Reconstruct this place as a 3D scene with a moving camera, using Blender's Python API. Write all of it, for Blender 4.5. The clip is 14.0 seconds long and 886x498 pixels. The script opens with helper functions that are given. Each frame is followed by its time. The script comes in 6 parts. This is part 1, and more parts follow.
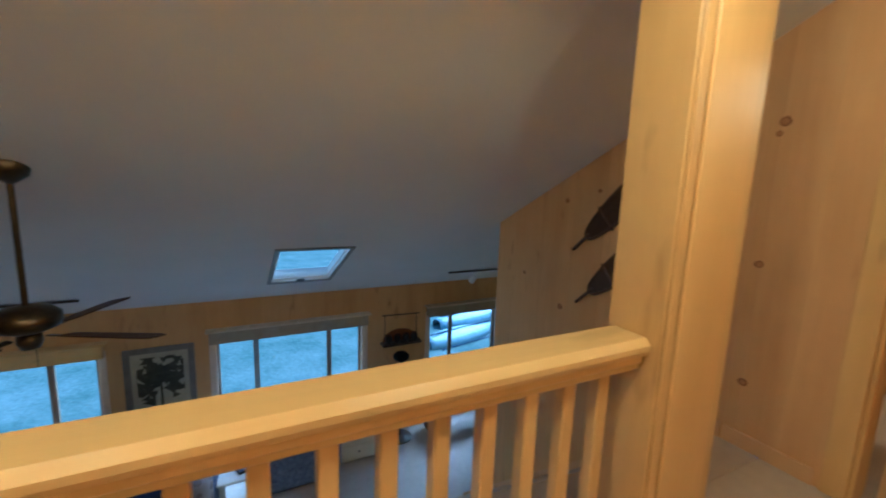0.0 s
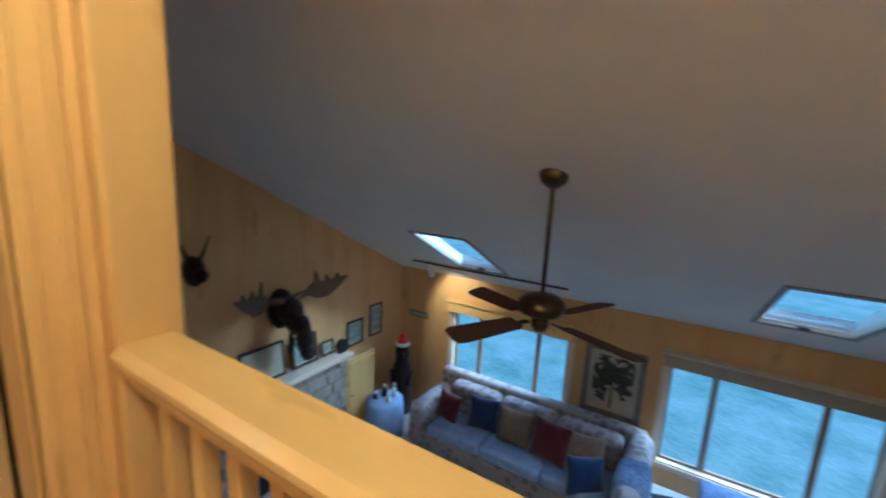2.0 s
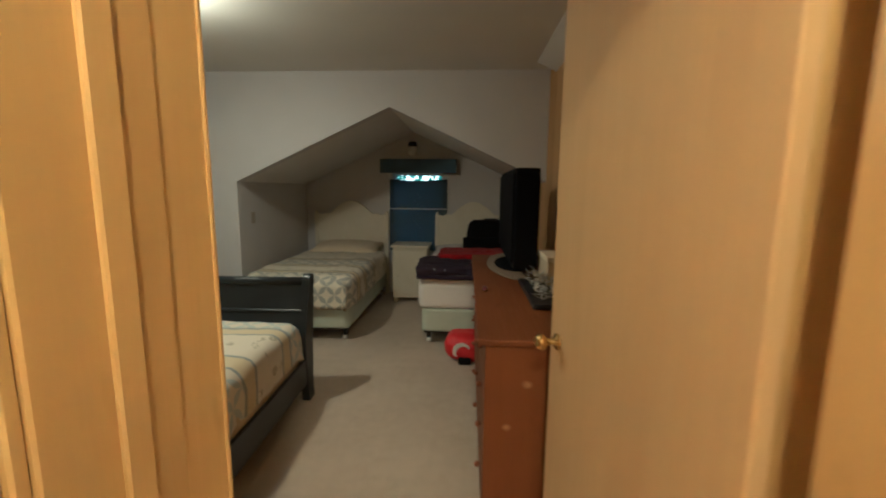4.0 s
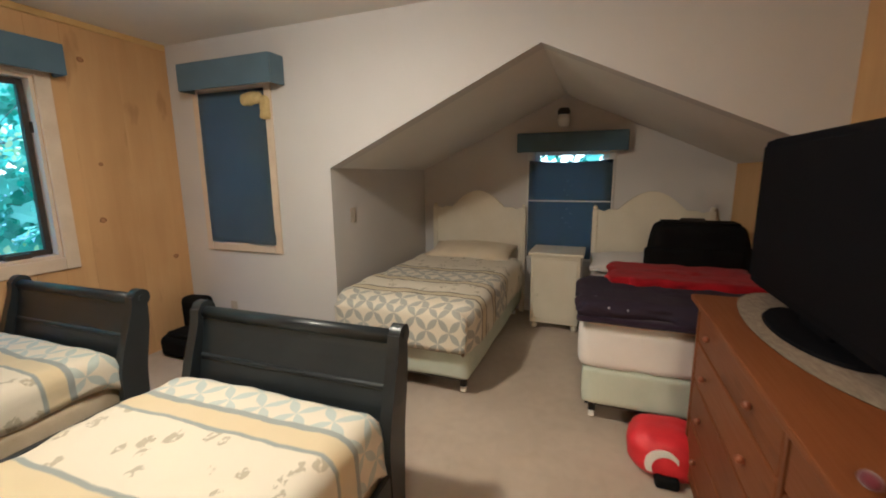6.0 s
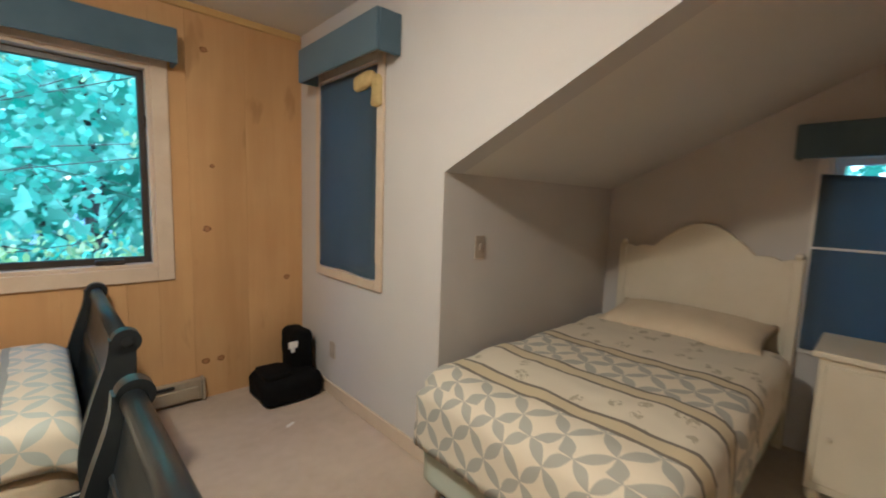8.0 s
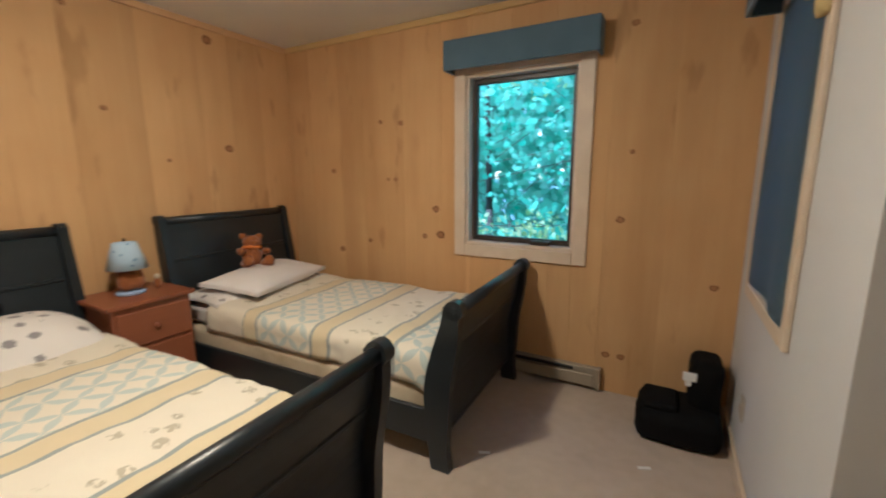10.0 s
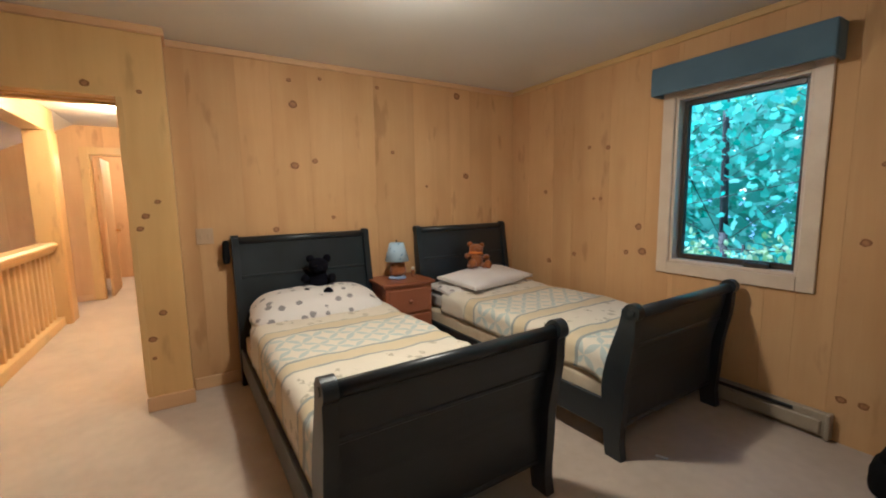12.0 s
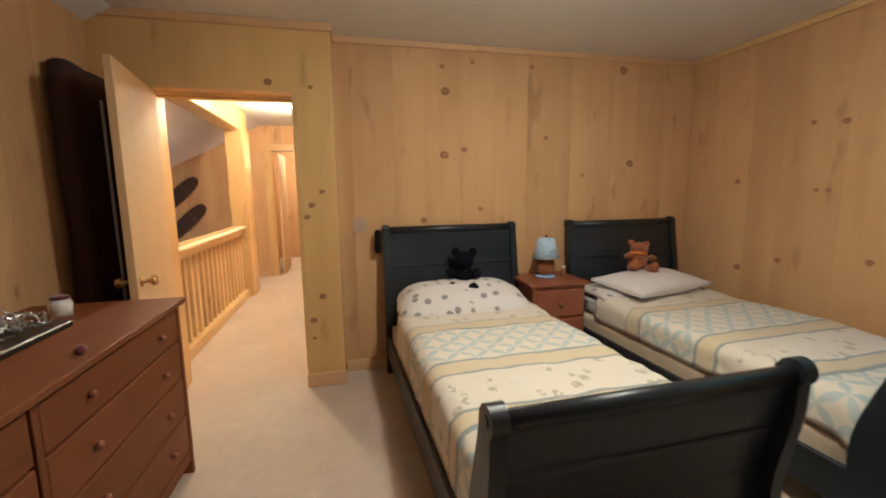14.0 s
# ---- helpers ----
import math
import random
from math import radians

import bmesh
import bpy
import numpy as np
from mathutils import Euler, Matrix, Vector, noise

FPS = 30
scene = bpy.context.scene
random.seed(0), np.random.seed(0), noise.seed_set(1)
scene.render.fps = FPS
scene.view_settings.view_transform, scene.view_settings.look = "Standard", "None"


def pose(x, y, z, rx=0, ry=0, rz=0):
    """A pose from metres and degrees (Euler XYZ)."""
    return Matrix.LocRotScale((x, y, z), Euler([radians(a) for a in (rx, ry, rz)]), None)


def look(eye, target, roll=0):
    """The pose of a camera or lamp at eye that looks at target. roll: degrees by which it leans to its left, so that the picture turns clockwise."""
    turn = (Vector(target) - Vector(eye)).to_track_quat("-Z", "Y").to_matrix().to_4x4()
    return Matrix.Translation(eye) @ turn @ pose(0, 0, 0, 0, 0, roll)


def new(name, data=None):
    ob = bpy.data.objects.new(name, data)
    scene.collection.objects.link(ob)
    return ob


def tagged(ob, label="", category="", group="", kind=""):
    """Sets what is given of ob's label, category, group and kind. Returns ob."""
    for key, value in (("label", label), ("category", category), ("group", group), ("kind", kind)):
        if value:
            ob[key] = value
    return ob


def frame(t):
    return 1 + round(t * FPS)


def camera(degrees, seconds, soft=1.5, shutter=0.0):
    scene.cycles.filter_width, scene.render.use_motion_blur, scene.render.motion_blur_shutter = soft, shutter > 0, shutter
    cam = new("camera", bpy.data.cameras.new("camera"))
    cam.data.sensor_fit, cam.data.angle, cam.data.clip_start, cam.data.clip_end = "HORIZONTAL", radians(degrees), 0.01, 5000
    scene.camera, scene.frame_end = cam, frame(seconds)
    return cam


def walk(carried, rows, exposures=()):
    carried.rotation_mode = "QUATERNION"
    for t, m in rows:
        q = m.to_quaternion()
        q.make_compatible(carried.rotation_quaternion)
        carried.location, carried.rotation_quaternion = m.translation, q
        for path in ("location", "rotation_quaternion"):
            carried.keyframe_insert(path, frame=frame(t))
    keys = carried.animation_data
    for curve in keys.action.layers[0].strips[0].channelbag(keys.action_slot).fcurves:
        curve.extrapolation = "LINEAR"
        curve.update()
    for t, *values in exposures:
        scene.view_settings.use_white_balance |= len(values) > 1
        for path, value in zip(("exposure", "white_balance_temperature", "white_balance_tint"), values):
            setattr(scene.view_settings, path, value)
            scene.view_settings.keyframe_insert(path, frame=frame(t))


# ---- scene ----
cam = camera(94.2, 14.0, 1.9, 0.35)
PATH = [
    (0, (1.596, 0.133, 1.435), (2.5, 1.889, 1.121), 2.0),
    (0.5, (1.486, 0.29, 1.451), (2.099, 2.164, 1.114), 2.0),
    (1, (1.394, 0.398, 1.441), (1.598, 2.356, 1.089), 2.0),
    (1.5, (1.324, 0.498, 1.418), (0.966, 2.433, 1.063), 2.2),
    (2, (1.351, 0.571, 1.424), (0.323, 2.247, 1.06), 3.0),
    (2.5, (1.217, 0.55, 1.396), (-0.353, 1.731, 1.018), 2.9),
    (3, (0.951, 0.499, 1.385), (-0.913, 1.11, 0.995), 2.6),
    (3.5, (0.668, 0.442, 1.43), (-1.292, 0.656, 1.092), 2.2),
    (3.6, (0.611, 0.45, 1.433), (-1.356, 0.606, 1.107), 2.7),
    (3.7, (0.569, 0.435, 1.424), (-1.405, 0.517, 1.113), 2.1),
    (5.8, (-0.735, 0.053, 1.434), (-2.58, -0.634, 1.082), -0.2),
    (6, (-0.867, 0.018, 1.425), (-2.704, -0.688, 1.07), -0.5),
    (6.5, (-1.197, -0.088, 1.462), (-3.001, -0.872, 1.1), -0.3),
    (7, (-1.503, -0.202, 1.393), (-3.224, -1.172, 1.081), 0.1),
    (7.2, (-1.626, -0.228, 1.307), (-3.303, -1.294, 1.08), -0.0),
    (9.3, (-2.717, -0.655, 1.413), (-2.74, -2.612, 0.998), -1.2),
    (9.5, (-2.804, -0.657, 1.415), (-2.519, -2.601, 1.038), -1.8),
    (10, (-3.026, -0.676, 1.394), (-2.077, -2.4, 1.039), -0.3),
    (10.5, (-3.143, -0.606, 1.399), (-1.829, -2.082, 1.093), -0.7),
    (11, (-3.277, -0.506, 1.383), (-1.773, -1.788, 1.078), -1.4),
    (11.5, (-3.383, -0.429, 1.379), (-1.755, -1.557, 1.1), -1.2),
    (12, (-3.449, -0.388, 1.384), (-1.75, -1.414, 1.14), -0.9),
    (12.5, (-3.47, -0.358, 1.387), (-1.716, -1.288, 1.144), -0.8),
    (13, (-3.451, -0.336, 1.386), (-1.634, -1.132, 1.128), -0.8),
    (13.5, (-3.363, -0.331, 1.378), (-1.483, -0.959, 1.111), -0.7),
    (14, (-3.152, -0.353, 1.383), (-1.223, -0.804, 1.105), -0.7),
]
walk(cam, [(t, look(*row)) for t, *row in PATH], exposures=((0, 0.88, 4200, -2), (1.0, 1.0, 4180, -3), (2.0, 1.0, 4330, -2), (3.5, 1.07, 4350, -3), (5.8, 2.16, 4540, 11), (7.0, 2.26, 4560, 11), (9.5, 2.10, 4560, 11), (11.0, 1.92, 4440, 11), (14, 1.92, 4400, 10)))

# ---- world, sun, large lights ----
world = bpy.data.worlds.new("sky")
scene.world = world
world.use_nodes = True
wn = world.node_tree.nodes
sky = wn.new("ShaderNodeTexSky")
sky.sky_type = "NISHITA"
sky.sun_disc = False
sky.sun_elevation, sky.sun_rotation = radians(50), radians(58)
sky.air_density, sky.dust_density, sky.ozone_density = 1.3, 0.4, 3.0
wn["Background"].inputs["Strength"].default_value = 0.15
world.node_tree.links.new(sky.outputs["Color"], wn["Background"].inputs["Color"])

sun_data = bpy.data.lights.new("sun", "SUN")
sun_data.energy, sun_data.angle, sun_data.color = 4.2, radians(50), (0.90, 0.96, 1.0)
sun = new("sun", sun_data)
sun.matrix_world = look((0, 0, 30), (-0.55 * 30, -0.35 * 30, 30 - 0.76 * 30))


def bulb(name, at, watts, radius, colour, spot=None, target=None):
    data = bpy.data.lights.new(name, "SPOT" if spot else "POINT")
    data.energy, data.shadow_soft_size, data.color = watts, radius, colour
    if spot:
        data.spot_size, data.spot_blend = radians(spot), 0.6
    ob = new(name, data)
    ob.matrix_world = look(at, target) if target else Matrix.Translation(at)
    return ob


WARM = (1.0, 0.715, 0.36)
HALL = (1.0, 0.68, 0.30)
LAMP = (-1.78, -1.28)      # bedroom ceiling light
bulb("bedroom_bulb", (*LAMP, 2.29), 6.6, 0.06, WARM)
dome = bpy.data.lights.new("bedroom_dome", "AREA")
dome.shape, dome.size, dome.energy, dome.color = "DISK", 0.14, 5.6, WARM
new("bedroom_dome", dome).matrix_world = look((*LAMP, 2.345), (*LAMP, 0), 0)
bulb("hall_bulb", (2.50, 0.30, 2.30), 17.0, 0.06, HALL)
# Second hall lamp is unseen: assumed here to brighten the door casing.
bulb("assumed_hall_bulb", (0.90, 0.42, 2.36), 25.0, 0.06, HALL)
# Unseen fill lamp, added to brighten the room past the hall; no fixture.
bulb("end_room_fill", (5.3, 0.2, 2.2), 14, 0.06, WARM)
bulb("track_bulb", (-1.97, 5.72, -0.17), 20, 0.03, WARM, 95, (-1.75, 6.36, -0.75))

# ---- materials ----


class Nodes:
    """A short way to write node materials."""

    def __init__(self, name):
        self.mat = bpy.data.materials.new(name)
        self.mat.use_nodes = True
        self.tree = self.mat.node_tree
        self.bsdf = self.tree.nodes["Principled BSDF"]

    def add(self, kind, **inputs):
        n = self.tree.nodes.new("ShaderNode" + kind)
        for key, v in inputs.items():
            key = key.replace("_", " ")
            if hasattr(v, "is_linked"):
                self.tree.links.new(v, n.inputs[key])
            else:
                n.inputs[key].default_value = v
        return n

    def put(self, key, v):
        if hasattr(v, "is_linked"):
            self.tree.links.new(v, self.bsdf.inputs[key])
        else:
            self.bsdf.inputs[key].default_value = v

    def math(self, op, a, b=0.0, c=0.0):
        n = self.tree.nodes.new("ShaderNodeMath")
        n.operation = op
        for i, v in enumerate((a, b, c)):
            if hasattr(v, "is_linked"):
                self.tree.links.new(v, n.inputs[i])
            else:
                n.inputs[i].default_value = v
        return n.outputs[0]

    def mix(self, fac, a, b, blend="MIX"):
        n = self.tree.nodes.new("ShaderNodeMix")
        n.data_type, n.blend_type = "RGBA", blend
        for i, v in ((0, fac), (6, a), (7, b)):
            if hasattr(v, "is_linked"):
                self.tree.links.new(v, n.inputs[i])
            else:
                n.inputs[i].default_value = (*v, 1) if i > 0 and len(v) == 3 else v
        return n.outputs[2]

    def coord(self, scale=(1, 1, 1), shift=None):
        tc = self.tree.nodes.new("ShaderNodeTexCoord")
        m = self.tree.nodes.new("ShaderNodeMapping")
        m.inputs["Scale"].default_value = scale
        self.tree.links.new(tc.outputs["Object"], m.inputs["Vector"])
        if shift is not None:
            self.tree.links.new(shift, m.inputs["Location"])
        return m.outputs["Vector"]

    def shift(self):
        info = self.tree.nodes.new("ShaderNodeObjectInfo")
        n = self.tree.nodes.new("ShaderNodeCombineXYZ")
        for i, k in enumerate((37.0, 91.0, 53.0)):
            self.tree.links.new(self.math("MULTIPLY", info.outputs["Random"], k), n.inputs[i])
        return n.outputs[0], info.outputs["Random"]

    def noise(self, vec, scale, detail=4.0, rough=0.55):
        return self.add("TexNoise", Vector=vec, Scale=scale, Detail=detail, Roughness=rough).outputs["Fac"]

    def ramp(self, fac, stops, mode="LINEAR"):
        n = self.tree.nodes.new("ShaderNodeValToRGB")
        n.color_ramp.interpolation = mode
        while len(n.color_ramp.elements) < len(stops):
            n.color_ramp.elements.new(0.5)
        for e, (p, c) in zip(n.color_ramp.elements, stops):
            e.position, e.color = p, (*c, 1) if len(c) == 3 else c
        self.tree.links.new(fac, n.inputs["Fac"])
        return n.outputs["Color"]

    def bump(self, height, strength, distance=0.002):
        n = self.add("Bump", Height=height, Strength=strength, Distance=distance)
        self.put("Normal", n.outputs["Normal"])


def surface(name, dark, light, rough=0.6, scale=6.0, fine=120.0, bump=0.25, metal=0.0, sheen=0.0, depth=0.002):
    """A plain surface with wear at a large and a fine scale."""
    n = Nodes(name)
    off, rnd = n.shift()
    v = n.coord((1, 1, 1), off)
    big, small = n.noise(v, scale, 5), n.noise(v, fine, 3)
    fac = n.math("ADD", n.math("MULTIPLY", big, 0.7), n.math("MULTIPLY", small, 0.3))
    n.put("Base Color", n.ramp(fac, ((0.3, dark), (0.7, light))))
    n.put("Roughness", n.math("ADD", n.math("MULTIPLY", big, 0.2), rough - 0.1))
    n.put("Metallic", metal)
    n.put("Sheen Weight", sheen)
    n.put("Specular IOR Level", 0.5 if rough < 0.8 else 0.1)
    n.bump(small, bump, depth)
    return n.mat


def pine(name, base, dark, gloss=0.42, along="z", knots=1.0, spread=0.25, shine=0.5):
    """Knotty pine with grain along one axis, each board with a tone of its own."""
    n = Nodes(name)
    off, rnd = n.shift()
    k = {"x": (0.35, 6, 6), "y": (6, 0.35, 6), "z": (6, 6, 0.35)}[along]
    f = {"x": (2, 60, 60), "y": (60, 2, 60), "z": (60, 60, 2)}[along]
    v, vf, v1 = n.coord(k, off), n.coord(f, off), n.coord((1, 1, 1), off)
    warp = n.noise(v, 1.6, 5, 0.6)
    rings = n.math("FRACT", n.math("MULTIPLY", warp, 5.0))
    rings = n.math("ABSOLUTE", n.math("SUBTRACT", rings, 0.5))
    grain = n.noise(vf, 3.0, 3)
    cloud = n.noise(v1, 1.7, 3)
    fac = n.math("ADD", n.math("MULTIPLY", rings, 0.5), n.math("MULTIPLY", grain, 0.5))
    col = n.mix(n.math("MULTIPLY", fac, 0.55), base, dark)
    col = n.mix(n.math("MULTIPLY", n.math("SUBTRACT", cloud, 0.22), 1.0), col, dark)
    streak = n.noise(n.coord({"x": (0.22, 2, 2), "y": (2, 0.22, 2), "z": (2, 2, 0.22)}[along], off), 1.5, 4, 0.55)
    streak = n.math("MAXIMUM", n.math("MULTIPLY", n.math("SUBTRACT", streak, 0.48), 2.4), 0.0)
    col = n.mix(n.math("MINIMUM", streak, 0.5), col, tuple(k * 0.85 for k in dark))
    if knots:
        s = {"x": (1.1, 2.4, 2.4), "y": (2.4, 1.1, 2.4), "z": (2.4, 2.4, 1.1)}[along]
        vor = n.add("TexVoronoi", Vector=n.coord(s, off), Scale=1.25)
        d = n.math("ADD", vor.outputs["Distance"], n.math("MULTIPLY", n.math("SUBTRACT", grain, 0.5), 0.03))
        sep = n.add("SeparateColor", Color=vor.outputs["Color"])
        on = n.math("GREATER_THAN", sep.outputs["Red"], 1.0 - 0.5 * knots)
        spot = n.math("MULTIPLY", on, n.math("SUBTRACT", 1.0, n.math("SMOOTH_MIN", n.math("MULTIPLY", d, 16.0), 1.0, 0.15)))
        spot = n.math("MAXIMUM", spot, 0.0)
        halo = n.math("MULTIPLY", on, n.math("MAXIMUM", n.math("SUBTRACT", 1.0, n.math("MULTIPLY", d, 5.5)), 0.0))
        col = n.mix(n.math("MULTIPLY", halo, 0.6), col, tuple(k * 0.75 for k in dark))
        col = n.mix(n.math("MULTIPLY", spot, 1.0), col, (0.16, 0.065, 0.022))
        smear = n.noise(n.coord({"x": (1.2, 4, 4), "y": (4, 1.2, 4), "z": (4, 4, 1.2)}[along], off), 1.7, 3, 0.5)
        smear = n.math("MINIMUM", n.math("MAXIMUM", n.math("MULTIPLY", n.math("SUBTRACT", smear, 0.64), 6.0), 0.0), 0.45)
        col = n.mix(smear, col, tuple(k * 0.62 for k in dark))
    tone = n.math("ADD", n.math("MULTIPLY", rnd, spread), 1.0 - spread * 0.6)
    hsv = n.add("HueSaturation", Color=col, Value=tone, Saturation=1.0, Hue=0.5, Fac=1.0)
    n.put("Base Color", hsv.outputs["Color"])
    n.put("Roughness", n.math("ADD", n.math("MULTIPLY", grain, 0.22), gloss - 0.08))
    n.put("Specular IOR Level", shine)
    n.put("Coat Weight", 0.05 if shine > 0.3 else 0.0)
    n.bump(fac, 0.12, 0.001)
    return n.mat


M_PINE = pine("knotty_pine", (0.70, 0.455, 0.205), (0.54, 0.305, 0.11), 0.72, "z", 0.8, 0.13, 0.25)
M_PINE_X = pine("pine_along_x", (0.75, 0.55, 0.225), (0.62, 0.395, 0.125), 0.34, "x", 0.4, 0.12)
M_PINE_Y = pine("pine_along_y", (0.69, 0.46, 0.225), (0.54, 0.31, 0.13), 0.42, "y", 0.6)
M_PINE_Z = pine("pine_trim", (0.74, 0.51, 0.19), (0.60, 0.36, 0.105), 0.36, "z", 0.45, 0.15)
M_DOOR = pine("birch_door", (0.62, 0.435, 0.21), (0.53, 0.34, 0.15), 0.6, "z", 0.0, 0.05, 0.3)
M_DRESSER = pine("stained_pine", (0.21, 0.070, 0.016), (0.13, 0.038, 0.010), 0.5, "x", 0.7, 0.15, 0.3)
M_DRESSER_Z = pine("stained_pine_upright", (0.22, 0.075, 0.018), (0.14, 0.042, 0.011), 0.5, "z", 0.7, 0.15, 0.3)
M_NIGHT = pine("cherry_wood", (0.33, 0.115, 0.045), (0.22, 0.07, 0.028), 0.35, "y", 0.3, 0.15)
M_KNOT = surface("knot", (0.17, 0.070, 0.024), (0.34, 0.160, 0.055), 0.7, 45, 300, 0.2)
M_KNOTRING = surface("knot_heart", (0.28, 0.13, 0.045), (0.46, 0.24, 0.09), 0.7, 60, 300, 0.2)
M_GREY = surface("grey_wall_paint", (0.60, 0.585, 0.58), (0.66, 0.645, 0.64), 0.82, 1.2, 260, 0.18)
M_CEIL = surface("ceiling_paint", (0.70, 0.68, 0.65), (0.77, 0.75, 0.72), 0.9, 1.0, 180, 0.3)
M_CREAM_TRIM = surface("washed_trim", (0.62, 0.50, 0.37), (0.72, 0.61, 0.47), 0.45, 8, 160, 0.15)
M_BLUEWOOD = surface("dark_blue_paint", (0.011, 0.015, 0.019), (0.022, 0.028, 0.033), 0.36, 5, 140, 0.12)
M_BLACKFRAME = surface("dark_sash", (0.03, 0.022, 0.018), (0.05, 0.04, 0.03), 0.4, 20, 200, 0.1)
M_BLUECLOTH = surface("blue_cloth", (0.085, 0.135, 0.185), (0.115, 0.175, 0.235), 0.9, 4, 420, 0.5, 0, 0.3)
M_SHADE = surface("blue_blind", (0.115, 0.155, 0.19), (0.145, 0.19, 0.225), 0.85, 2, 500, 0.3, 0, 0.15)
M_SHADEPRINT = surface("faded_print", (0.22, 0.26, 0.29), (0.30, 0.34, 0.37), 0.9, 30, 200, 0.1)
M_FOAM = surface("yellowed_lining", (0.50, 0.38, 0.15), (0.66, 0.52, 0.24), 0.95, 30, 200, 0.6)
M_WHITEPAINT = surface("white_furniture_paint", (0.73, 0.68, 0.55), (0.81, 0.76, 0.64), 0.45, 5, 150, 0.12)
M_WHITE = surface("white_plastic", (0.72, 0.71, 0.68), (0.8, 0.79, 0.76), 0.4, 8, 200, 0.05)
M_BOX = surface("box_spring_ticking", (0.50, 0.41, 0.27), (0.68, 0.58, 0.42), 0.85, 9, 300, 0.4)
M_BOXGREEN = surface("pale_box_spring", (0.50, 0.55, 0.46), (0.62, 0.65, 0.56), 0.85, 6, 260, 0.4)
M_SHEET = surface("white_sheet", (0.72, 0.68, 0.66), (0.80, 0.76, 0.74), 0.9, 5, 400, 0.35, 0, 0.1)
M_CREAMSHEET = surface("cream_sheet", (0.68, 0.58, 0.42), (0.78, 0.69, 0.53), 0.9, 6, 420, 0.4, 0, 0.1)
M_BRASS = surface("polished_brass", (0.50, 0.33, 0.10), (0.72, 0.50, 0.18), 0.26, 20, 200, 0.05, 1.0)
M_HINGE = surface("bright_brass", (0.78, 0.52, 0.07), (0.92, 0.68, 0.14), 0.42, 20, 200, 0.05, 0.45)
M_OLDBRASS = surface("antique_brass", (0.065, 0.048, 0.03), (0.14, 0.105, 0.06), 0.35, 20, 200, 0.05, 1.0)
M_FANBLADE = surface("walnut_blade", (0.030, 0.010, 0.006), (0.060, 0.022, 0.012), 0.7, 12, 120, 0.1)
M_BLACK = surface("black_plastic", (0.006, 0.006, 0.007), (0.014, 0.014, 0.016), 0.35, 10, 200, 0.08)
M_SCREEN = surface("dark_screen", (0.003, 0.003, 0.004), (0.005, 0.005, 0.007), 0.82, 5, 100, 0.02)
M_BLACKCLOTH = surface("black_nylon", (0.004, 0.004, 0.005), (0.010, 0.010, 0.010), 0.9, 8, 500, 0.5)
M_DARKFUR = surface("black_plush", (0.003, 0.003, 0.006), (0.008, 0.008, 0.014), 0.98, 20, 300, 0.8, 0, 0.0, 0.004)
M_BEAR = surface("brown_plush", (0.22, 0.07, 0.018), (0.40, 0.15, 0.04), 0.95, 25, 260, 0.8, 0, 0.3, 0.004)
M_ORANGE = surface("orange_scarf", (0.75, 0.22, 0.03), (0.9, 0.33, 0.06), 0.8, 20, 300, 0.4)
M_RED = surface("red_fleece", (0.20, 0.004, 0.007), (0.40, 0.010, 0.013), 0.9, 9, 260, 0.6, 0, 0.08)
M_REDNYLON = surface("red_nylon", (0.50, 0.01, 0.014), (0.72, 0.025, 0.03), 0.5, 10, 240, 0.4)
M_PURPLE = surface("dark_purple_quilt", (0.016, 0.009, 0.022), (0.034, 0.02, 0.042), 0.9, 12, 200, 0.7, 0, 0.3)
M_HEATER = surface("heater_enamel", (0.30, 0.25, 0.175), (0.39, 0.33, 0.24), 0.4, 8, 150, 0.08)
M_PLATE = surface("switch_plate", (0.45, 0.39, 0.32), (0.51, 0.45, 0.37), 0.55, 10, 200, 0.05)
M_SILVER = surface("silver_tinsel", (0.35, 0.37, 0.38), (0.75, 0.77, 0.78), 0.3, 30, 200, 0.3, 0.8)
M_SHOE = surface("snowshoe_wood", (0.06, 0.03, 0.018), (0.12, 0.06, 0.03), 0.5, 20, 160, 0.2)
M_WEB = surface("snowshoe_webbing", (0.035, 0.017, 0.009), (0.07, 0.034, 0.016), 0.7, 40, 200, 0.4)
M_GLASSMILK = surface("milk_glass", (0.75, 0.74, 0.7), (0.82, 0.81, 0.78), 0.25, 5, 50, 0.02)
M_LAWN = surface("lawn_grass", (0.056, 0.100, 0.096), (0.150, 0.195, 0.205), 0.95, 1.2, 9, 1.0, 0, 0, 0.03)
M_BARK = surface("bark", (0.05, 0.04, 0.032), (0.11, 0.09, 0.07), 0.95, 12, 60, 1.0, 0, 0, 0.01)
M_BOAT = surface("boat_hull_blue", (0.20, 0.30, 0.38), (0.36, 0.46, 0.54), 0.4, 4, 120, 0.1)
M_BOATDARK = surface("boat_hull_dark", (0.03, 0.06, 0.12), (0.05, 0.09, 0.16), 0.4, 4, 120, 0.1)
M_STONE = surface("fireplace_stone", (0.24, 0.20, 0.17), (0.42, 0.37, 0.32), 0.85, 5, 60, 0.6)
M_MAT = surface("picture_mat", (0.40, 0.37, 0.27), (0.52, 0.48, 0.36), 0.8, 10, 200, 0.1)
M_PRINT = surface("dark_print", (0.02, 0.026, 0.02), (0.08, 0.085, 0.065), 0.6, 14, 80, 0.05)
M_OAKSASH = surface("brown_window_sash", (0.22, 0.16, 0.11), (0.32, 0.24, 0.17), 0.5, 9, 160, 0.1)
M_PRINTBLUE = surface("blue_print", (0.10, 0.16, 0.17), (0.40, 0.45, 0.44), 0.5, 12, 80, 0.05)
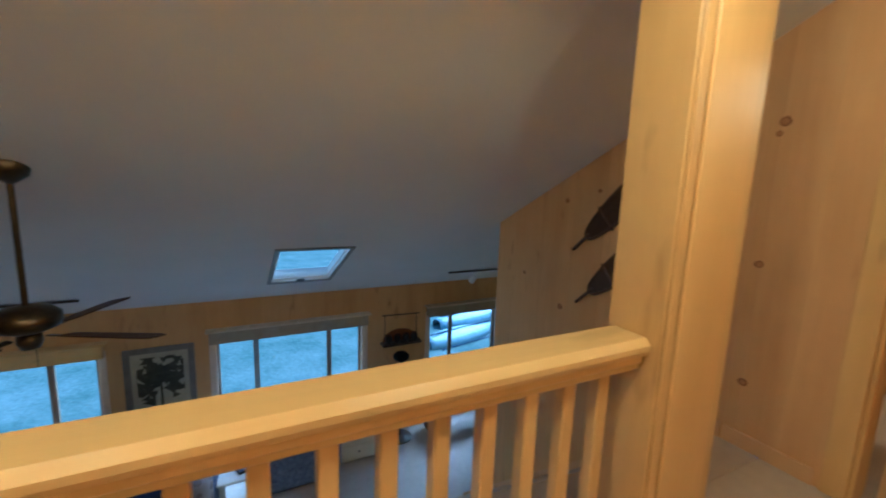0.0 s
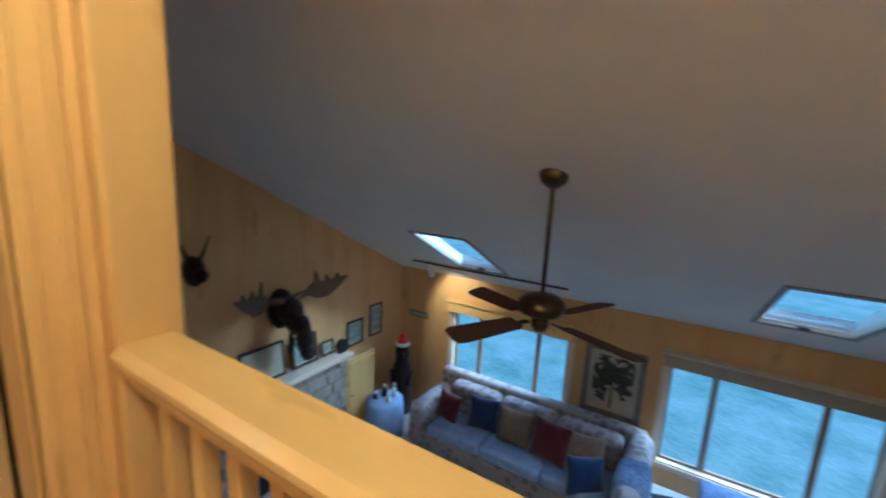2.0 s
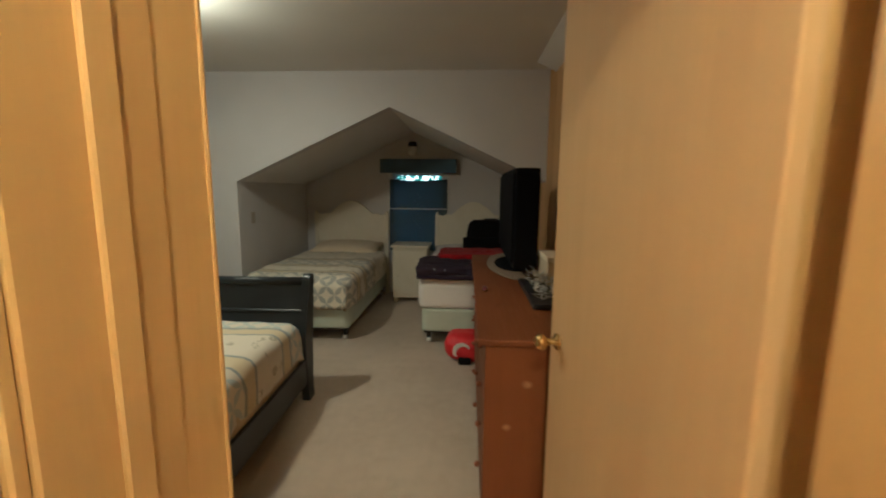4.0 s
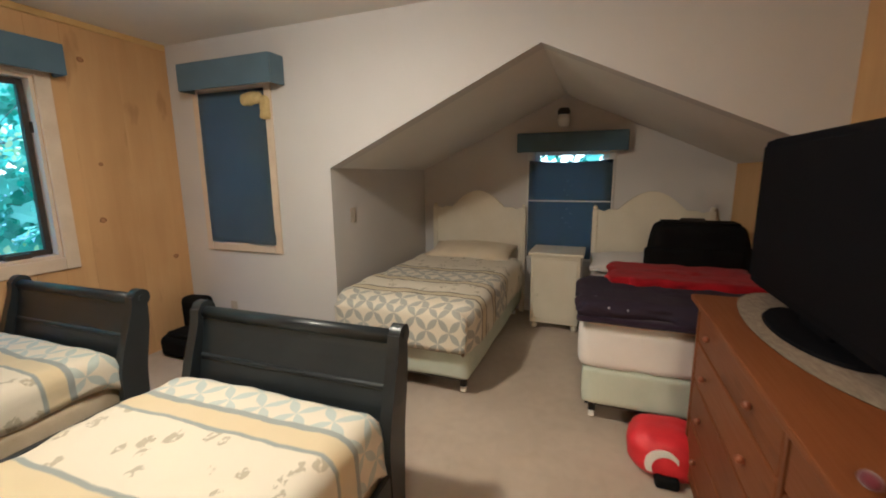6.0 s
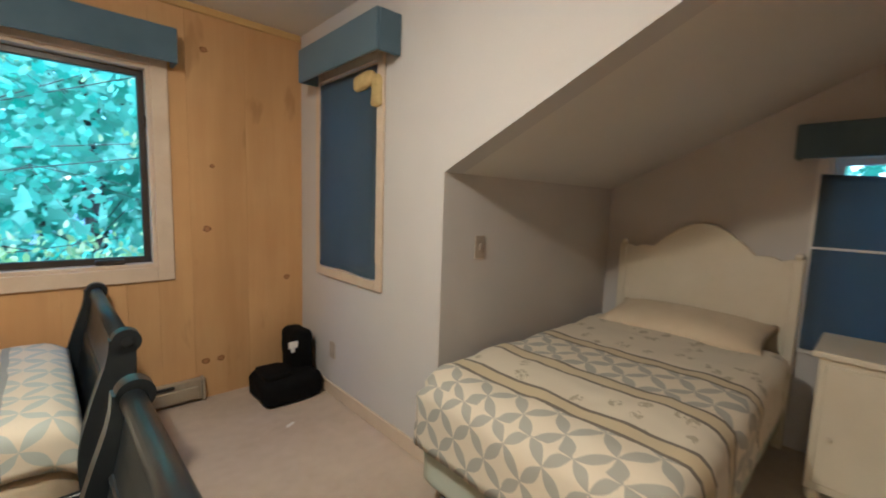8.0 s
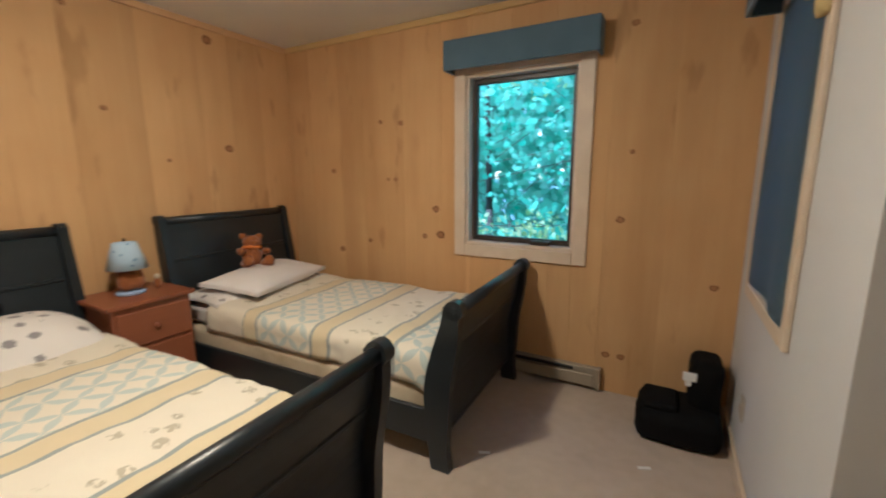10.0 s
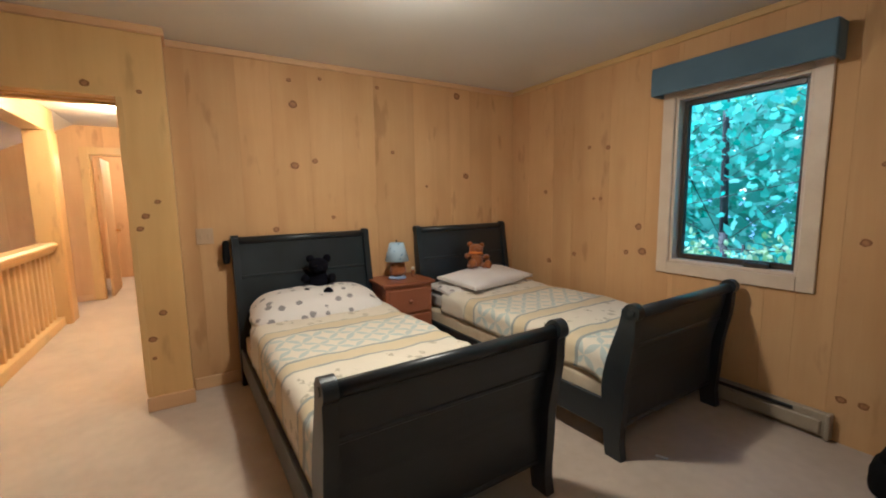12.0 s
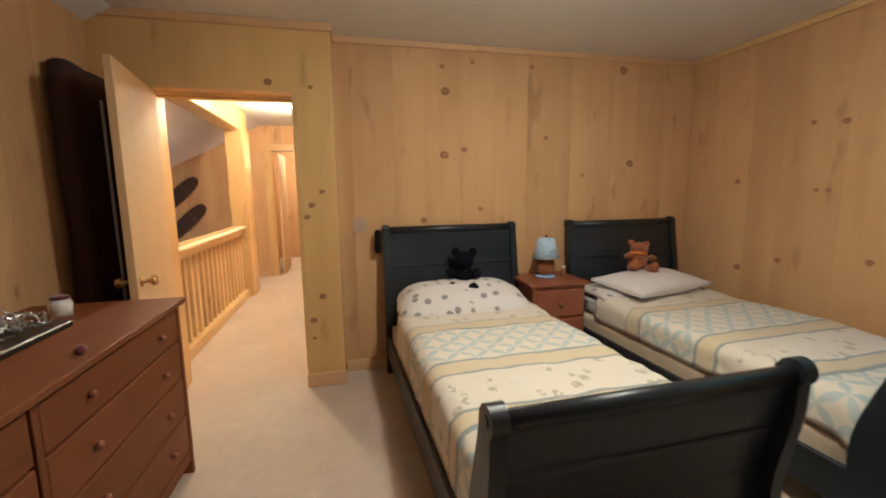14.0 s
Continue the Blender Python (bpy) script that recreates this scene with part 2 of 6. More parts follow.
M_FRAMEGREY = surface("pewter_frame", (0.14, 0.13, 0.115), (0.24, 0.225, 0.20), 0.4, 8, 120, 0.15)
M_NAVY = surface("navy_velvet", (0.010, 0.022, 0.075), (0.022, 0.045, 0.13), 0.9, 6, 300, 0.5, 0, 0.5)
M_WINE = surface("wine_velvet", (0.075, 0.010, 0.018), (0.14, 0.024, 0.036), 0.9, 6, 300, 0.5, 0, 0.5)
M_TAUPE = surface("taupe_cushion", (0.19, 0.14, 0.10), (0.34, 0.27, 0.20), 0.9, 14, 200, 0.5)
M_ANTLER = surface("antler", (0.085, 0.048, 0.028), (0.17, 0.10, 0.055), 0.7, 14, 100, 0.4)
M_HIDE = surface("dark_hide", (0.014, 0.010, 0.009), (0.035, 0.024, 0.020), 0.95, 16, 220, 0.9, 0, 0.2)
M_TWEED = surface("blue_quilt", (0.07, 0.11, 0.26), (0.28, 0.35, 0.54), 0.9, 18, 90, 0.5)
M_PALECLOTH = surface("pale_blue_cloth", (0.22, 0.30, 0.52), (0.38, 0.46, 0.66), 0.9, 8, 260, 0.4)
# Dark colour that holds the shade behind the bedroom door.
M_DOORSHADE = surface("painted_door_shade", (0.022, 0.008, 0.006), (0.045, 0.016, 0.011), 0.75, 5, 200, 0.3)
M_PLATEPINE = surface("tan_switch_plate", (0.47, 0.33, 0.19), (0.52, 0.38, 0.23), 0.5, 10, 200, 0.05)
M_GREENBIT = surface("green_leaf", (0.06, 0.13, 0.03), (0.14, 0.24, 0.07), 0.7, 20, 120, 0.3)


def carpet(name, a, b):
    n = Nodes(name)
    v = n.coord()
    big, mid, tuft = n.noise(v, 1.6, 4), n.noise(v, 14, 4), n.noise(v, 380, 2)
    fac = n.math("ADD", n.math("MULTIPLY", big, 0.5), n.math("ADD", n.math("MULTIPLY", mid, 0.25), n.math("MULTIPLY", tuft, 0.25)))
    n.put("Base Color", n.ramp(fac, ((0.36, a), (0.62, b))))
    n.put("Roughness", 0.97)
    n.put("Sheen Weight", 0.25)
    n.bump(n.math("ADD", n.math("MULTIPLY", tuft, 0.6), n.math("MULTIPLY", mid, 0.6)), 0.7, 0.006)
    return n.mat


M_CARPET = carpet("beige_carpet", (0.42, 0.335, 0.25), (0.56, 0.46, 0.36))
M_LCARPET = carpet("living_carpet", (0.44, 0.41, 0.40), (0.58, 0.55, 0.53))


def comforter(name, lattice, cream, tan, line, stops, size, petal):
    """A woven comforter: bands across the bed, lattice bands, tan bands with grey edges, sprigs on the cream."""
    n = Nodes(name)
    tc = n.tree.nodes.new("ShaderNodeTexCoord")
    sep = n.add("SeparateXYZ", Vector=tc.outputs["UV"])
    x, y = sep.outputs["X"], sep.outputs["Y"]
    v = n.coord()
    wob = n.math("MULTIPLY", n.math("SUBTRACT", n.noise(v, 2.5, 2), 0.5), 0.05)
    u = n.math("DIVIDE", n.math("ADD", x, wob), 2.4)
    bands = n.ramp(u, stops, "CONSTANT")
    band = n.add("SeparateColor", Color=bands)
    p = n.math("MULTIPLY", n.math("ADD", x, y), 1 / size)
    q = n.math("MULTIPLY", n.math("SUBTRACT", x, y), 1 / size)
    a = n.math("PINGPONG", p, 0.5)
    b = n.math("PINGPONG", q, 0.5)
    pa = n.math("MULTIPLY", n.math("SINE", n.math("MULTIPLY", b, math.pi)), petal)
    pb = n.math("MULTIPLY", n.math("SINE", n.math("MULTIPLY", a, math.pi)), petal)
    net = n.math("MAXIMUM", n.math("LESS_THAN", a, pa), n.math("LESS_THAN", b, pb))
    weave = n.noise(v, 420, 2)
    vor = n.add("TexVoronoi", Vector=n.coord((1.0, 1.5, 1.0)), Scale=8.0)
    wave = n.math("MULTIPLY", n.noise(v, 38, 3), 0.30)
    dash = n.math("LESS_THAN", n.math("ADD", vor.outputs["Distance"], wave), 0.43)
    petal_bits = n.math("GREATER_THAN", n.noise(v, 44, 3), 0.47)
    sprig = n.math("MULTIPLY", dash, petal_bits)
    ground = n.mix(n.math("MULTIPLY", sprig, 0.62), cream, (0.30, 0.26, 0.16))
    lat = n.mix(net, cream, lattice)
    col = n.mix(band.outputs["Red"], ground, lat)
    col = n.mix(band.outputs["Green"], col, tan)
    col = n.mix(band.outputs["Blue"], col, line)
    col = n.mix(n.math("MULTIPLY", weave, 0.22), col, n.mix(0.5, col, (0.25, 0.22, 0.18)))
    n.put("Base Color", col)
    n.put("Roughness", 0.92)
    n.put("Sheen Weight", 0.15)
    n.bump(n.math("ADD", n.math("MULTIPLY", weave, 0.5), n.noise(v, 26, 3)), 0.45, 0.004)
    return n.mat


R, G, B, K = (1, 0, 0), (0, 1, 0), (0, 0, 1), (0, 0, 0)


def bands(*pairs):
    return tuple((max(0.0, d / 2.4), c) for d, c in pairs)


STRIPES = bands((0, K), (0.78, B), (0.793, G), (0.897, B), (0.912, R), (1.33, B), (1.347, G), (1.445, B), (1.465, K), (1.76, B), (1.78, G), (1.865, B), (1.885, R))
M_COMF = comforter("striped_comforter", (0.50, 0.56, 0.53), (0.74, 0.68, 0.55), (0.66, 0.56, 0.35), (0.31, 0.335, 0.325), STRIPES, 0.155, 0.17)
STRIPES_B = bands((0, K), (0.955, B), (0.97, G), (1.03, B), (1.045, R), (1.33, B), (1.345, G), (1.415, B), (1.43, K), (1.64, B), (1.655, G), (1.72, B), (1.735, R))
M_COMF_B = comforter("striped_comforter_circles", (0.41, 0.41, 0.37), (0.73, 0.67, 0.54), (0.62, 0.53, 0.34), (0.17, 0.145, 0.115), STRIPES_B, 0.168, 0.19)


def dotted(name, ground, dot, scale, size):
    n = Nodes(name)
    v = n.coord()
    vor = n.add("TexVoronoi", Vector=v, Scale=scale, Randomness=0.6)
    wob = n.math("MULTIPLY", n.noise(v, 90, 2), 0.16)
    rays = n.math("MULTIPLY", n.noise(v, scale * 9, 1), 0.22 if size > 0.4 else 0.0)
    on = n.math("LESS_THAN", n.math("ADD", n.math("ADD", vor.outputs["Distance"], wob), rays), size)
    weave = n.noise(v, 400, 2)
    n.put("Base Color", n.mix(n.math("MULTIPLY", on, 0.85), ground, dot))
    n.put("Roughness", 0.9)
    n.bump(weave, 0.3, 0.002)
    return n.mat


M_SNOWFLAKE = dotted("flower_print_sheet", (0.72, 0.68, 0.64), (0.20, 0.18, 0.19), 11, 0.45)
M_QUILTDOT = dotted("specked_purple", (0.022, 0.012, 0.028), (0.42, 0.40, 0.42), 13, 0.18)
M_LAMPSHADE = dotted("blue_print_shade", (0.45, 0.58, 0.72), (0.10, 0.20, 0.42), 30, 0.28)
M_FLORAL = dotted("floral_upholstery", (0.34, 0.32, 0.34), (0.19, 0.165, 0.175), 8, 0.60)


def glass(name):
    n = Nodes(name)
    n.put("Base Color", (0.95, 1, 0.99, 1))
    n.put("Roughness", 0.0)
    n.put("Transmission Weight", 1.0)
    n.put("IOR", 1.01)
    n.put("Specular IOR Level", 0.15)
    return n.mat


M_GLASS = glass("clear_glass")


def glowing(name, colour, strength):
    n = Nodes(name)
    n.put("Base Color", (*colour, 1))
    n.put("Emission Color", (*colour, 1))
    n.put("Emission Strength", strength)
    return n.mat


M_GLOW = glowing("lit_lamp_glass", (1.0, 0.80, 0.55), 6.0)


def leaf(name, a, b):
    n = Nodes(name)
    g = n.tree.nodes.new("ShaderNodeNewGeometry")
    col = n.ramp(g.outputs["Random Per Island"], ((0.0, a), (1.0, b)))
    n.put("Base Color", col)
    n.put("Roughness", 0.5)
    t = n.add("BsdfTranslucent", Color=col)
    m = n.add("MixShader", Fac=0.55)
    n.tree.links.new(n.bsdf.outputs[0], m.inputs[1])
    n.tree.links.new(t.outputs[0], m.inputs[2])
    n.tree.links.new(m.outputs[0], n.tree.nodes["Material Output"].inputs["Surface"])
    return n.mat


M_LEAF = leaf("maple_leaf", (0.12, 0.41, 0.26), (0.30, 0.62, 0.43))
M_LEAFDARK = leaf("shaded_leaf", (0.16, 0.38, 0.25), (0.30, 0.54, 0.38))
M_LEAFYELLOW = leaf("yellowing_leaf", (0.30, 0.46, 0.16), (0.66, 0.66, 0.36))

# ---- building blocks ----


def link(name, bm, mat, parent=None, label="", smooth=False, fix=True):
    me = bpy.data.meshes.new(name)
    if fix:
        bmesh.ops.recalc_face_normals(bm, faces=bm.faces)
    bm.to_mesh(me)
    bm.free()
    me.materials.append(mat)
    if smooth:
        me.shade_smooth()
    ob = new(name, me)
    if parent is not None:
        ob.parent = parent
    if label:
        ob["label"] = label
    return ob


def part(name, bm, mat, parent, label="", smooth=False):
    return link(name, bm, mat, parent, label, smooth)


def thing(name, m, label, category, group=""):
    ob = new(name)
    ob.empty_display_size = 0.1
    ob.matrix_basis = m
    return tagged(ob, label, category, group)


def box(x0, x1, y0, y1, z0, z1, bevel=0.0, bm=None, seg=1):
    bm = bm or bmesh.new()
    made = bmesh.ops.create_cube(bm, size=1.0)["verts"]
    for v in made:
        v.co = Vector(((x0, x1)[v.co.x > 0], (y0, y1)[v.co.y > 0], (z0, z1)[v.co.z > 0]))
    if bevel:
        edges = list({e for v in made for e in v.link_edges})
        bmesh.ops.bevel(bm, geom=edges, offset=bevel, segments=seg, affect="EDGES", profile=0.6)
    return bm


def prism(outline, axis, a, b, bm=None):
    """An outline in the plane across the axis, pushed from a to b along it."""
    bm = bm or bmesh.new()
    place = {"x": lambda p, d: (d, p[0], p[1]), "y": lambda p, d: (p[0], d, p[1]), "z": lambda p, d: (p[0], p[1], d)}[axis]
    lo = [bm.verts.new(place(p, a)) for p in outline]
    hi = [bm.verts.new(place(p, b)) for p in outline]
    bm.faces.new(lo)
    bm.faces.new(hi[::-1])
    for i in range(len(lo)):
        j = (i + 1) % len(lo)
        bm.faces.new((lo[i], hi[i], hi[j], lo[j]))
    return bm


def rod(p0, p1, r0, r1=None, seg=12, bm=None):
    bm = bm or bmesh.new()
    p0, p1 = Vector(p0), Vector(p1)
    way = p1 - p0
    turn = way.to_track_quat("Z", "Y").to_matrix().to_4x4()
    bmesh.ops.create_cone(bm, cap_ends=True, segments=seg, radius1=r0, radius2=r0 if r1 is None else r1, depth=way.length,
                          matrix=Matrix.Translation((p0 + p1) / 2) @ turn)
    return bm


def lathe(profile, at=(0, 0, 0), seg=20, bm=None):
    bm = bm or bmesh.new()
    rings = []
    for r, z in profile:
        rings.append([bm.verts.new((at[0] + r * math.cos(2 * math.pi * i / seg), at[1] + r * math.sin(2 * math.pi * i / seg), at[2] + z)) for i in range(seg)])
    for lo, hi in zip(rings, rings[1:]):
        for i in range(seg):
            j = (i + 1) % seg
            bm.faces.new((lo[i], lo[j], hi[j], hi[i]))
    bm.faces.new(rings[0][::-1])
    bm.faces.new(rings[-1])
    return bm


def ball(at, radii, bm=None, seg=14):
    bm = bm or bmesh.new()
    m = Matrix.Translation(at) @ Matrix.Diagonal((*radii, 1))
    bmesh.ops.create_uvsphere(bm, u_segments=seg, v_segments=max(6, seg // 2 + 2), radius=1.0, matrix=m)
    return bm


def soft(x0, x1, y0, y1, z0, z1, r, cuts=14, rough=0.008, scale=4.0, bm=None, sag=0.0, seed=0.0):
    """A padded body with round edges and slight creases."""
    own = bmesh.new()
    bmesh.ops.create_cube(own, size=2.0)
    bmesh.ops.subdivide_edges(own, edges=own.edges, cuts=cuts, use_grid_fill=True)
    c = Vector(((x0 + x1) / 2, (y0 + y1) / 2, (z0 + z1) / 2))
    h = Vector(((x1 - x0) / 2, (y1 - y0) / 2, (z1 - z0) / 2))
    rr = [min(r, k * 0.98) for k in h]
    for v in own.verts:
        p = Vector(v.co[i] * h[i] for i in range(3))
        inner = Vector(max(-(h[i] - rr[i]), min(h[i] - rr[i], p[i])) for i in range(3))
        d = p - inner
        q = Vector(d[i] / rr[i] for i in range(3))
        n = q.length
        if n > 1e-6:
            q /= n
            q *= max(abs(a) for a in (d[i] / rr[i] for i in range(3)))
            p = inner + Vector(q[i] * rr[i] for i in range(3))
        p.z -= sag * (abs(p.x / h.x) ** 4 + abs(p.y / h.y) ** 4) if p.z > 0 else 0
        w = noise.noise((p + c) * scale + Vector((seed, seed * 2, 0)))
        w2 = noise.noise((p + c) * scale * 3.1 + Vector((seed, 7, 3)))
        v.co = c + p + (p.normalized() if p.length > 0 else p) * (w * rough + w2 * rough * 0.45)
    if bm is None:
        return own
    tmp = bpy.data.meshes.new("tmp")
    own.to_mesh(tmp)
    own.free()
    bm.from_mesh(tmp)
    bpy.data.meshes.remove(tmp)
    return bm


def pillow(cx, cy, cz, lx, ly, lz, turn=0.0, tilt=0.0, cuts=12, seed=0.0):
    """A stuffed pillow: thick in the middle, thin at seams, pinched at the corners."""
    bm = bmesh.new()
    bmesh.ops.create_cube(bm, size=2.0)
    bmesh.ops.subdivide_edges(bm, edges=bm.edges, cuts=cuts, use_grid_fill=True)
    m = pose(cx, cy, cz, 0, tilt, turn)
    for v in bm.verts:
        u, w = v.co.x, v.co.y
        fat = max(0.03, (1 - abs(u) ** 2.6) * (1 - abs(w) ** 2.6)) ** 0.5
        pull = 1 - 0.06 * (1 - abs(u * w) ** 2) * max(abs(u), abs(w)) ** 3
        cr = noise.noise(Vector((u * 1.6 + seed, w * 1.6, v.co.z))) * 0.10
        v.co = m @ Vector((u * lx / 2 * pull, w * ly / 2 * pull, v.co.z * lz / 2 * fat * (1 + cr)))
    bmesh.ops.remove_doubles(bm, verts=bm.verts, dist=0.001)
    return bm


def wall_box(name, label, mat, *boxes):
    bm = bmesh.new()
    for b in boxes:
        box(*b, bm=bm)
    return tagged(link(name, bm, mat), label, "wall", kind="structure")


def planks(parent, axis, face, out, a0, a1, z0, z1, mat, holes=(), seams=(), seed=1, thick=0.014, top=None):
    """Upright boards on a wall. axis: the wall's normal, face: where the boards' fronts lie, out: which way they look (+1 or -1).
    top: the height of the upper edge as a function of the place along the wall."""
    rng = random.Random(seed)
    cuts, a = [a0], a0
    marks = sorted(s for s in seams if a0 < s < a1)
    while a < a1 - 0.02:
        step = rng.choice((0.235, 0.285, 0.335, 0.385))
        nxt = a + step
        ahead = [s for s in marks if a + 0.05 < s <= nxt + 0.08]
        nxt = ahead[0] if ahead else nxt
        if a1 - nxt < 0.08:
            nxt = a1
        a = min(nxt, a1)
        cuts.append(a)
    c = 0.0009
    for p, q in zip(cuts, cuts[1:]):
        spans = [(p, q, z0, z1)]
        for h0, h1, k0, k1 in holes:
            rest = []
            for s0, s1, u0, u1 in spans:
                if s1 <= h0 or s0 >= h1 or u1 <= k0 or u0 >= k1:
                    rest.append((s0, s1, u0, u1))
                    continue
                if s0 < h0:
                    rest.append((s0, h0, u0, u1))
                if s1 > h1:
                    rest.append((h1, s1, u0, u1))
                m0, m1 = max(s0, h0), min(s1, h1)
                if u0 < k0:
                    rest.append((m0, m1, u0, k0))
                if u1 > k1:
                    rest.append((m0, m1, k1, u1))
            spans = rest
        for s0, s1, u0, u1 in spans:
            if s1 - s0 < 0.004 or u1 - u0 < 0.004:
                continue
            g = 0.0003
            prof = [(s0 + g, 0), (s1 - g, 0), (s1 - g, thick - c), (s1 - g - min(c, (s1 - s0) / 3), thick), (s0 + g + min(c, (s1 - s0) / 3), thick), (s0 + g, thick - c)]
            bm = bmesh.new()
            rows = []
            for up in (0, 1):
                row = []
                for s, d in prof:
                    z = (u1 if top is None else min(u1, top(s))) if up else u0
                    w = face - out * (thick - d)
                    row.append(bm.verts.new((w, s, z) if axis == "x" else (s, w, z)))
                rows.append(row)
            bm.faces.new(rows[0])
            bm.faces.new(rows[1][::-1])
            for i in range(6):
                j = (i + 1) % 6
                bm.faces.new((rows[0][i], rows[1][i], rows[1][j], rows[0][j]))
            link("plank", bm, mat, parent)


def knots(parent, axis, face, out, marks):
    """Round knots, set a hair proud of their boards."""
    for a, z, r in marks:
        bm = bmesh.new()
        w = face + out * 0.0012
        seed = a * 13 + z * 7
        ring = []
        for i in range(14):
            t = 2 * math.pi * i / 14
            k = r * (1 + 0.22 * noise.noise(Vector((math.cos(t) * 1.5 + seed, math.sin(t) * 1.5, 0))))
            s, u = a + k * math.cos(t), z + 0.85 * k * math.sin(t)
            ring.append(bm.verts.new((w, s, u) if axis == "x" else (s, w, u)))
        mid = bm.verts.new((w + out * 0.0006, a, z) if axis == "x" else (a, w + out * 0.0006, z))
        for i in range(14):
            bm.faces.new((ring[i], ring[(i + 1) % 14], mid))
        k = link("knot", bm, M_KNOT, parent)
        heart = bmesh.new()
        w += out * 0.0009
        ring = [(a + r * 0.6 * math.cos(2 * math.pi * i / 10), z + r * 0.5 * math.sin(2 * math.pi * i / 10)) for i in range(10)]
        heart.faces.new([heart.verts.new((w, *p) if axis == "x" else (p[0], w, p[1])) for p in ring])
        link("heartwood", heart, M_KNOTRING, k)


# ---- the setting ----
CEIL = 2.47
WX, WY = -3.40, -3.36       # grey wall, window wall
NY = 1.08                   # wall behind the dresser
EX = 4.14                   # wall at the hall's end
LY, LX, LZ = 6.36, -3.04, -2.75   # living room: window wall, mantel wall, floor
HY = -0.55                  # hall's closed side


def roof(y):
    return 2.925 - 0.5 * y


PEAK, EAVE, AY, BX = 2.158, 1.479, -1.82, -5.10


def gable(y):
    return PEAK - abs(y + 0.35) * (PEAK - EAVE) / (AY * -1 - 0.35)


floor = tagged(link("floor", box(WX, EX + 2.2, WY - 0.12, 1.16, -0.25, 0.0), M_CARPET), "beige cut-pile carpet on the upper floor", "carpet", kind="structure")
fa = tagged(link("floor_alcove", box(BX - 0.1, WX, AY - 0.1, NY + 0.1, -0.25, -0.001), M_CARPET), "beige carpet in the dormer alcove", "carpet", kind="structure")
ceiling = tagged(link("ceiling", box(WX - 0.12, 0.12, WY - 0.12, NY + 0.12, CEIL, CEIL + 0.1), M_CEIL), "off-white textured bedroom ceiling", "ceiling", kind="structure")
tagged(link("ceiling_hall", box(0.12, EX + 2.2, HY - 0.12, 0.93, CEIL - 0.005, CEIL + 0.1), M_CEIL), "off-white flat hall ceiling", "ceiling", kind="structure")

# headboard wall with the door bay
wall_e = wall_box("wall_east", "knotty pine board wall behind the beds, with a boxed door bay", M_PINE,
                  (0.014, 0.10, WY - 0.12, -0.05, 0, CEIL), (0.014, 0.10, 0.82, NY + 0.06, 0, CEIL), (0.014, 0.10, -0.05, 0.82, 2.05, CEIL))
planks(wall_e, "x", 0.0, -1, WY, -0.30, 0, CEIL, M_PINE, seams=(-0.41, -0.96, -1.24, -2.8), seed=4)
knots(wall_e, "x", 0.0, -1, ((-1.12, 2.13, 0.034), (-1.11, 1.66, 0.034), (-1.27, 1.70, 0.024), (-0.94, 1.16, 0.025), (-1.96, 1.80, 0.018),
                             (-2.65, 2.36, 0.036), (-2.75, 1.60, 0.032), (-1.83, 2.34, 0.018), (-1.10, 2.31, 0.018), (-1.34, 2.35, 0.016), (-1.40, 1.24, 0.018), (-2.30, 1.50, 0.014)))
bay = wall_box("wall_door_bay", "boxed pine bay round the bedroom doorway", M_PINE_Z,
               (-0.205, 0.0, -0.30, -0.042, 0, 2.03), (-0.205, 0.0, 0.97, NY, 0, 2.03), (-0.205, 0.0, -0.30, NY, 2.03, 2.42), (-0.205, -0.165, 0.835, 0.97, 0, 2.03))
knots(bay, "x", -0.205, -1, ((-0.20, 1.39, 0.018), (-0.13, 1.30, 0.022), (-0.17, 0.66, 0.024), (-0.10, 0.49, 0.024), (-0.16, 2.07, 0.016), (0.10, 2.09, 0.024), (-0.095, 1.22, 0.020), (-0.10, 0.36, 0.014)))
part("corner_board", box(-0.212, -0.203, -0.07, -0.038, 0.13, 2.03, 0.002), M_PINE_Z, bay)
part("base_block", box(-0.222, -0.204, -0.31, -0.036, 0.0, 0.10, 0.004), M_PINE_Y, bay)
part("crown_board", box(-0.222, -0.0, -0.315, NY, 2.422, CEIL, 0.004), M_PINE_Y, bay)
tagged(link("trim_crown", box(-0.022, -0.001, WY + 0.02, -0.305, CEIL - 0.045, CEIL - 0.001, 0.004), M_PINE_Y), "pine crown strip under the ceiling", "trim", kind="structure")
tagged(link("trim_crown_window", box(WX + 0.01, -0.02, WY + 0.001, WY + 0.02, CEIL - 0.045, CEIL - 0.001, 0.004), M_PINE_X), "pine crown strip above the window", "trim", kind="structure")
tagged(link("baseboard_east", box(-0.018, -0.001, WY + 0.02, -0.31, 0, 0.09, 0.004), M_PINE_Y), "low pine baseboard", "baseboard", kind="structure")

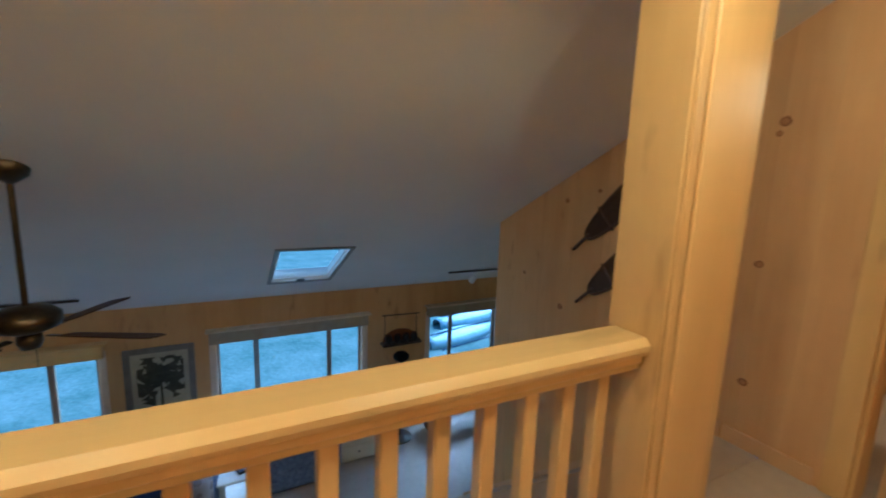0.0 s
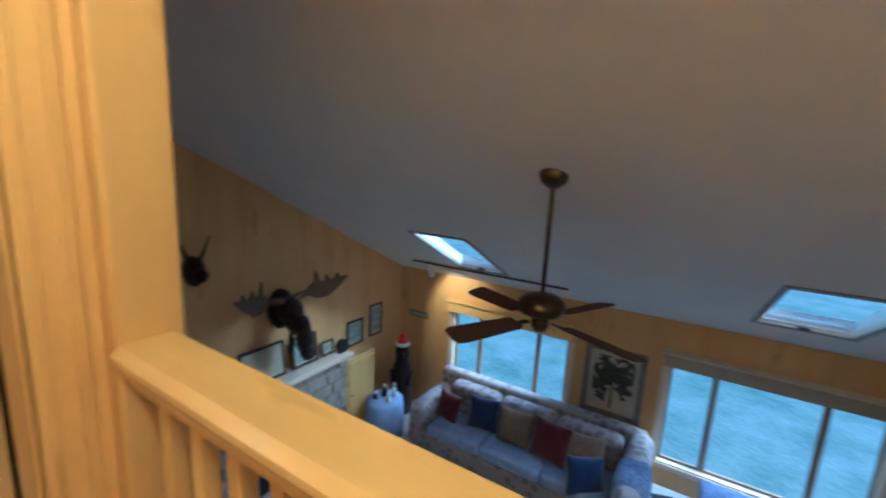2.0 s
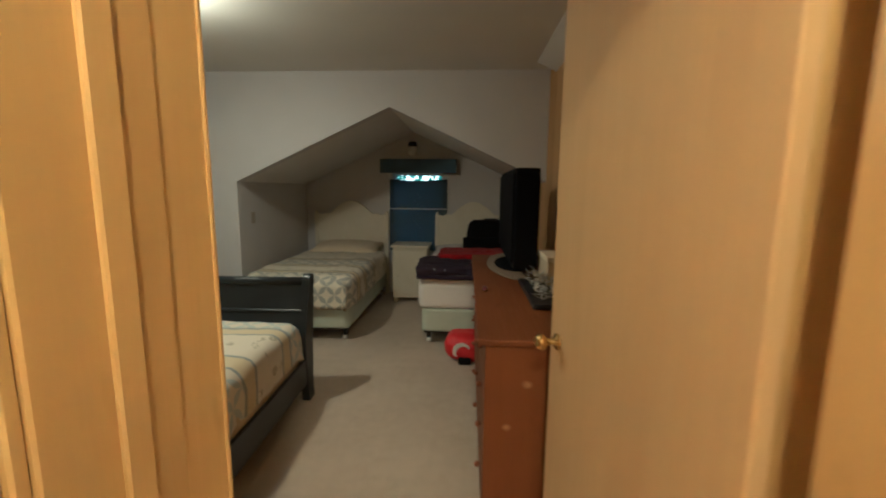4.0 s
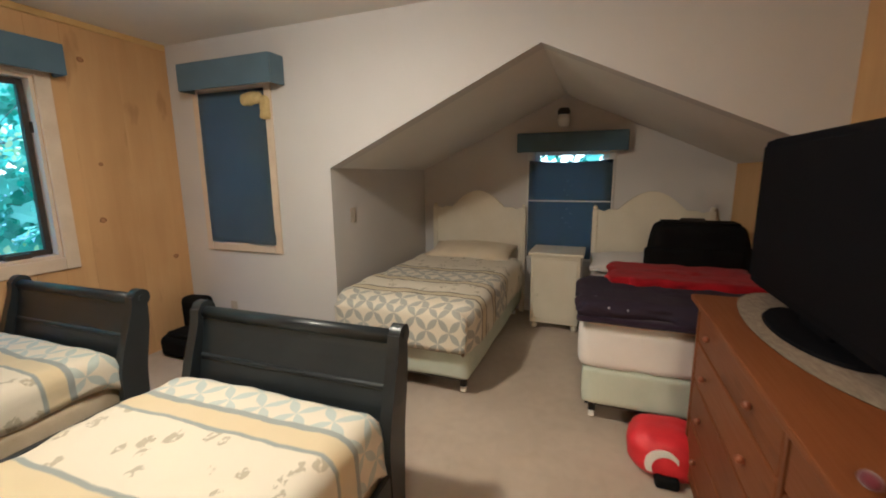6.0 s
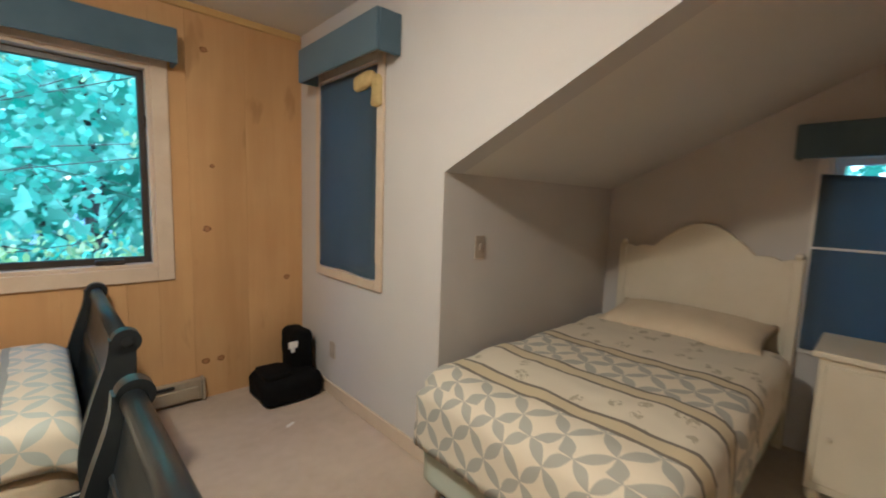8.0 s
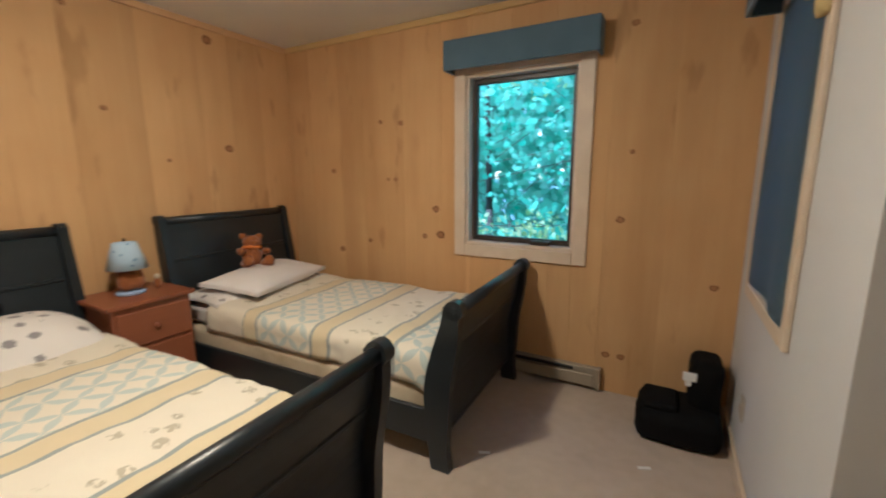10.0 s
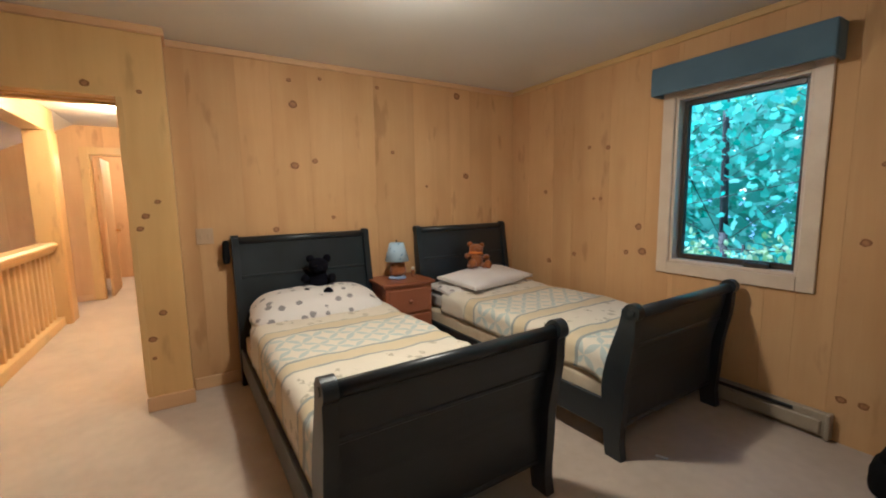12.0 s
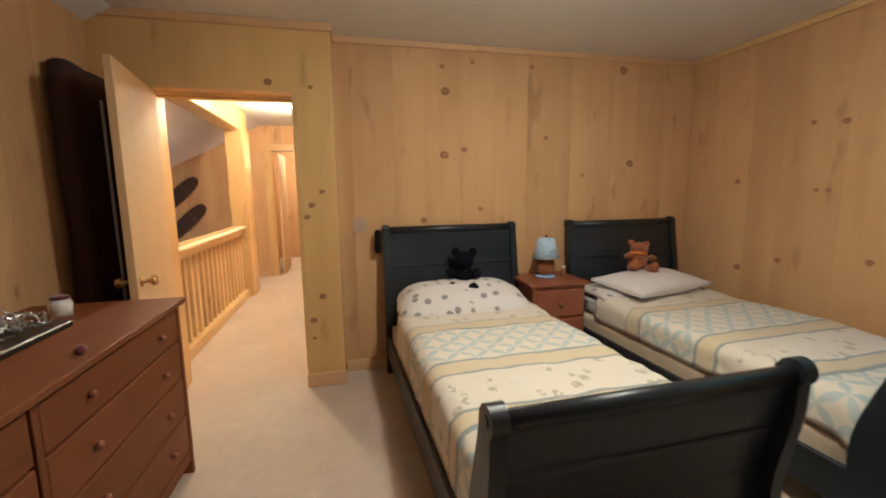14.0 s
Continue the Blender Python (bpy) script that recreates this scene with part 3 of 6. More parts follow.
# window wall
W0, W1, V0, V1 = -2.50, -1.74, 0.90, 2.06
wall_s = wall_box("wall_south", "knotty pine board wall with a casement window", M_PINE,
                  (WX - 0.12, W0, WY - 0.12, WY - 0.014, 0, CEIL), (W1, 0.12, WY - 0.12, WY - 0.014, 0, CEIL),
                  (W0, W1, WY - 0.12, WY - 0.014, 0, V0), (W0, W1, WY - 0.12, WY - 0.014, V1, CEIL))
planks(wall_s, "y", WY, 1, WX, 0.0, 0, CEIL, M_PINE, holes=((W0, W1, V0, V1),), seed=9)
knots(wall_s, "y", WY, 1, ((-0.49, 1.43, 0.022), (-0.55, 0.76, 0.028), (-1.0, 1.80, 0.018), (-1.19, 1.78, 0.022), (-1.13, 1.36, 0.018), (-1.06, 1.36, 0.014), (-1.49, 1.14, 0.030),
                           (-1.53, 0.95, 0.034), (-1.39, 0.93, 0.022), (-2.81, 1.52, 0.015), (-2.77, 1.12, 0.024), (-2.74, 0.25, 0.024), (-2.83, 0.25, 0.024), (-3.28, 0.76, 0.022), (-2.78, 2.22, 0.022), (-0.86, 0.86, 0.022)))

# grey wall with the dormer alcove
G0, G1, H0, H1 = -3.03, -2.36, 0.88, 2.09
bm = bmesh.new()
for b in ((WX - 0.12, WX, WY, G0, 0, CEIL), (WX - 0.12, WX, G1, AY, 0, CEIL), (WX - 0.12, WX, G0, G1, 0, H0), (WX - 0.12, WX, G0, G1, H1, CEIL)):
    box(*b, bm=bm)
for o in (((AY, EAVE), (-0.35, PEAK), (-0.35, CEIL), (AY, CEIL)), ((-0.35, PEAK), (NY, gable(NY)), (NY, CEIL), (-0.35, CEIL))):
    prism(o, "x", WX - 0.12, WX, bm)
wall_w = tagged(link("wall_west", bm, M_GREY), "pale grey painted wall with a gabled dormer opening", "wall", kind="structure")
wall_box("wall_alcove_side", "pale grey alcove side wall", M_GREY, (BX, WX - 0.12, AY - 0.1, AY, 0, EAVE + 0.02))
A0, A1, A2, A3 = -0.64, 0.07, 0.62, 1.66
bm = bmesh.new()
for b in ((BX - 0.12, BX, AY - 0.1, A0, 0, 1.50), (BX - 0.12, BX, A1, NY + 0.1, 0, 1.50), (BX - 0.12, BX, A0, A1, 0, A2)):
    box(*b, bm=bm)
prism(((AY - 0.1, 1.50), (A0, 1.50), (A0, gable(A0) + 0.05), (AY - 0.1, gable(AY - 0.1) + 0.05)), "x", BX - 0.12, BX, bm)
prism(((A1, 1.50), (NY + 0.1, 1.50), (NY + 0.1, gable(NY + 0.1) + 0.05), (A1, gable(A1) + 0.05)), "x", BX - 0.12, BX, bm)
prism(((A0, A3), (A1, A3), (A1, gable(A1) + 0.05), (-0.35, PEAK + 0.05), (A0, gable(A0) + 0.05)), "x", BX - 0.12, BX, bm)
tagged(link("wall_alcove_back", bm, M_GREY), "grey alcove end wall with a small window", "wall", kind="structure")
bm = bmesh.new()
prism(((AY - 0.1, gable(AY - 0.1)), (-0.35, PEAK), (-0.35, PEAK + 0.12), (AY - 0.1, gable(AY - 0.1) + 0.12)), "x", BX - 0.12, WX - 0.12, bm)
prism(((-0.35, PEAK), (NY + 0.1, gable(NY + 0.1)), (NY + 0.1, gable(NY + 0.1) + 0.12), (-0.35, PEAK + 0.12)), "x", BX - 0.12, WX - 0.12, bm)
tagged(link("ceiling_alcove", bm, M_CEIL), "sloping off-white ceiling of the dormer alcove", "ceiling", kind="structure")
wall_n = wall_box("wall_north", "knotty pine wall behind the dresser, shared with the living room", M_PINE,
                  (BX, LX - 0.12, NY, NY + 0.06, 0, CEIL), (LX - 0.12, 0.10, NY, NY + 0.06, LZ, CEIL + 0.1))
planks(wall_n, "y", NY - 0.002, -1, WX, -0.21, 0, CEIL, M_PINE, seed=21)
tagged(link("baseboard_west", box(WX + 0.001, WX + 0.016, WY + 0.02, AY - 0.002, 0, 0.085, 0.003), M_CREAM_TRIM), "pale washed baseboard under the grey wall", "baseboard", kind="structure")

# hall, railing side
wall_end = tagged(link("wall_hall_end", prism(((HY, 0), (0.0, 0), (0.0, 2.08), (0.80, 2.08), (0.80, 0), (1.3, 0), (1.3, LZ), (3.76, LZ), (3.76, roof(3.76) + 0.1), (0.93, roof(0.93) + 0.1), (HY, CEIL + 0.1)), "x", EX + 0.014, EX + 0.12), M_PINE),
                  "knotty pine wall at the end of the hall, with an open doorway", "wall", kind="structure")
planks(wall_end, "x", EX, -1, 0.80, 3.76, LZ, 2.6, M_PINE, holes=((0.80, 1.3, LZ, 0.0),), seed=33, top=roof)
planks(wall_end, "x", EX, -1, HY, 0.0, 0, CEIL, M_PINE, seed=34)
planks(wall_end, "x", EX, -1, 0.0, 0.80, 2.08, CEIL, M_PINE, seed=35)
knots(wall_end, "x", EX, -1, ((1.31, 1.06, 0.024), (1.29, 1.81, 0.03), (1.31, 1.75, 0.018), (1.30, 0.38, 0.026), (1.24, 0.06, 0.028), (2.78, 0.40, 0.03), (2.79, 1.33, 0.024), (2.45, 1.42, 0.018), (3.3, 0.6, 0.02)))
wall_hs = wall_box("wall_hall_south", "pine wall along the closed side of the hall", M_PINE, (0.10, EX + 2.2, HY - 0.12, HY, 0, CEIL))
wall_box("wall_end_room", "pine walls of the room past the hall", M_PINE, (EX + 2.1, EX + 2.2, HY, 2.0, 0, CEIL), (EX + 0.12, EX + 2.1, 1.16, 1.26, 0, CEIL))
tagged(link("trim_beam", box(0.10, 3.165, 0.93, 1.13, 2.20, CEIL + 0.1, 0.006), M_PINE_X), "boxed pine beam above the railing", "beam", kind="structure")
bm = box(0.10, 0.18, 0.965, 1.13, 0, 2.20, 0.008)
tagged(link("trim_rail_end", bm, M_PINE_Z), "pine end board where the railing meets the wall", "trim", kind="structure")
tagged(link("trim_floor_edge", box(0.10, 3.17, 1.132, 1.165, -0.30, 0.02, 0.004), M_PINE_X), "pine board along the edge of the gallery floor", "trim", kind="structure")
tagged(link("baseboard_rail", box(0.18, 2.78, 0.96, 1.10, 0.0, 0.10, 0.006), M_PINE_X), "pine bottom rail under the balusters", "baseboard", kind="structure")
bm = box(2.785, 3.165, 0.915, 1.125, 0, 2.20, 0.004)
post = tagged(link("trim_post", bm, M_PINE_Z), "boxed pine post at the end of the railing", "post", kind="structure")
part("face_board", box(2.85, 3.10, 0.903, 0.9135, 0.0, 2.20, 0.003), M_PINE_Z, post)
part("edge_strip", box(2.795, 2.835, 0.906, 0.9135, 0.0, 2.20, 0.003), M_PINE_Z, post)
tagged(link("baseboard_hall_end", box(EX - 0.016, EX - 0.001, 0.93, 1.36, 0, 0.09, 0.003), M_PINE_Y), "pine baseboard at the hall's end", "baseboard", kind="structure")

# living room shell
SK = ((-1.40, -0.73), (1.99, 2.69))
S0, S1 = 4.38, 5.58
bm = bmesh.new()


def slab(x0, x1, y0, y1, bm, up=0.16):
    prism(((y0, roof(y0)), (y1, roof(y1)), (y1, roof(y1) + up), (y0, roof(y0) + up)), "x", x0, x1, bm)


slab(LX - 0.12, 7.4, 0.93, S0, bm)
slab(LX - 0.12, 7.4, S1, LY + 0.14, bm)
for a, b in ((LX - 0.12, SK[0][0]), (SK[0][1], SK[1][0]), (SK[1][1], 7.4)):
    slab(a, b, S0, S1, bm)
tagged(link("ceiling_living", bm, M_CEIL), "sloping off-white living room ceiling with two skylight openings", "ceiling", kind="structure")
WINS = ((-1.92, 0.04, -2.70), (1.30, 3.40, -2.23), (4.58, 6.45, -2.23))
WT = -0.84
boxes, edge = [], LX - 0.12
for a, b, low in WINS:
    boxes += [(edge, a, LY, LY + 0.14, LZ, roof(LY) + 0.1), (a, b, LY, LY + 0.14, LZ, low), (a, b, LY, LY + 0.14, WT, roof(LY) + 0.1)]
    edge = b
boxes.append((edge, 7.4, LY, LY + 0.14, LZ, roof(LY) + 0.1))
wall_lw = wall_box("wall_living_windows", "knotty pine window wall of the living room", M_PINE, *boxes)
wall_m = tagged(link("wall_mantel", prism(((NY + 0.06, LZ), (LY, LZ), (LY, roof(LY) + 0.1), (NY + 0.06, roof(NY) + 0.1)), "x", LX - 0.12, LX), M_PINE), "knotty pine wall above the fireplace", "wall", kind="structure")
wall_box("wall_living_far", "pine wall closing the far side of the living room", M_PINE, (7.3, 7.4, 3.6, LY, LZ, 1.3), (EX + 0.12, 7.3, 3.64, 3.76, LZ, 1.3))
wall_box("wall_under_gallery", "pine wall under the gallery", M_PINE, (0.10, 3.17, 1.04, 1.13, LZ, -0.30))
tagged(link("floor_living", box(LX, 7.4, 1.0, LY, LZ - 0.1, LZ), M_LCARPET), "grey-blue carpet of the living room below", "carpet", kind="structure")

# stairs along the end wall
stairs = tagged(new("stairs"), "carpeted stairs with pine skirt boards going down from the gallery", "stairs", kind="structure")
for i in range(13):
    y0, z0 = 1.40 + 0.215 * i, -0.196 * (i + 1)
    part("step", box(3.18, EX - 0.02, y0, y0 + 0.245, z0 - 0.10, z0, 0.012), M_CARPET, stairs)
part("landing", box(3.165, EX - 0.002, 1.16, 1.42, -0.15, 0.0, 0.012), M_CARPET, stairs)
for x0, x1 in ((EX - 0.02, EX - 0.002), (3.15, 3.178)):
    part("skirt", prism(((1.38, 0.10), (4.22, -2.52), (4.22, LZ), (1.38, -0.35)), "x", x0, x1), M_PINE_Y, stairs)

# outside
ground = tagged(link("ground", box(-400, 400, -400, 400, -3.45, -3.15), M_LAWN), "mown lawn round the house", "lawn", kind="structure")

# ---- windows, doors, railing ----


def casement(name, m, width, height, depth, label, casing, sash, bars=(), crank=True, casing_w=0.085):
    """A window in its opening: local x along the wall, y into the room, z up from the opening's lower edge."""
    w = thing(name, m, label, "window")
    w["kind"] = "structure"
    c = casing_w
    for nm, b in (("casing", (-c, 0.0, -c, height + c)), ("casing", (width, width + c, -c, height + c))):
        part(nm, box(b[0], b[1], 0.001, 0.02, b[2], b[3], 0.004), casing, w)
    part("casing_head", box(0.0, width, 0.001, 0.02, height, height + c, 0.004), casing, w)
    part("window_sill", box(0.0, width, 0.001, 0.022, -c, 0.0, 0.004), casing, w)
    for nm, b in (("jamb", (0.0, 0.02, 0, height)), ("jamb", (width - 0.02, width, 0, height)), ("head", (0.02, width - 0.02, height - 0.02, height)), ("stool", (0.02, width - 0.02, 0, 0.02))):
        part(nm, box(b[0], b[1], -depth, 0.0, b[2], b[3], 0.002), casing, w)
    f = 0.035
    edges = [0.02, *bars, width - 0.02]
    for i, (a, b) in enumerate(zip(edges, edges[1:])):
        bm = bmesh.new()
        y0, y1 = -depth + 0.01, -depth + 0.05
        for q in ((a + 0.002, a + f, 0.022, height - 0.022), (b - f, b - 0.002, 0.022, height - 0.022), (a + f, b - f, 0.022, 0.022 + f), (a + f, b - f, height - 0.022 - f, height - 0.022)):
            box(q[0], q[1], y0, y1, q[2], q[3], 0.003, bm)
        fr = part("window_frame", bm, sash, w)
        g = part("pane", box(a + f, b - f, (y0 + y1) / 2 - 0.002, (y0 + y1) / 2 + 0.002, 0.022 + f, height - 0.022 - f), M_GLASS, w)
        g.visible_shadow = False
    if crank:
        part("crank", box(width * 0.62, width * 0.80, -0.045, -0.008, 0.022, 0.052, 0.006), M_BLACKFRAME, w, "dark crank handle")
        part("latch", box(width - 0.028, width - 0.008, -depth + 0.05, -depth + 0.075, height * 0.70, height * 0.76, 0.004), M_BLACKFRAME, w)
    return w


casement("window_1", pose(W1, WY, V0, 0, 0, 0) @ pose(0, 0, 0, 0, 0, 180) @ Matrix.Diagonal((1, -1, 1, 1)), W1 - W0, V1 - V0, 0.115,
         "casement window with washed pale trim and a dark sash, woods outside", M_CREAM_TRIM, M_BLACKFRAME)
casement("window_2", pose(WX, G0, H0, 0, 0, 90) @ Matrix.Diagonal((1, -1, 1, 1)), G1 - G0, H1 - H0, 0.115,
         "narrow bedroom window with raw pine trim, shut behind a blue blind", M_CREAM_TRIM, M_BLACKFRAME, crank=False, casing_w=0.06)
casement("window_3", pose(BX, A0, A2, 0, 0, 90) @ Matrix.Diagonal((1, -1, 1, 1)), A1 - A0, A3 - A2, 0.115,
         "small alcove window with white trim, mostly covered by a blue blind", M_WHITE, M_WHITE, crank=False, casing_w=0.05)
for i, (a, b, low) in enumerate(WINS):
    w = b - a
    casement("window_%d" % (i + 4), pose(a, LY, low, 0, 0, 0) @ Matrix.Diagonal((1, -1, 1, 1)), w, WT - low, 0.13,
             "wide three-part living room window with pale trim looking on the lawn", M_CREAM_TRIM, M_OAKSASH, (w * 0.25, w * 0.75), False, 0.07)


def valance(m, w, d, h, label, mat):
    v = thing("window_valance", m, label, "valance")
    part("front", box(0, w, d - 0.02, d, 0, h, 0.01, None, 2), mat, v)
    part("side", box(0, 0.02, 0.002, d - 0.02, 0, h, 0.004), mat, v)
    part("side", box(w - 0.02, w, 0.002, d - 0.02, 0, h, 0.004), mat, v)
    part("top", box(0.02, w - 0.02, 0.002, d - 0.02, h - 0.02, h - 0.001, 0.003), mat, v)
    return v


valance(pose(-2.62, WY, 2.07), 0.99, 0.14, 0.19, "padded blue fabric valance box above the casement window", M_BLUECLOTH)
valance(pose(WX, -2.17, 2.07, 0, 0, -90), 0.90, 0.15, 0.20, "padded blue fabric valance box above the narrow window", M_BLUECLOTH)
valance(pose(BX, 0.22, 1.63, 0, 0, -90), 1.00, 0.13, 0.18, "padded blue fabric valance box in the alcove", M_BLUECLOTH)


def blind(m, w, h, label, folds, sag=0.0):
    b = thing("window_blind", m, label, "blind")
    bm = bmesh.new()
    nx, nz = 10, 26
    grid = [[bm.verts.new((w * i / nx, folds(i / nx, j / nz), (h - sag * math.sin(math.pi * i / nx)) * j / nz)) for i in range(nx + 1)] for j in range(nz + 1)]
    for j in range(nz):
        for i in range(nx):
            bm.faces.new((grid[j][i], grid[j][i + 1], grid[j + 1][i + 1], grid[j + 1][i]))
    bmesh.ops.solidify(bm, geom=bm.faces[:], thickness=0.004)
    part("cloth", bm, M_SHADE, b, smooth=True)
    return b


b = blind(pose(WX + 0.004, G1 + 0.012, H0 + 0.01, 0, 0, -90), G1 - G0 + 0.03, H1 - H0 - 0.03, "dark blue fabric blind hanging loose in the narrow window",
          lambda u, v: 0.012 + 0.01 * math.sin(9 * u) * (1 - v) + 0.03 * max(0, 0.22 - v) * math.sin(5 * u + 1))
part("torn_lining", soft(0.02, 0.22, 0.0, 0.05, 1.06, 1.15, 0.03, 8, 0.02, 12, seed=3), M_FOAM, b, "yellowed torn lining", True)
part("torn_lining", soft(-0.04, 0.05, 0.0, 0.04, 0.96, 1.13, 0.03, 8, 0.018, 12, seed=5), M_FOAM, b, "yellowed torn lining", True)
b = blind(pose(BX + 0.006, A1 + 0.03, 0.60, 0, 0, -90), A1 - A0 + 0.06, 0.955, "blue fabric blind drawn up to leave a strip of daylight",
          lambda u, v: 0.026 + 0.006 * math.sin(7 * u) * (1 - v), 0.022)
part("bottom_bar", box(0, A1 - A0 + 0.06, 0.030, 0.040, 0.555, 0.568, 0.003), M_WHITE, b, "white hem bar")
for k in range(11):
    x, z = 0.36 + 0.035 * (k % 3), 0.30 + 0.045 * k
    for d in (-1, 1):
        part("star_print", prism(((x - 0.012 * d, z), (x, z + 0.016), (x + 0.004 * d, z + 0.016), (x - 0.008 * d, z)), "y", 0.034, 0.036), M_SHADEPRINT, b, "faint white print")

# bedroom door, standing open
door = thing("door_1", pose(-0.116, 0.795, 0.012, 0, 0, 189.0), "flush birch door standing open into the bedroom", "door")
door["kind"] = "structure"
part("leaf", box(0.012, 0.79, -0.018, 0.018, 0, 2.005, 0.003), M_DOOR, door)
for s in (1, -1):
    k = part("knob", lathe(((0.0, 0.0), (0.026, 0.0), (0.026, 0.006), (0.011, 0.01), (0.011, 0.035), (0.024, 0.045), (0.027, 0.06), (0.018, 0.072), (0.0, 0.074))), M_BRASS, door, "polished brass knob", True)
    k.matrix_basis = pose(0.725, 0.018 * s, 0.94, -90 * s)
for z in (0.25, 1.715):
    part("hinge", box(0.0085, 0.0115, -0.022, 0.017, z, z + 0.09, 0.0005), M_HINGE, door, "brass hinge")
    part("hinge_pin", rod((-0.002, -0.022, z), (-0.002, -0.022, z + 0.09), 0.006), M_BRASS, door)
frame_1 = thing("trim_door_frame", pose(0, 0, 0), "pine door frame with stepped casings on the hall side", "door frame")
frame_1["kind"] = "structure"
for nm, b in (("jamb", (-0.10, 0.10, -0.052, -0.034, 0, 2.045)), ("jamb", (-0.07, 0.10, 0.812, 0.83, 0, 2.045)), ("head", (-0.10, 0.10, -0.034, 0.812, 2.024, 2.048)),
              ("stop", (-0.03, 0.012, -0.034, -0.024, 0, 2.03)), ("stop", (-0.03, 0.012, -0.024, 0.811, 2.012, 2.0235)),
              ("casing", (0.10, 0.118, -0.138, -0.040, 0, 2.13)), ("casing_band", (0.118, 0.132, -0.138, -0.112, 0, 2.13)), ("casing_step", (0.118, 0.124, -0.104, -0.076, 0, 2.125)), ("casing_bead", (0.118, 0.127, -0.062, -0.048, 0, 2.12)), ("casing", (0.10, 0.118, 0.824, 0.964, 0, 2.13)), ("casing_band", (0.118, 0.130, 0.90, 0.93, 0, 2.13)),
              ("casing_head", (0.10, 0.118, -0.040, 0.824, 2.04, 2.13)), ("casing_bead", (0.118, 0.122, 0.842, 0.858, 0, 2.12))):
    part(nm, box(*b, 0.003), M_PINE_Z, frame_1)
for z in (0.262, 1.727):
    part("hinge", box(-0.068, -0.033, 0.8095, 0.8125, z, z + 0.09, 0.0005), M_HINGE, frame_1, "brass hinge")
wall_hw = wall_box("wall_hall_west", "pine wall beside the bedroom door, hall side", M_PINE, (0.101, 0.112, HY, -0.1375, 0, CEIL))

# doorway at the hall's end
fr = thing("door_2", pose(0, 0, 0), "pine door standing open at the end of the hall", "door")
fr["kind"] = "structure"
for nm, b in (("casing", (EX - 0.018, EX - 0.001, 0.80, 0.90, 0, 2.17)), ("casing", (EX - 0.018, EX - 0.001, -0.10, 0.0, 0, 2.17)), ("casing_head", (EX - 0.018, EX - 0.001, 0.0, 0.80, 2.08, 2.17)),
              ("jamb", (EX, EX + 0.14, 0.782, 0.799, 0, 2.08)), ("jamb", (EX, EX + 0.14, 0.001, 0.018, 0, 2.08)), ("head", (EX, EX + 0.14, 0.018, 0.782, 2.062, 2.079))):
    part(nm, box(*b, 0.003), M_PINE_Z, fr)
part("leaf", box(EX + 0.14, EX + 0.90, 0.70, 0.735, 0.01, 2.04, 0.003), M_DOOR, fr)
part("knob", ball((EX + 0.84, 0.665, 0.95), (0.028, 0.035, 0.028)), M_BRASS, fr, "brass knob", True)
part("hinge", box(EX + 0.128, EX + 0.14, 0.73, 0.74, 1.7, 1.8), M_BRASS, fr)

# railing along the gallery
rail = thing("railing", pose(0, 0, 0), "honey-coloured pine railing with square balusters", "railing")
rail["kind"] = "structure"
cap = ((0.948, 0.922), (0.948, 0.940), (0.968, 0.962), (1.095, 0.962), (1.115, 0.940), (1.115, 0.922), (1.108, 0.905), (0.955, 0.905))
part("cap_rail", prism(cap, "x", 0.18, 2.783), M_PINE_X, rail)
part("under_rail", box(0.18, 2.783, 0.980, 1.085, 0.848, 0.905, 0.004), M_PINE_X, rail)
part("cove_strip", box(0.18, 2.783, 0.968, 0.980, 0.872, 0.905, 0.006), M_PINE_X, rail)
baluster = None
for i in range(17):
    x = 0.29 + i * 0.148
    if baluster is None:
        baluster = part("baluster", box(-0.024, 0.024, -0.024, 0.024, 0.0, 0.748, 0.004), M_PINE_Z, rail)
        baluster.matrix_basis = pose(x, 1.032, 0.10)
    else:
        ob = new("baluster", baluster.data)
        ob.parent = rail
        ob.matrix_basis = pose(x, 1.032, 0.10)

# ---- beds ----


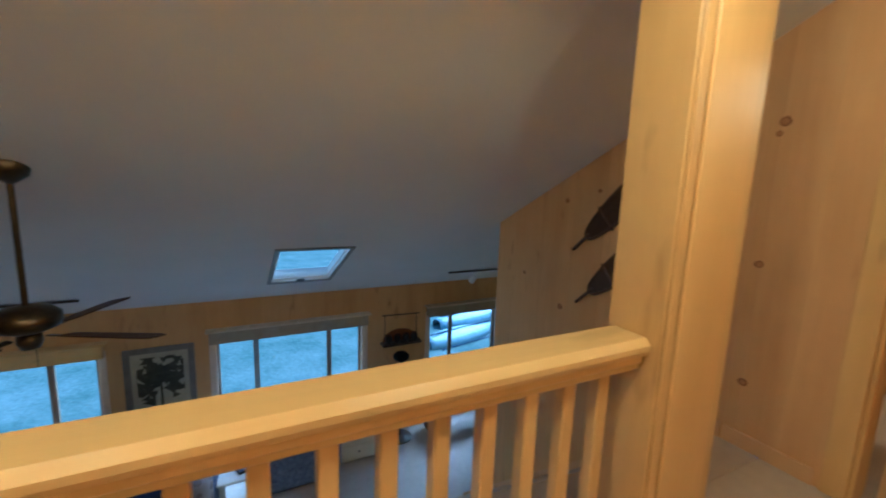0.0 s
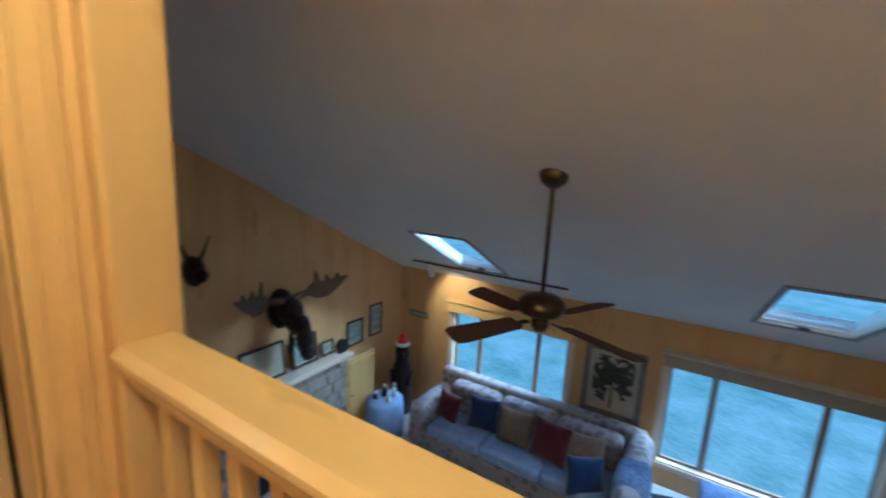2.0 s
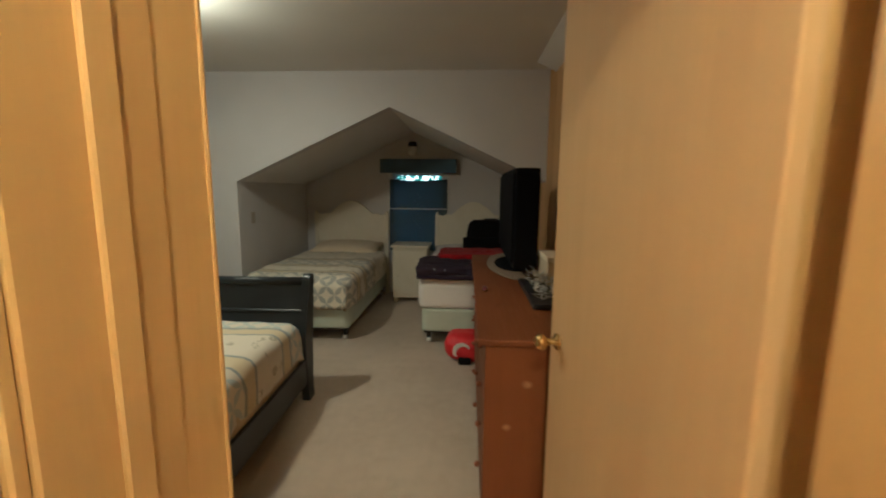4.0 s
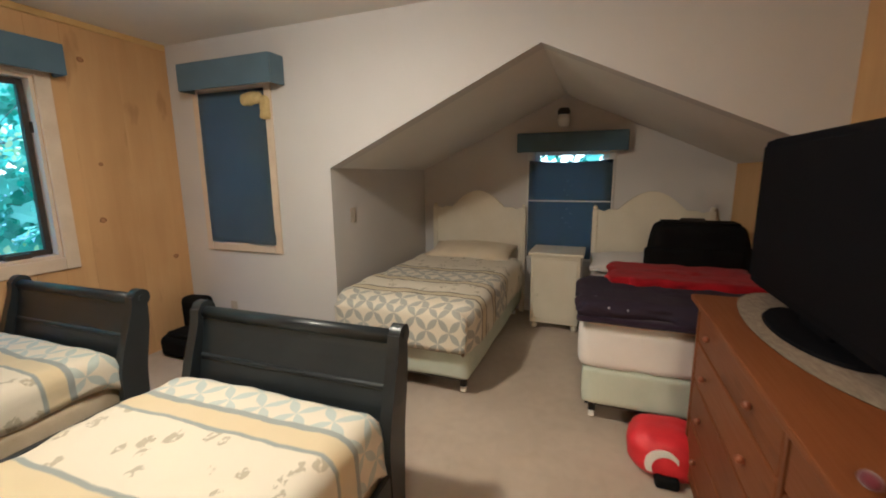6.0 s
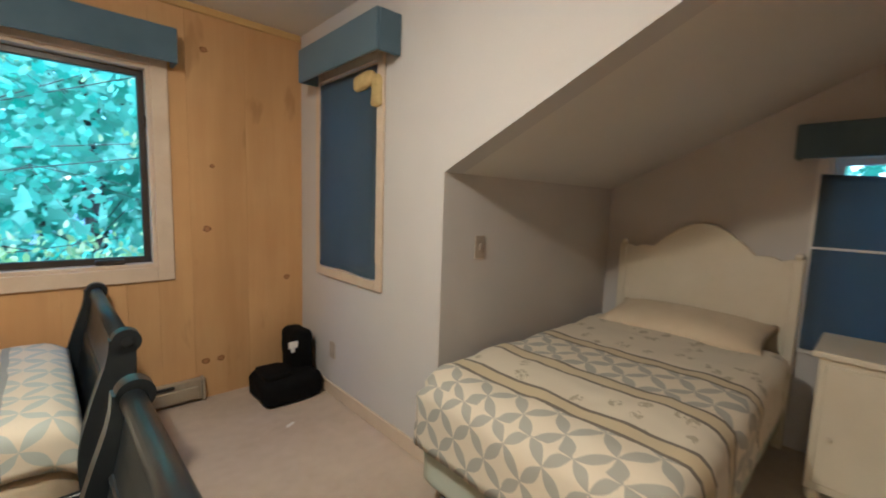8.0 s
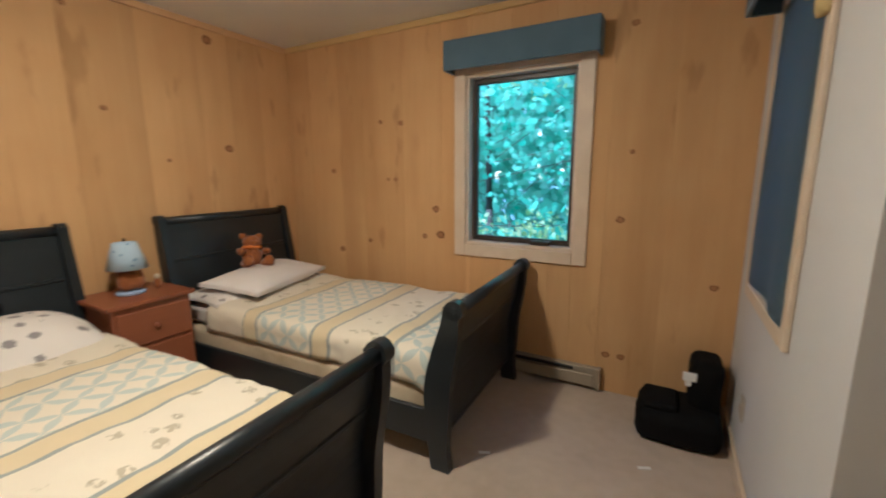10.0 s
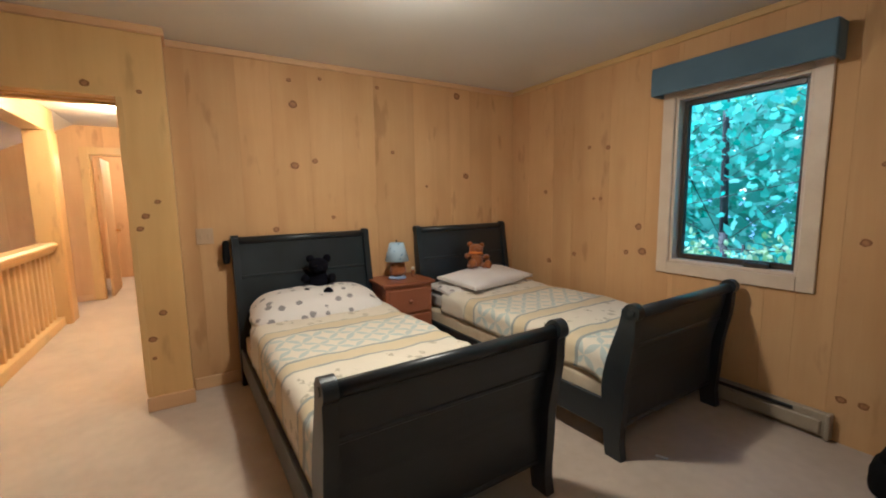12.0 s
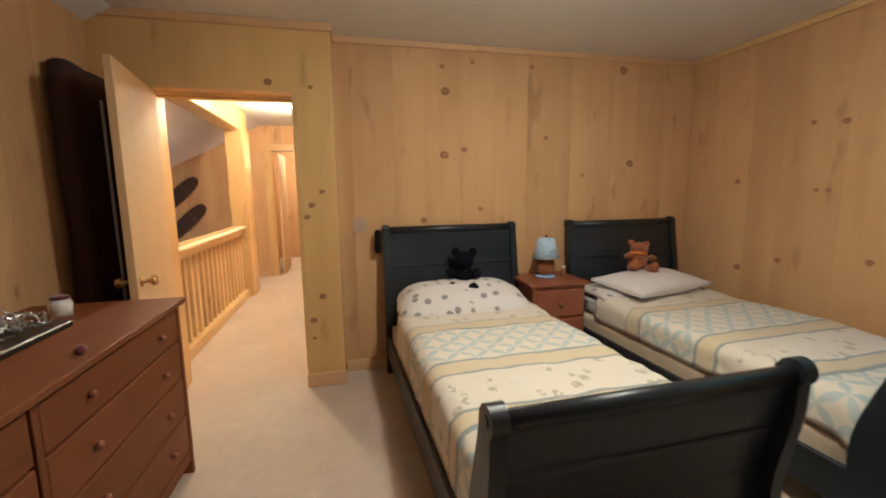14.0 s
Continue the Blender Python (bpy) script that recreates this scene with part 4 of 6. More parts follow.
def sleigh_end(parent, name, width, height, curl, thick, lean):
    """A curved head or foot end: posts, panel, frame mouldings and a rolled top. Local x: away from the mattress."""
    end = part(name, bmesh.new(), M_BLUEWOOD, parent)

    def off(z):
        t = z / height
        s = max(0.0, min(1.0, (t - 0.45) / 0.55))
        f = max(0.0, min(1.0, (0.22 - t) / 0.22))
        return lean * s * s * (3 - 2 * s) + curl * f * f

    zs = [height * i / 18 for i in range(19)]
    for y in (-width / 2, width / 2 - 0.05):
        def half(z):
            t = z / height
            return thick * (0.5 + 0.20 * math.sin(math.pi * min(1, max(0, (t - 0.12) / 0.8))) - 0.10 * max(0, t - 0.8) * 5)
        o = [(off(z) + half(z), z) for z in zs] + [(off(z) - half(z), z) for z in reversed(zs)]
        bm = prism(o, "y", y, y + 0.05)
        c = off(height) + 0.012
        rod((c, y, height - 0.012), (c, y + 0.05, height - 0.012), thick * 0.47, seg=32, bm=bm)
        part("post", bm, M_BLUEWOOD, end)
        part("post_boss", rod((c, y - 0.003, height - 0.012), (c, y + 0.053, height - 0.012), thick * 0.18, seg=16), M_BLUEWOOD, end)
    zp = [height * (0.17 + 0.81 * i / 12) for i in range(13)]
    o = [(off(z) + 0.012, z) for z in zp] + [(off(z) - 0.012, z) for z in reversed(zp)]
    part("panel", prism(o, "y", -width / 2 + 0.05, width / 2 - 0.05), M_BLUEWOOD, end)
    for k in (0.19, 0.74):
        z = height * k
        part("moulding", box(off(z) - 0.02, off(z) + 0.02, -width / 2 + 0.05, width / 2 - 0.05, z - 0.012, z + 0.012, 0.006), M_BLUEWOOD, end)
    c = off(height) + 0.006
    part("rolled_top", rod((c, -width / 2 + 0.05, height - 0.022), (c, width / 2 - 0.05, height - 0.022), 0.030, seg=18), M_BLUEWOOD, end, "", True)
    return end


def sleigh_bed(m, label, drop_door_side, seed):
    bed = thing("sleigh_bed", m, label, "bed", "dark blue sleigh beds")
    W = 1.07
    head = sleigh_end(bed, "headboard", W, 1.115, 0.02, 0.07, 0.055)
    head.matrix_basis = pose(-0.10, 0, 0)
    foot = sleigh_end(bed, "footboard", W, 0.82, 0.018, 0.095, 0.075)
    foot.matrix_basis = pose(-2.135, 0, 0, 0, 0, 180)
    for y in (-0.53, 0.505):
        part("side_rail", box(-2.10, -0.12, y, y + 0.025, 0.13, 0.30, 0.004), M_BLUEWOOD, bed)
    part("box_spring", soft(-2.08, -0.13, -0.503, 0.503, 0.19, 0.395, 0.03, 10, 0.003, 3), M_BOX, bed, "tan patterned box spring", True)
    part("mattress", soft(-2.09, -0.12, -0.465, 0.465, 0.395, 0.535, 0.05, 10, 0.004, 3), M_SNOWFLAKE, bed, "mattress in a flower print sheet", True)
    return bed


def comforter_on(m, label, mat, hem, x0, x1, half, top, low, low_far, foot_drop, seed, group):
    """A comforter laid over a mattress, hanging down at both sides and, if foot_drop, over the foot."""
    c = thing("comforter", m, label, "comforter", group)
    bm = bmesh.new()
    nx, ny = 64, 44
    rows, uvs = [], []
    r = 0.06
    for i in range(nx + 1):
        row, uv = [], []
        x = x0 + (x1 - x0) * i / nx
        t = max(0.0, (x1 + 0.14 - x) / 0.14) if foot_drop else 0.0
        pull = 0.10 * (1 - math.sqrt(max(0.0, 1 - t * t)))
        for j in range(ny + 1):
            s = -1 + 2 * j / ny
            lo = low if s > 0 else low_far
            drop = top - lo
            flat = half - r
            arc = r * math.pi / 2
            total = flat + arc + drop - r
            d = abs(s) * total
            if d < flat:
                y, z = d, top
            elif d < flat + arc:
                a = (d - flat) / r
                y, z = flat + r * math.sin(a), top - r + r * math.cos(a)
            else:
                y, z = half + 0.012 * (d - flat - arc), top - r - (d - flat - arc)
            y *= 1 - pull
            p = Vector((x, math.copysign(y, s) if s else 0, z))
            uv.append((-x, math.copysign(d, s)))
            w = noise.noise(p * 5 + Vector((seed, 0, 0))) * 0.013 + noise.noise(p * 14 + Vector((0, seed, 0))) * 0.006
            edge = min(1.0, (total - d) / 0.05) if d > flat + arc else 1.0
            k = noise.noise(Vector((x * 9, s * 2, seed))) * 0.018 * (1 if d > flat + arc else 0)
            p += Vector((0, math.copysign(1, s) * (w + k), w)) if d > flat else Vector((0, 0, w))
            if d >= total - 0.03:
                p.z += noise.noise(Vector((x * 5, seed, 0))) * 0.012
            if x < x1 + 0.09 and x1 < x0:
                t = max(0.0, (x1 + 0.09 - x) / 0.09)
                p.z -= (0.05 if not foot_drop else 0.03) * t * t
            row.append(bm.verts.new(p))
        rows.append(row)
        uvs.append(uv)
    if foot_drop:
        last = rows[-1]
        for k in range(1, 11):
            a = min(1.0, k / 4) * math.pi / 2
            down = 0.045 * (1 - math.cos(a)) + max(0, k - 4) * (top - 0.075 - foot_drop) / 6
            out = 0.045 * math.sin(a) + 0.001 * k
            row = []
            for j, v in enumerate(last):
                q = v.co.copy()
                q.x -= out * (1 - 0.25 * abs(2 * j / ny - 1) ** 6) + noise.noise(Vector((j * 0.3, k * 0.3, seed))) * 0.006
                q.z = min(q.z, top - 0.03 - down + noise.noise(Vector((j * 0.25, seed, k * 0.2))) * 0.006)
                row.append(bm.verts.new(q))
            rows.append(row)
            uvs.append([(a0 + 0.03 + out + down, b0) for a0, b0 in uvs[nx]])
    for a, b in zip(rows, rows[1:]):
        for j in range(ny):
            bm.faces.new((a[j], a[j + 1], b[j + 1], b[j]))
    bm.verts.index_update()
    uv_of = {v.index: uv for row, line in zip(rows, uvs) for v, uv in zip(row, line)}
    layer = bm.loops.layers.uv.new("cloth")
    for f in bm.faces:
        for loop in f.loops:
            loop[layer].uv = uv_of[loop.vert.index]
    rim = [row[0].co.copy() for row in rows] + [v.co.copy() for v in rows[-1]] + [row[-1].co.copy() for row in rows[::-1]]
    part("cover", bm, mat, c, "", True).modifiers.new("thick", "SOLIDIFY").thickness = -0.014
    bm = bmesh.new()
    for p0, p1 in zip(rim, rim[1:]):
        if (p1 - p0).length > 0.002:
            rod(p0, p1, 0.009, 0.009, 6, bm)
    part("hem", bm, hem, c, "stitched hem", True)
    return c


BED2, BED1 = -1.145, -2.668
sleigh_bed(pose(0, BED2, 0, 0, 0, 1.6), "dark blue wooden sleigh bed made up, headboard to the pine wall", True, 1)
sleigh_bed(pose(0, BED1, 0, 0, 0, 1.6), "dark blue wooden sleigh bed made up, beside the window wall", False, 2)
comforter_on(pose(0, BED2, 0, 0, 0, 1.6), "cream comforter with blue lattice and tan bands on the sleigh bed", M_COMF, M_CREAMSHEET, -0.46, -2.085, 0.492, 0.565, 0.33, 0.36, 0, 1.0, "striped comforters")
comforter_on(pose(0, BED1, 0, 0, 0, 1.6), "cream comforter with blue lattice and tan bands, box spring showing below", M_COMF, M_CREAMSHEET, -0.44, -2.085, 0.500, 0.565, 0.405, 0.405, 0, 5.0, "striped comforters")
p = thing("pillow", pose(0, 0, 0), "white pillow with dark flowers tucked under the comforter", "pillow")
bm = soft(-0.60, -0.14, BED2 - 0.47, BED2 + 0.47, 0.50, 0.735, 0.11, 22, 0.022, 6, seed=1)
for v in bm.verts:
    y = abs(v.co.y - BED2) / 0.47
    v.co.z = 0.50 + (v.co.z - 0.50) * (1 - 0.42 * min(1.0, y) ** 4) * (0.55 + 0.45 * min(1.0, (v.co.x + 0.60) / 0.22) ** 0.7 if v.co.x > -0.60 else 0.55)
part("case", bm, M_SNOWFLAKE, p, "", True)
p = thing("pillow", pose(0, 0, 0), "plain cream pillow lying askew on the bed", "pillow")
part("case", pillow(-0.42, BED1 - 0.02, 0.655, 0.46, 0.84, 0.15, 14, -5, 16, seed=6), M_SHEET, p, "", True)
p = thing("pillow", pose(0, 0, 0), "flat pillow in a white case with dark flowers", "pillow")
part("case", pillow(-0.33, BED1, 0.575, 0.44, 0.98, 0.12, 0, 0, seed=9), M_SNOWFLAKE, p, "", True)


def teddy(m, label, mat, s, scarf=None):
    bm = bmesh.new()
    for at, rad in (((0, 0, 0.11), (0.075, 0.085, 0.11)), ((-0.015, 0, 0.255), (0.07, 0.078, 0.068)), ((-0.075, 0, 0.242), (0.035, 0.036, 0.030)), ((-0.105, 0, 0.25), (0.010, 0.014, 0.010)),
                    ((0, 0.065, 0.315), (0.018, 0.032, 0.032)), ((0, -0.065, 0.315), (0.018, 0.032, 0.032)), ((-0.05, 0.10, 0.16), (0.065, 0.034, 0.036)), ((-0.05, -0.10, 0.16), (0.065, 0.034, 0.036)),
                    ((-0.10, 0.075, 0.04), (0.09, 0.042, 0.042)), ((-0.10, -0.075, 0.04), (0.09, 0.042, 0.042)), ((-0.185, 0.08, 0.055), (0.022, 0.042, 0.05)), ((-0.185, -0.08, 0.055), (0.022, 0.042, 0.05))):
        ball(at, rad, bm, 14)
    for v in bm.verts:
        v.co += v.normal * noise.noise(v.co * 40) * 0.006 if v.normal.length else Vector()
        v.co *= s
    ob = tagged(link("teddy_bear", bm, mat, None, "", True), label, "soft toy")
    ob.matrix_basis = m
    if scarf:
        sc = tagged(link("toy_scarf", lathe(((0.05 * s, 0.188 * s), (0.074 * s, 0.19 * s), (0.08 * s, 0.205 * s), (0.07 * s, 0.222 * s), (0.045 * s, 0.224 * s)), (0, 0, 0), 20), scarf, None, "", True), "bright orange scarf round the teddy bear's neck", "scarf")
        sc.matrix_basis = m
    return ob


teddy(pose(-0.235, BED2 - 0.05, 0.625, 0, 4, -20), "black plush bear sitting against the dark headboard", M_DARKFUR, 0.98)
teddy(pose(-0.27, BED1 + 0.0, 0.70, 6, 14, -18) @ Matrix.Diagonal((1.0, 1.08, 0.92, 1)), "brown plush bear with an orange scarf against the headboard", M_BEAR, 0.84, M_ORANGE)

# nightstand between the sleigh beds
ns = thing("nightstand", pose(-0.24, -1.88, 0), "small cherry-stained nightstand with two drawers", "nightstand")
part("body", box(-0.19, 0.20, -0.21, 0.21, 0.04, 0.675, 0.004), M_NIGHT, ns)
part("top", box(-0.215, 0.215, -0.235, 0.235, 0.675, 0.70, 0.006, None, 2), M_NIGHT, ns)
part("plinth", box(-0.18, 0.19, -0.20, 0.20, 0.0, 0.04, 0.002), M_NIGHT, ns)
for z in (0.44, 0.22):
    d = part("drawer", box(-0.205, -0.19, -0.19, 0.19, z, z + 0.20, 0.005), M_NIGHT, ns)
    part("knob", ball((-0.217, 0, z + 0.10), (0.014, 0.015, 0.015)), M_NIGHT, d)
lamp = thing("table_lamp", pose(-0.22, -1.87, 0.70), "small table lamp with a blue print shade and carved base", "lamp")
part("base", lathe(((0.075, 0.0), (0.078, 0.012), (0.06, 0.02), (0.0, 0.022))), M_PALECLOTH, lamp, "pale blue round base", True)
part("figure", soft(-0.05, 0.05, -0.075, 0.065, 0.02, 0.15, 0.045, 8, 0.014, 16, seed=4), M_BEAR, lamp, "carved brown figure", True)
part("stem", rod((0, 0, 0.13), (0, 0, 0.30), 0.007), M_OLDBRASS, lamp)
part("shade", lathe(((0.105, 0.155), (0.062, 0.31), (0.058, 0.31), (0.100, 0.155))), M_LAMPSHADE, lamp, "blue print shade", True)
part("finial", ball((0, 0, 0.325), (0.008, 0.008, 0.012)), M_OLDBRASS, lamp)
trinket = thing("figurine", pose(-0.24, -2.01, 0.70), "small tan carved animal figurine beside the lamp", "figurine")
part("body", ball((0, 0, 0.035), (0.02, 0.018, 0.035)), M_BEAR, trinket, "", True)
part("head", ball((-0.005, 0, 0.078), (0.016, 0.015, 0.016)), M_CREAMSHEET, trinket, "", True)
hook = thing("bed_strap", pose(-0.06, BED2 + 0.55, 0), "dark jacket strap hung over the headboard corner", "strap")
part("strap", soft(-0.03, 0.03, -0.005, 0.045, 0.93, 1.10, 0.02, 6, 0.012, 14), M_BLACKCLOTH, hook, "", True)

# ---- dormer alcove ----


def white_bed(m, label):
    bed = thing("white_bed", m, label, "bed", "white headboard beds")
    top = []
    for i in range(25):
        u = -1 + 2 * i / 24
        a = abs(u)
        z = 1.06 + (0.19 * math.cos(a / 0.62 * math.pi / 2) if a < 0.62 else 0.0) + (0.02 if 0.62 < a < 0.80 else 0)
        if a > 0.84:
            z = 1.075
        top.append((u * 0.485, z))
    part("headboard", prism([(-0.485, 0.30), (0.485, 0.30)] + top[::-1], "x", 0.012, 0.042), M_WHITEPAINT, bed)
    for y in (-0.505, 0.455):
        part("post", box(0.0, 0.05, y, y + 0.05, 0.0, 1.09, 0.006), M_WHITEPAINT, bed)
        part("finial", ball((0.025, y + 0.025, 1.105), (0.022, 0.022, 0.022)), M_WHITEPAINT, bed, "", True)
    part("cap", prism([(a[0], a[1] + 0.012) for a in top] + [(a[0], a[1] - 0.008) for a in top[::-1]], "x", 0.006, 0.048), M_WHITEPAINT, bed)
    for x in (0.15, 1.80):
        for y in (-0.42, 0.42):
            leg = part("leg", box(x - 0.02, x + 0.02, y - 0.02, y + 0.02, 0.045, 0.13, 0.002), M_BLACK, bed)
            part("caster", rod((x, y - 0.016, 0.027), (x, y + 0.016, 0.027), 0.027, seg=14), M_WHITE, leg, "white caster")
    part("bed_frame", box(0.05, 1.86, -0.46, 0.46, 0.105, 0.125, 0.002), M_BLACK, bed, "black steel frame")
    part("box_spring", soft(0.05, 1.90, -0.487, 0.487, 0.125, 0.35, 0.03, 14, 0.009, 5), M_BOXGREEN, bed, "pale green box spring", True)
    part("mattress", soft(0.05, 1.88, -0.49, 0.49, 0.35, 0.56, 0.06, 10, 0.006, 4), M_SHEET, bed, "white mattress", True)
    return bed


B3, B4, HX = -1.19, 0.45, BX + 0.02
white_bed(pose(HX, B3, 0), "white camelback bed made up in the dormer alcove")
white_bed(pose(HX, B4, 0), "white camelback bed heaped with bedding and a black suitcase")
c = comforter_on(pose(HX, B3, 0) @ pose(0, 0, 0, 0, 0, 180), "cream comforter with grey lattice bands on the alcove bed", M_COMF_B, M_TAUPE, -0.34, -1.90, 0.51, 0.615, 0.35, 0.35, 0.34, 8.0, "striped comforters")
p = thing("pillow", pose(0, 0, 0), "cream pillow against the white headboard", "pillow")
part("case", pillow(HX + 0.27, B3, 0.66, 0.42, 0.86, 0.17, 0, 10, seed=12), M_CREAMSHEET, p, "", True)
p = thing("pillow", pose(0, 0, 0), "white pillow on the heaped bed", "pillow")
part("case", pillow(HX + 0.30, B4 - 0.1, 0.64, 0.45, 0.80, 0.16, 0, 6, seed=15), M_SHEET, p, "", True)
q = thing("blanket", pose(0, 0, 0), "white blanket spread over the heaped bed", "blanket")
part("cloth", soft(HX + 0.75, HX + 1.90, B4 - 0.515, B4 + 0.50, 0.34, 0.60, 0.05, 16, 0.012, 5, seed=2), M_SHEET, q, "", True)
q = thing("folded_sheet", pose(0, 0, 0), "folded cream sheet under the dark quilt", "sheet")
part("cloth", soft(HX + 1.2, HX + 1.905, B4 - 0.47, B4 + 0.45, 0.60, 0.635, 0.017, 12, 0.006, 6, seed=7), M_CREAMSHEET, q, "", True)
q = thing("quilt", pose(0, 0, 0), "dark purple quilt with white flecks folded on the bed", "quilt")
part("cloth", soft(HX + 1.25, HX + 1.93, B4 - 0.54, B4 + 0.42, 0.635, 0.745, 0.055, 30, 0.045, 9, seed=11), M_QUILTDOT, q, "", True)
part("folded_edge", soft(HX + 1.30, HX + 1.945, B4 - 0.525, B4 + 0.40, 0.622, 0.665, 0.02, 18, 0.010, 7, seed=13), M_PURPLE, q, "plain dark lining along the fold", True)
q = thing("fleece_blanket", pose(0, 0, 0), "crumpled red fleece blanket on the bed", "blanket")
bm = soft(HX + 0.95, HX + 1.50, B4 - 0.36, B4 + 0.50, 0.715, 0.785, 0.034, 28, 0.042, 9, seed=17)
part("cloth", bm, M_RED, q, "", True)
s = thing("suitcase", pose(HX + 0.80, B4 + 0.13, 0.60), "large soft black suitcase standing on the bed", "suitcase")
bm = soft(-0.15, 0.15, -0.24, 0.44, 0.0, 0.47, 0.06, 14, 0.018, 4, seed=4)
for v in bm.verts:
    v.co.y += (0.10 - v.co.y) * 0.16 * max(0.0, v.co.z) / 0.47
part("body", bm, M_BLACKCLOTH, s, "", True)
part("flap", soft(0.12, 0.17, -0.25, 0.36, 0.05, 0.30, 0.025, 10, 0.008, 5, seed=5), M_BLACKCLOTH, s, "", True)
part("piping", box(-0.10, 0.10, -0.14, 0.34, 0.465, 0.478, 0.006), M_BLACKCLOTH, s)
part("handle", box(-0.02, 0.02, -0.02, 0.14, 0.47, 0.50, 0.008), M_BLACK, s, "black carry handle")
st = thing("bedside_cabinet", pose(HX + 0.30, -0.335, 0), "small white bedside cabinet with one door and bun feet", "cabinet")
part("body", box(-0.20, 0.20, -0.215, 0.215, 0.07, 0.70, 0.004), M_WHITEPAINT, st)
part("top", box(-0.22, 0.225, -0.24, 0.24, 0.70, 0.73, 0.008, None, 2), M_WHITEPAINT, st)
d = part("door", box(0.20, 0.212, -0.19, 0.19, 0.11, 0.67, 0.004), M_WHITEPAINT, st)
part("knob", ball((0.225, -0.15, 0.34), (0.012, 0.012, 0.012)), M_WHITEPAINT, d)
for x in (-0.16, 0.16):
    for y in (-0.18, 0.18):
        part("foot", ball((x, y, 0.035), (0.03, 0.03, 0.035)), M_WHITEPAINT, st, "", True)
al = thing("wall_lamp", pose(-5.03, -0.357, 2.03), "small black and white lamp on the alcove wall", "lamp")
part("cap", lathe(((0.0, -0.06), (0.055, -0.06), (0.06, -0.03), (0.045, -0.0), (0.0, 0.0))), M_BLACK, al, "black cap", True)
part("bracket", box(-0.069, 0.0, -0.015, 0.015, -0.04, -0.015, 0.004), M_BLACK, al)
part("glass_jar", lathe(((0.0, -0.17), (0.045, -0.165), (0.06, -0.12), (0.052, -0.06), (0.0, -0.06))), M_GLASSMILK, al, "milky glass jar", True)
for nm, m in (("light_switch", pose(-3.66, AY + 0.001, 1.06)), ("wall_outlet", pose(WX + 0.001, -2.88, 0.26, 0, 0, -90))):
    pl = thing(nm, m, "beige plastic cover plate on the grey wall", "switch plate")
    part("plate", box(-0.035, 0.035, 0.0, 0.006, 0.0, 0.115, 0.002), M_PLATE, pl)
    part("toggle", box(-0.008, 0.008, 0.006, 0.014, 0.04, 0.075, 0.002), M_PLATE, pl)
pl = thing("light_switch", pose(-0.001, -0.45, 1.08, 0, 0, 90), "tan double switch plate on the pine wall", "switch plate")
part("plate", box(-0.055, 0.055, 0.0, 0.006, 0.0, 0.115, 0.002), M_PLATEPINE, pl)
for x in (-0.025, 0.025):
    part("toggle", box(x - 0.007, x + 0.007, 0.006, 0.014, 0.04, 0.075, 0.002), M_PLATEPINE, pl)

# ---- rest of the bedroom ----
ht = thing("baseboard_heater", pose(0, WY, 0), "low beige electric baseboard heater under the window", "heater")
part("body", box(-2.70, -1.30, 0.002, 0.045, 0.02, 0.155, 0.004), M_HEATER, ht)
part("cover", box(-2.68, -1.32, 0.045, 0.062, 0.035, 0.115, 0.006), M_HEATER, ht)
part("grille", box(-2.55, -1.34, 0.047, 0.056, 0.125, 0.146, 0.002), M_BLACK, ht, "dark outlet slot")
part("end_cap", box(-2.72, -2.70, 0.002, 0.065, 0.015, 0.16, 0.004), M_HEATER, ht)
bag = thing("black_bag", pose(-3.13, -3.12, 0) @ Matrix.Diagonal((0.9, 0.9, 0.92, 1)), "soft black bag on the carpet in the corner", "bag")
part("base", soft(-0.25, 0.20, -0.13, 0.25, 0.0, 0.20, 0.07, 10, 0.012, 5, seed=2), M_BLACKCLOTH, bag, "", True)
part("back", soft(-0.24, -0.07, -0.18, 0.10, 0.12, 0.47, 0.06, 10, 0.012, 6, seed=3), M_BLACKCLOTH, bag, "", True)
part("flap", soft(-0.02, 0.17, -0.05, 0.20, 0.18, 0.235, 0.025, 8, 0.006, 6, seed=3), M_BLACKCLOTH, bag, "", True)
part("tag", box(-0.10, -0.03, 0.095, 0.104, 0.36, 0.41, 0.002), M_WHITE, bag, "white paper tag")
part("tag_fold", box(-0.075, -0.045, 0.10, 0.107, 0.33, 0.37, 0.002), M_WHITE, bag)
for x, y in ((-3.02, -2.68), (-2.30, -2.42)):
    sc = thing("paper_scrap", pose(x, y, 0.001, 0, 0, 25), "small white paper scrap on the carpet", "paper")
    part("sheet", box(-0.03, 0.03, -0.01, 0.01, 0.0, 0.003, 0.001), M_WHITE, sc)
cl = thing("ceiling_light", pose(*LAMP, CEIL), "round flush ceiling light with a milky glass dome, lit", "lamp")
part("base", lathe(((0.0, -0.02), (0.15, -0.02), (0.155, 0.0), (0.0, 0.0)), (0, 0, 0), 28), M_OLDBRASS, cl, "brass rim", True)
part("finial", ball((0, 0, -0.03), (0.012, 0.012, 0.018)), M_OLDBRASS, cl)

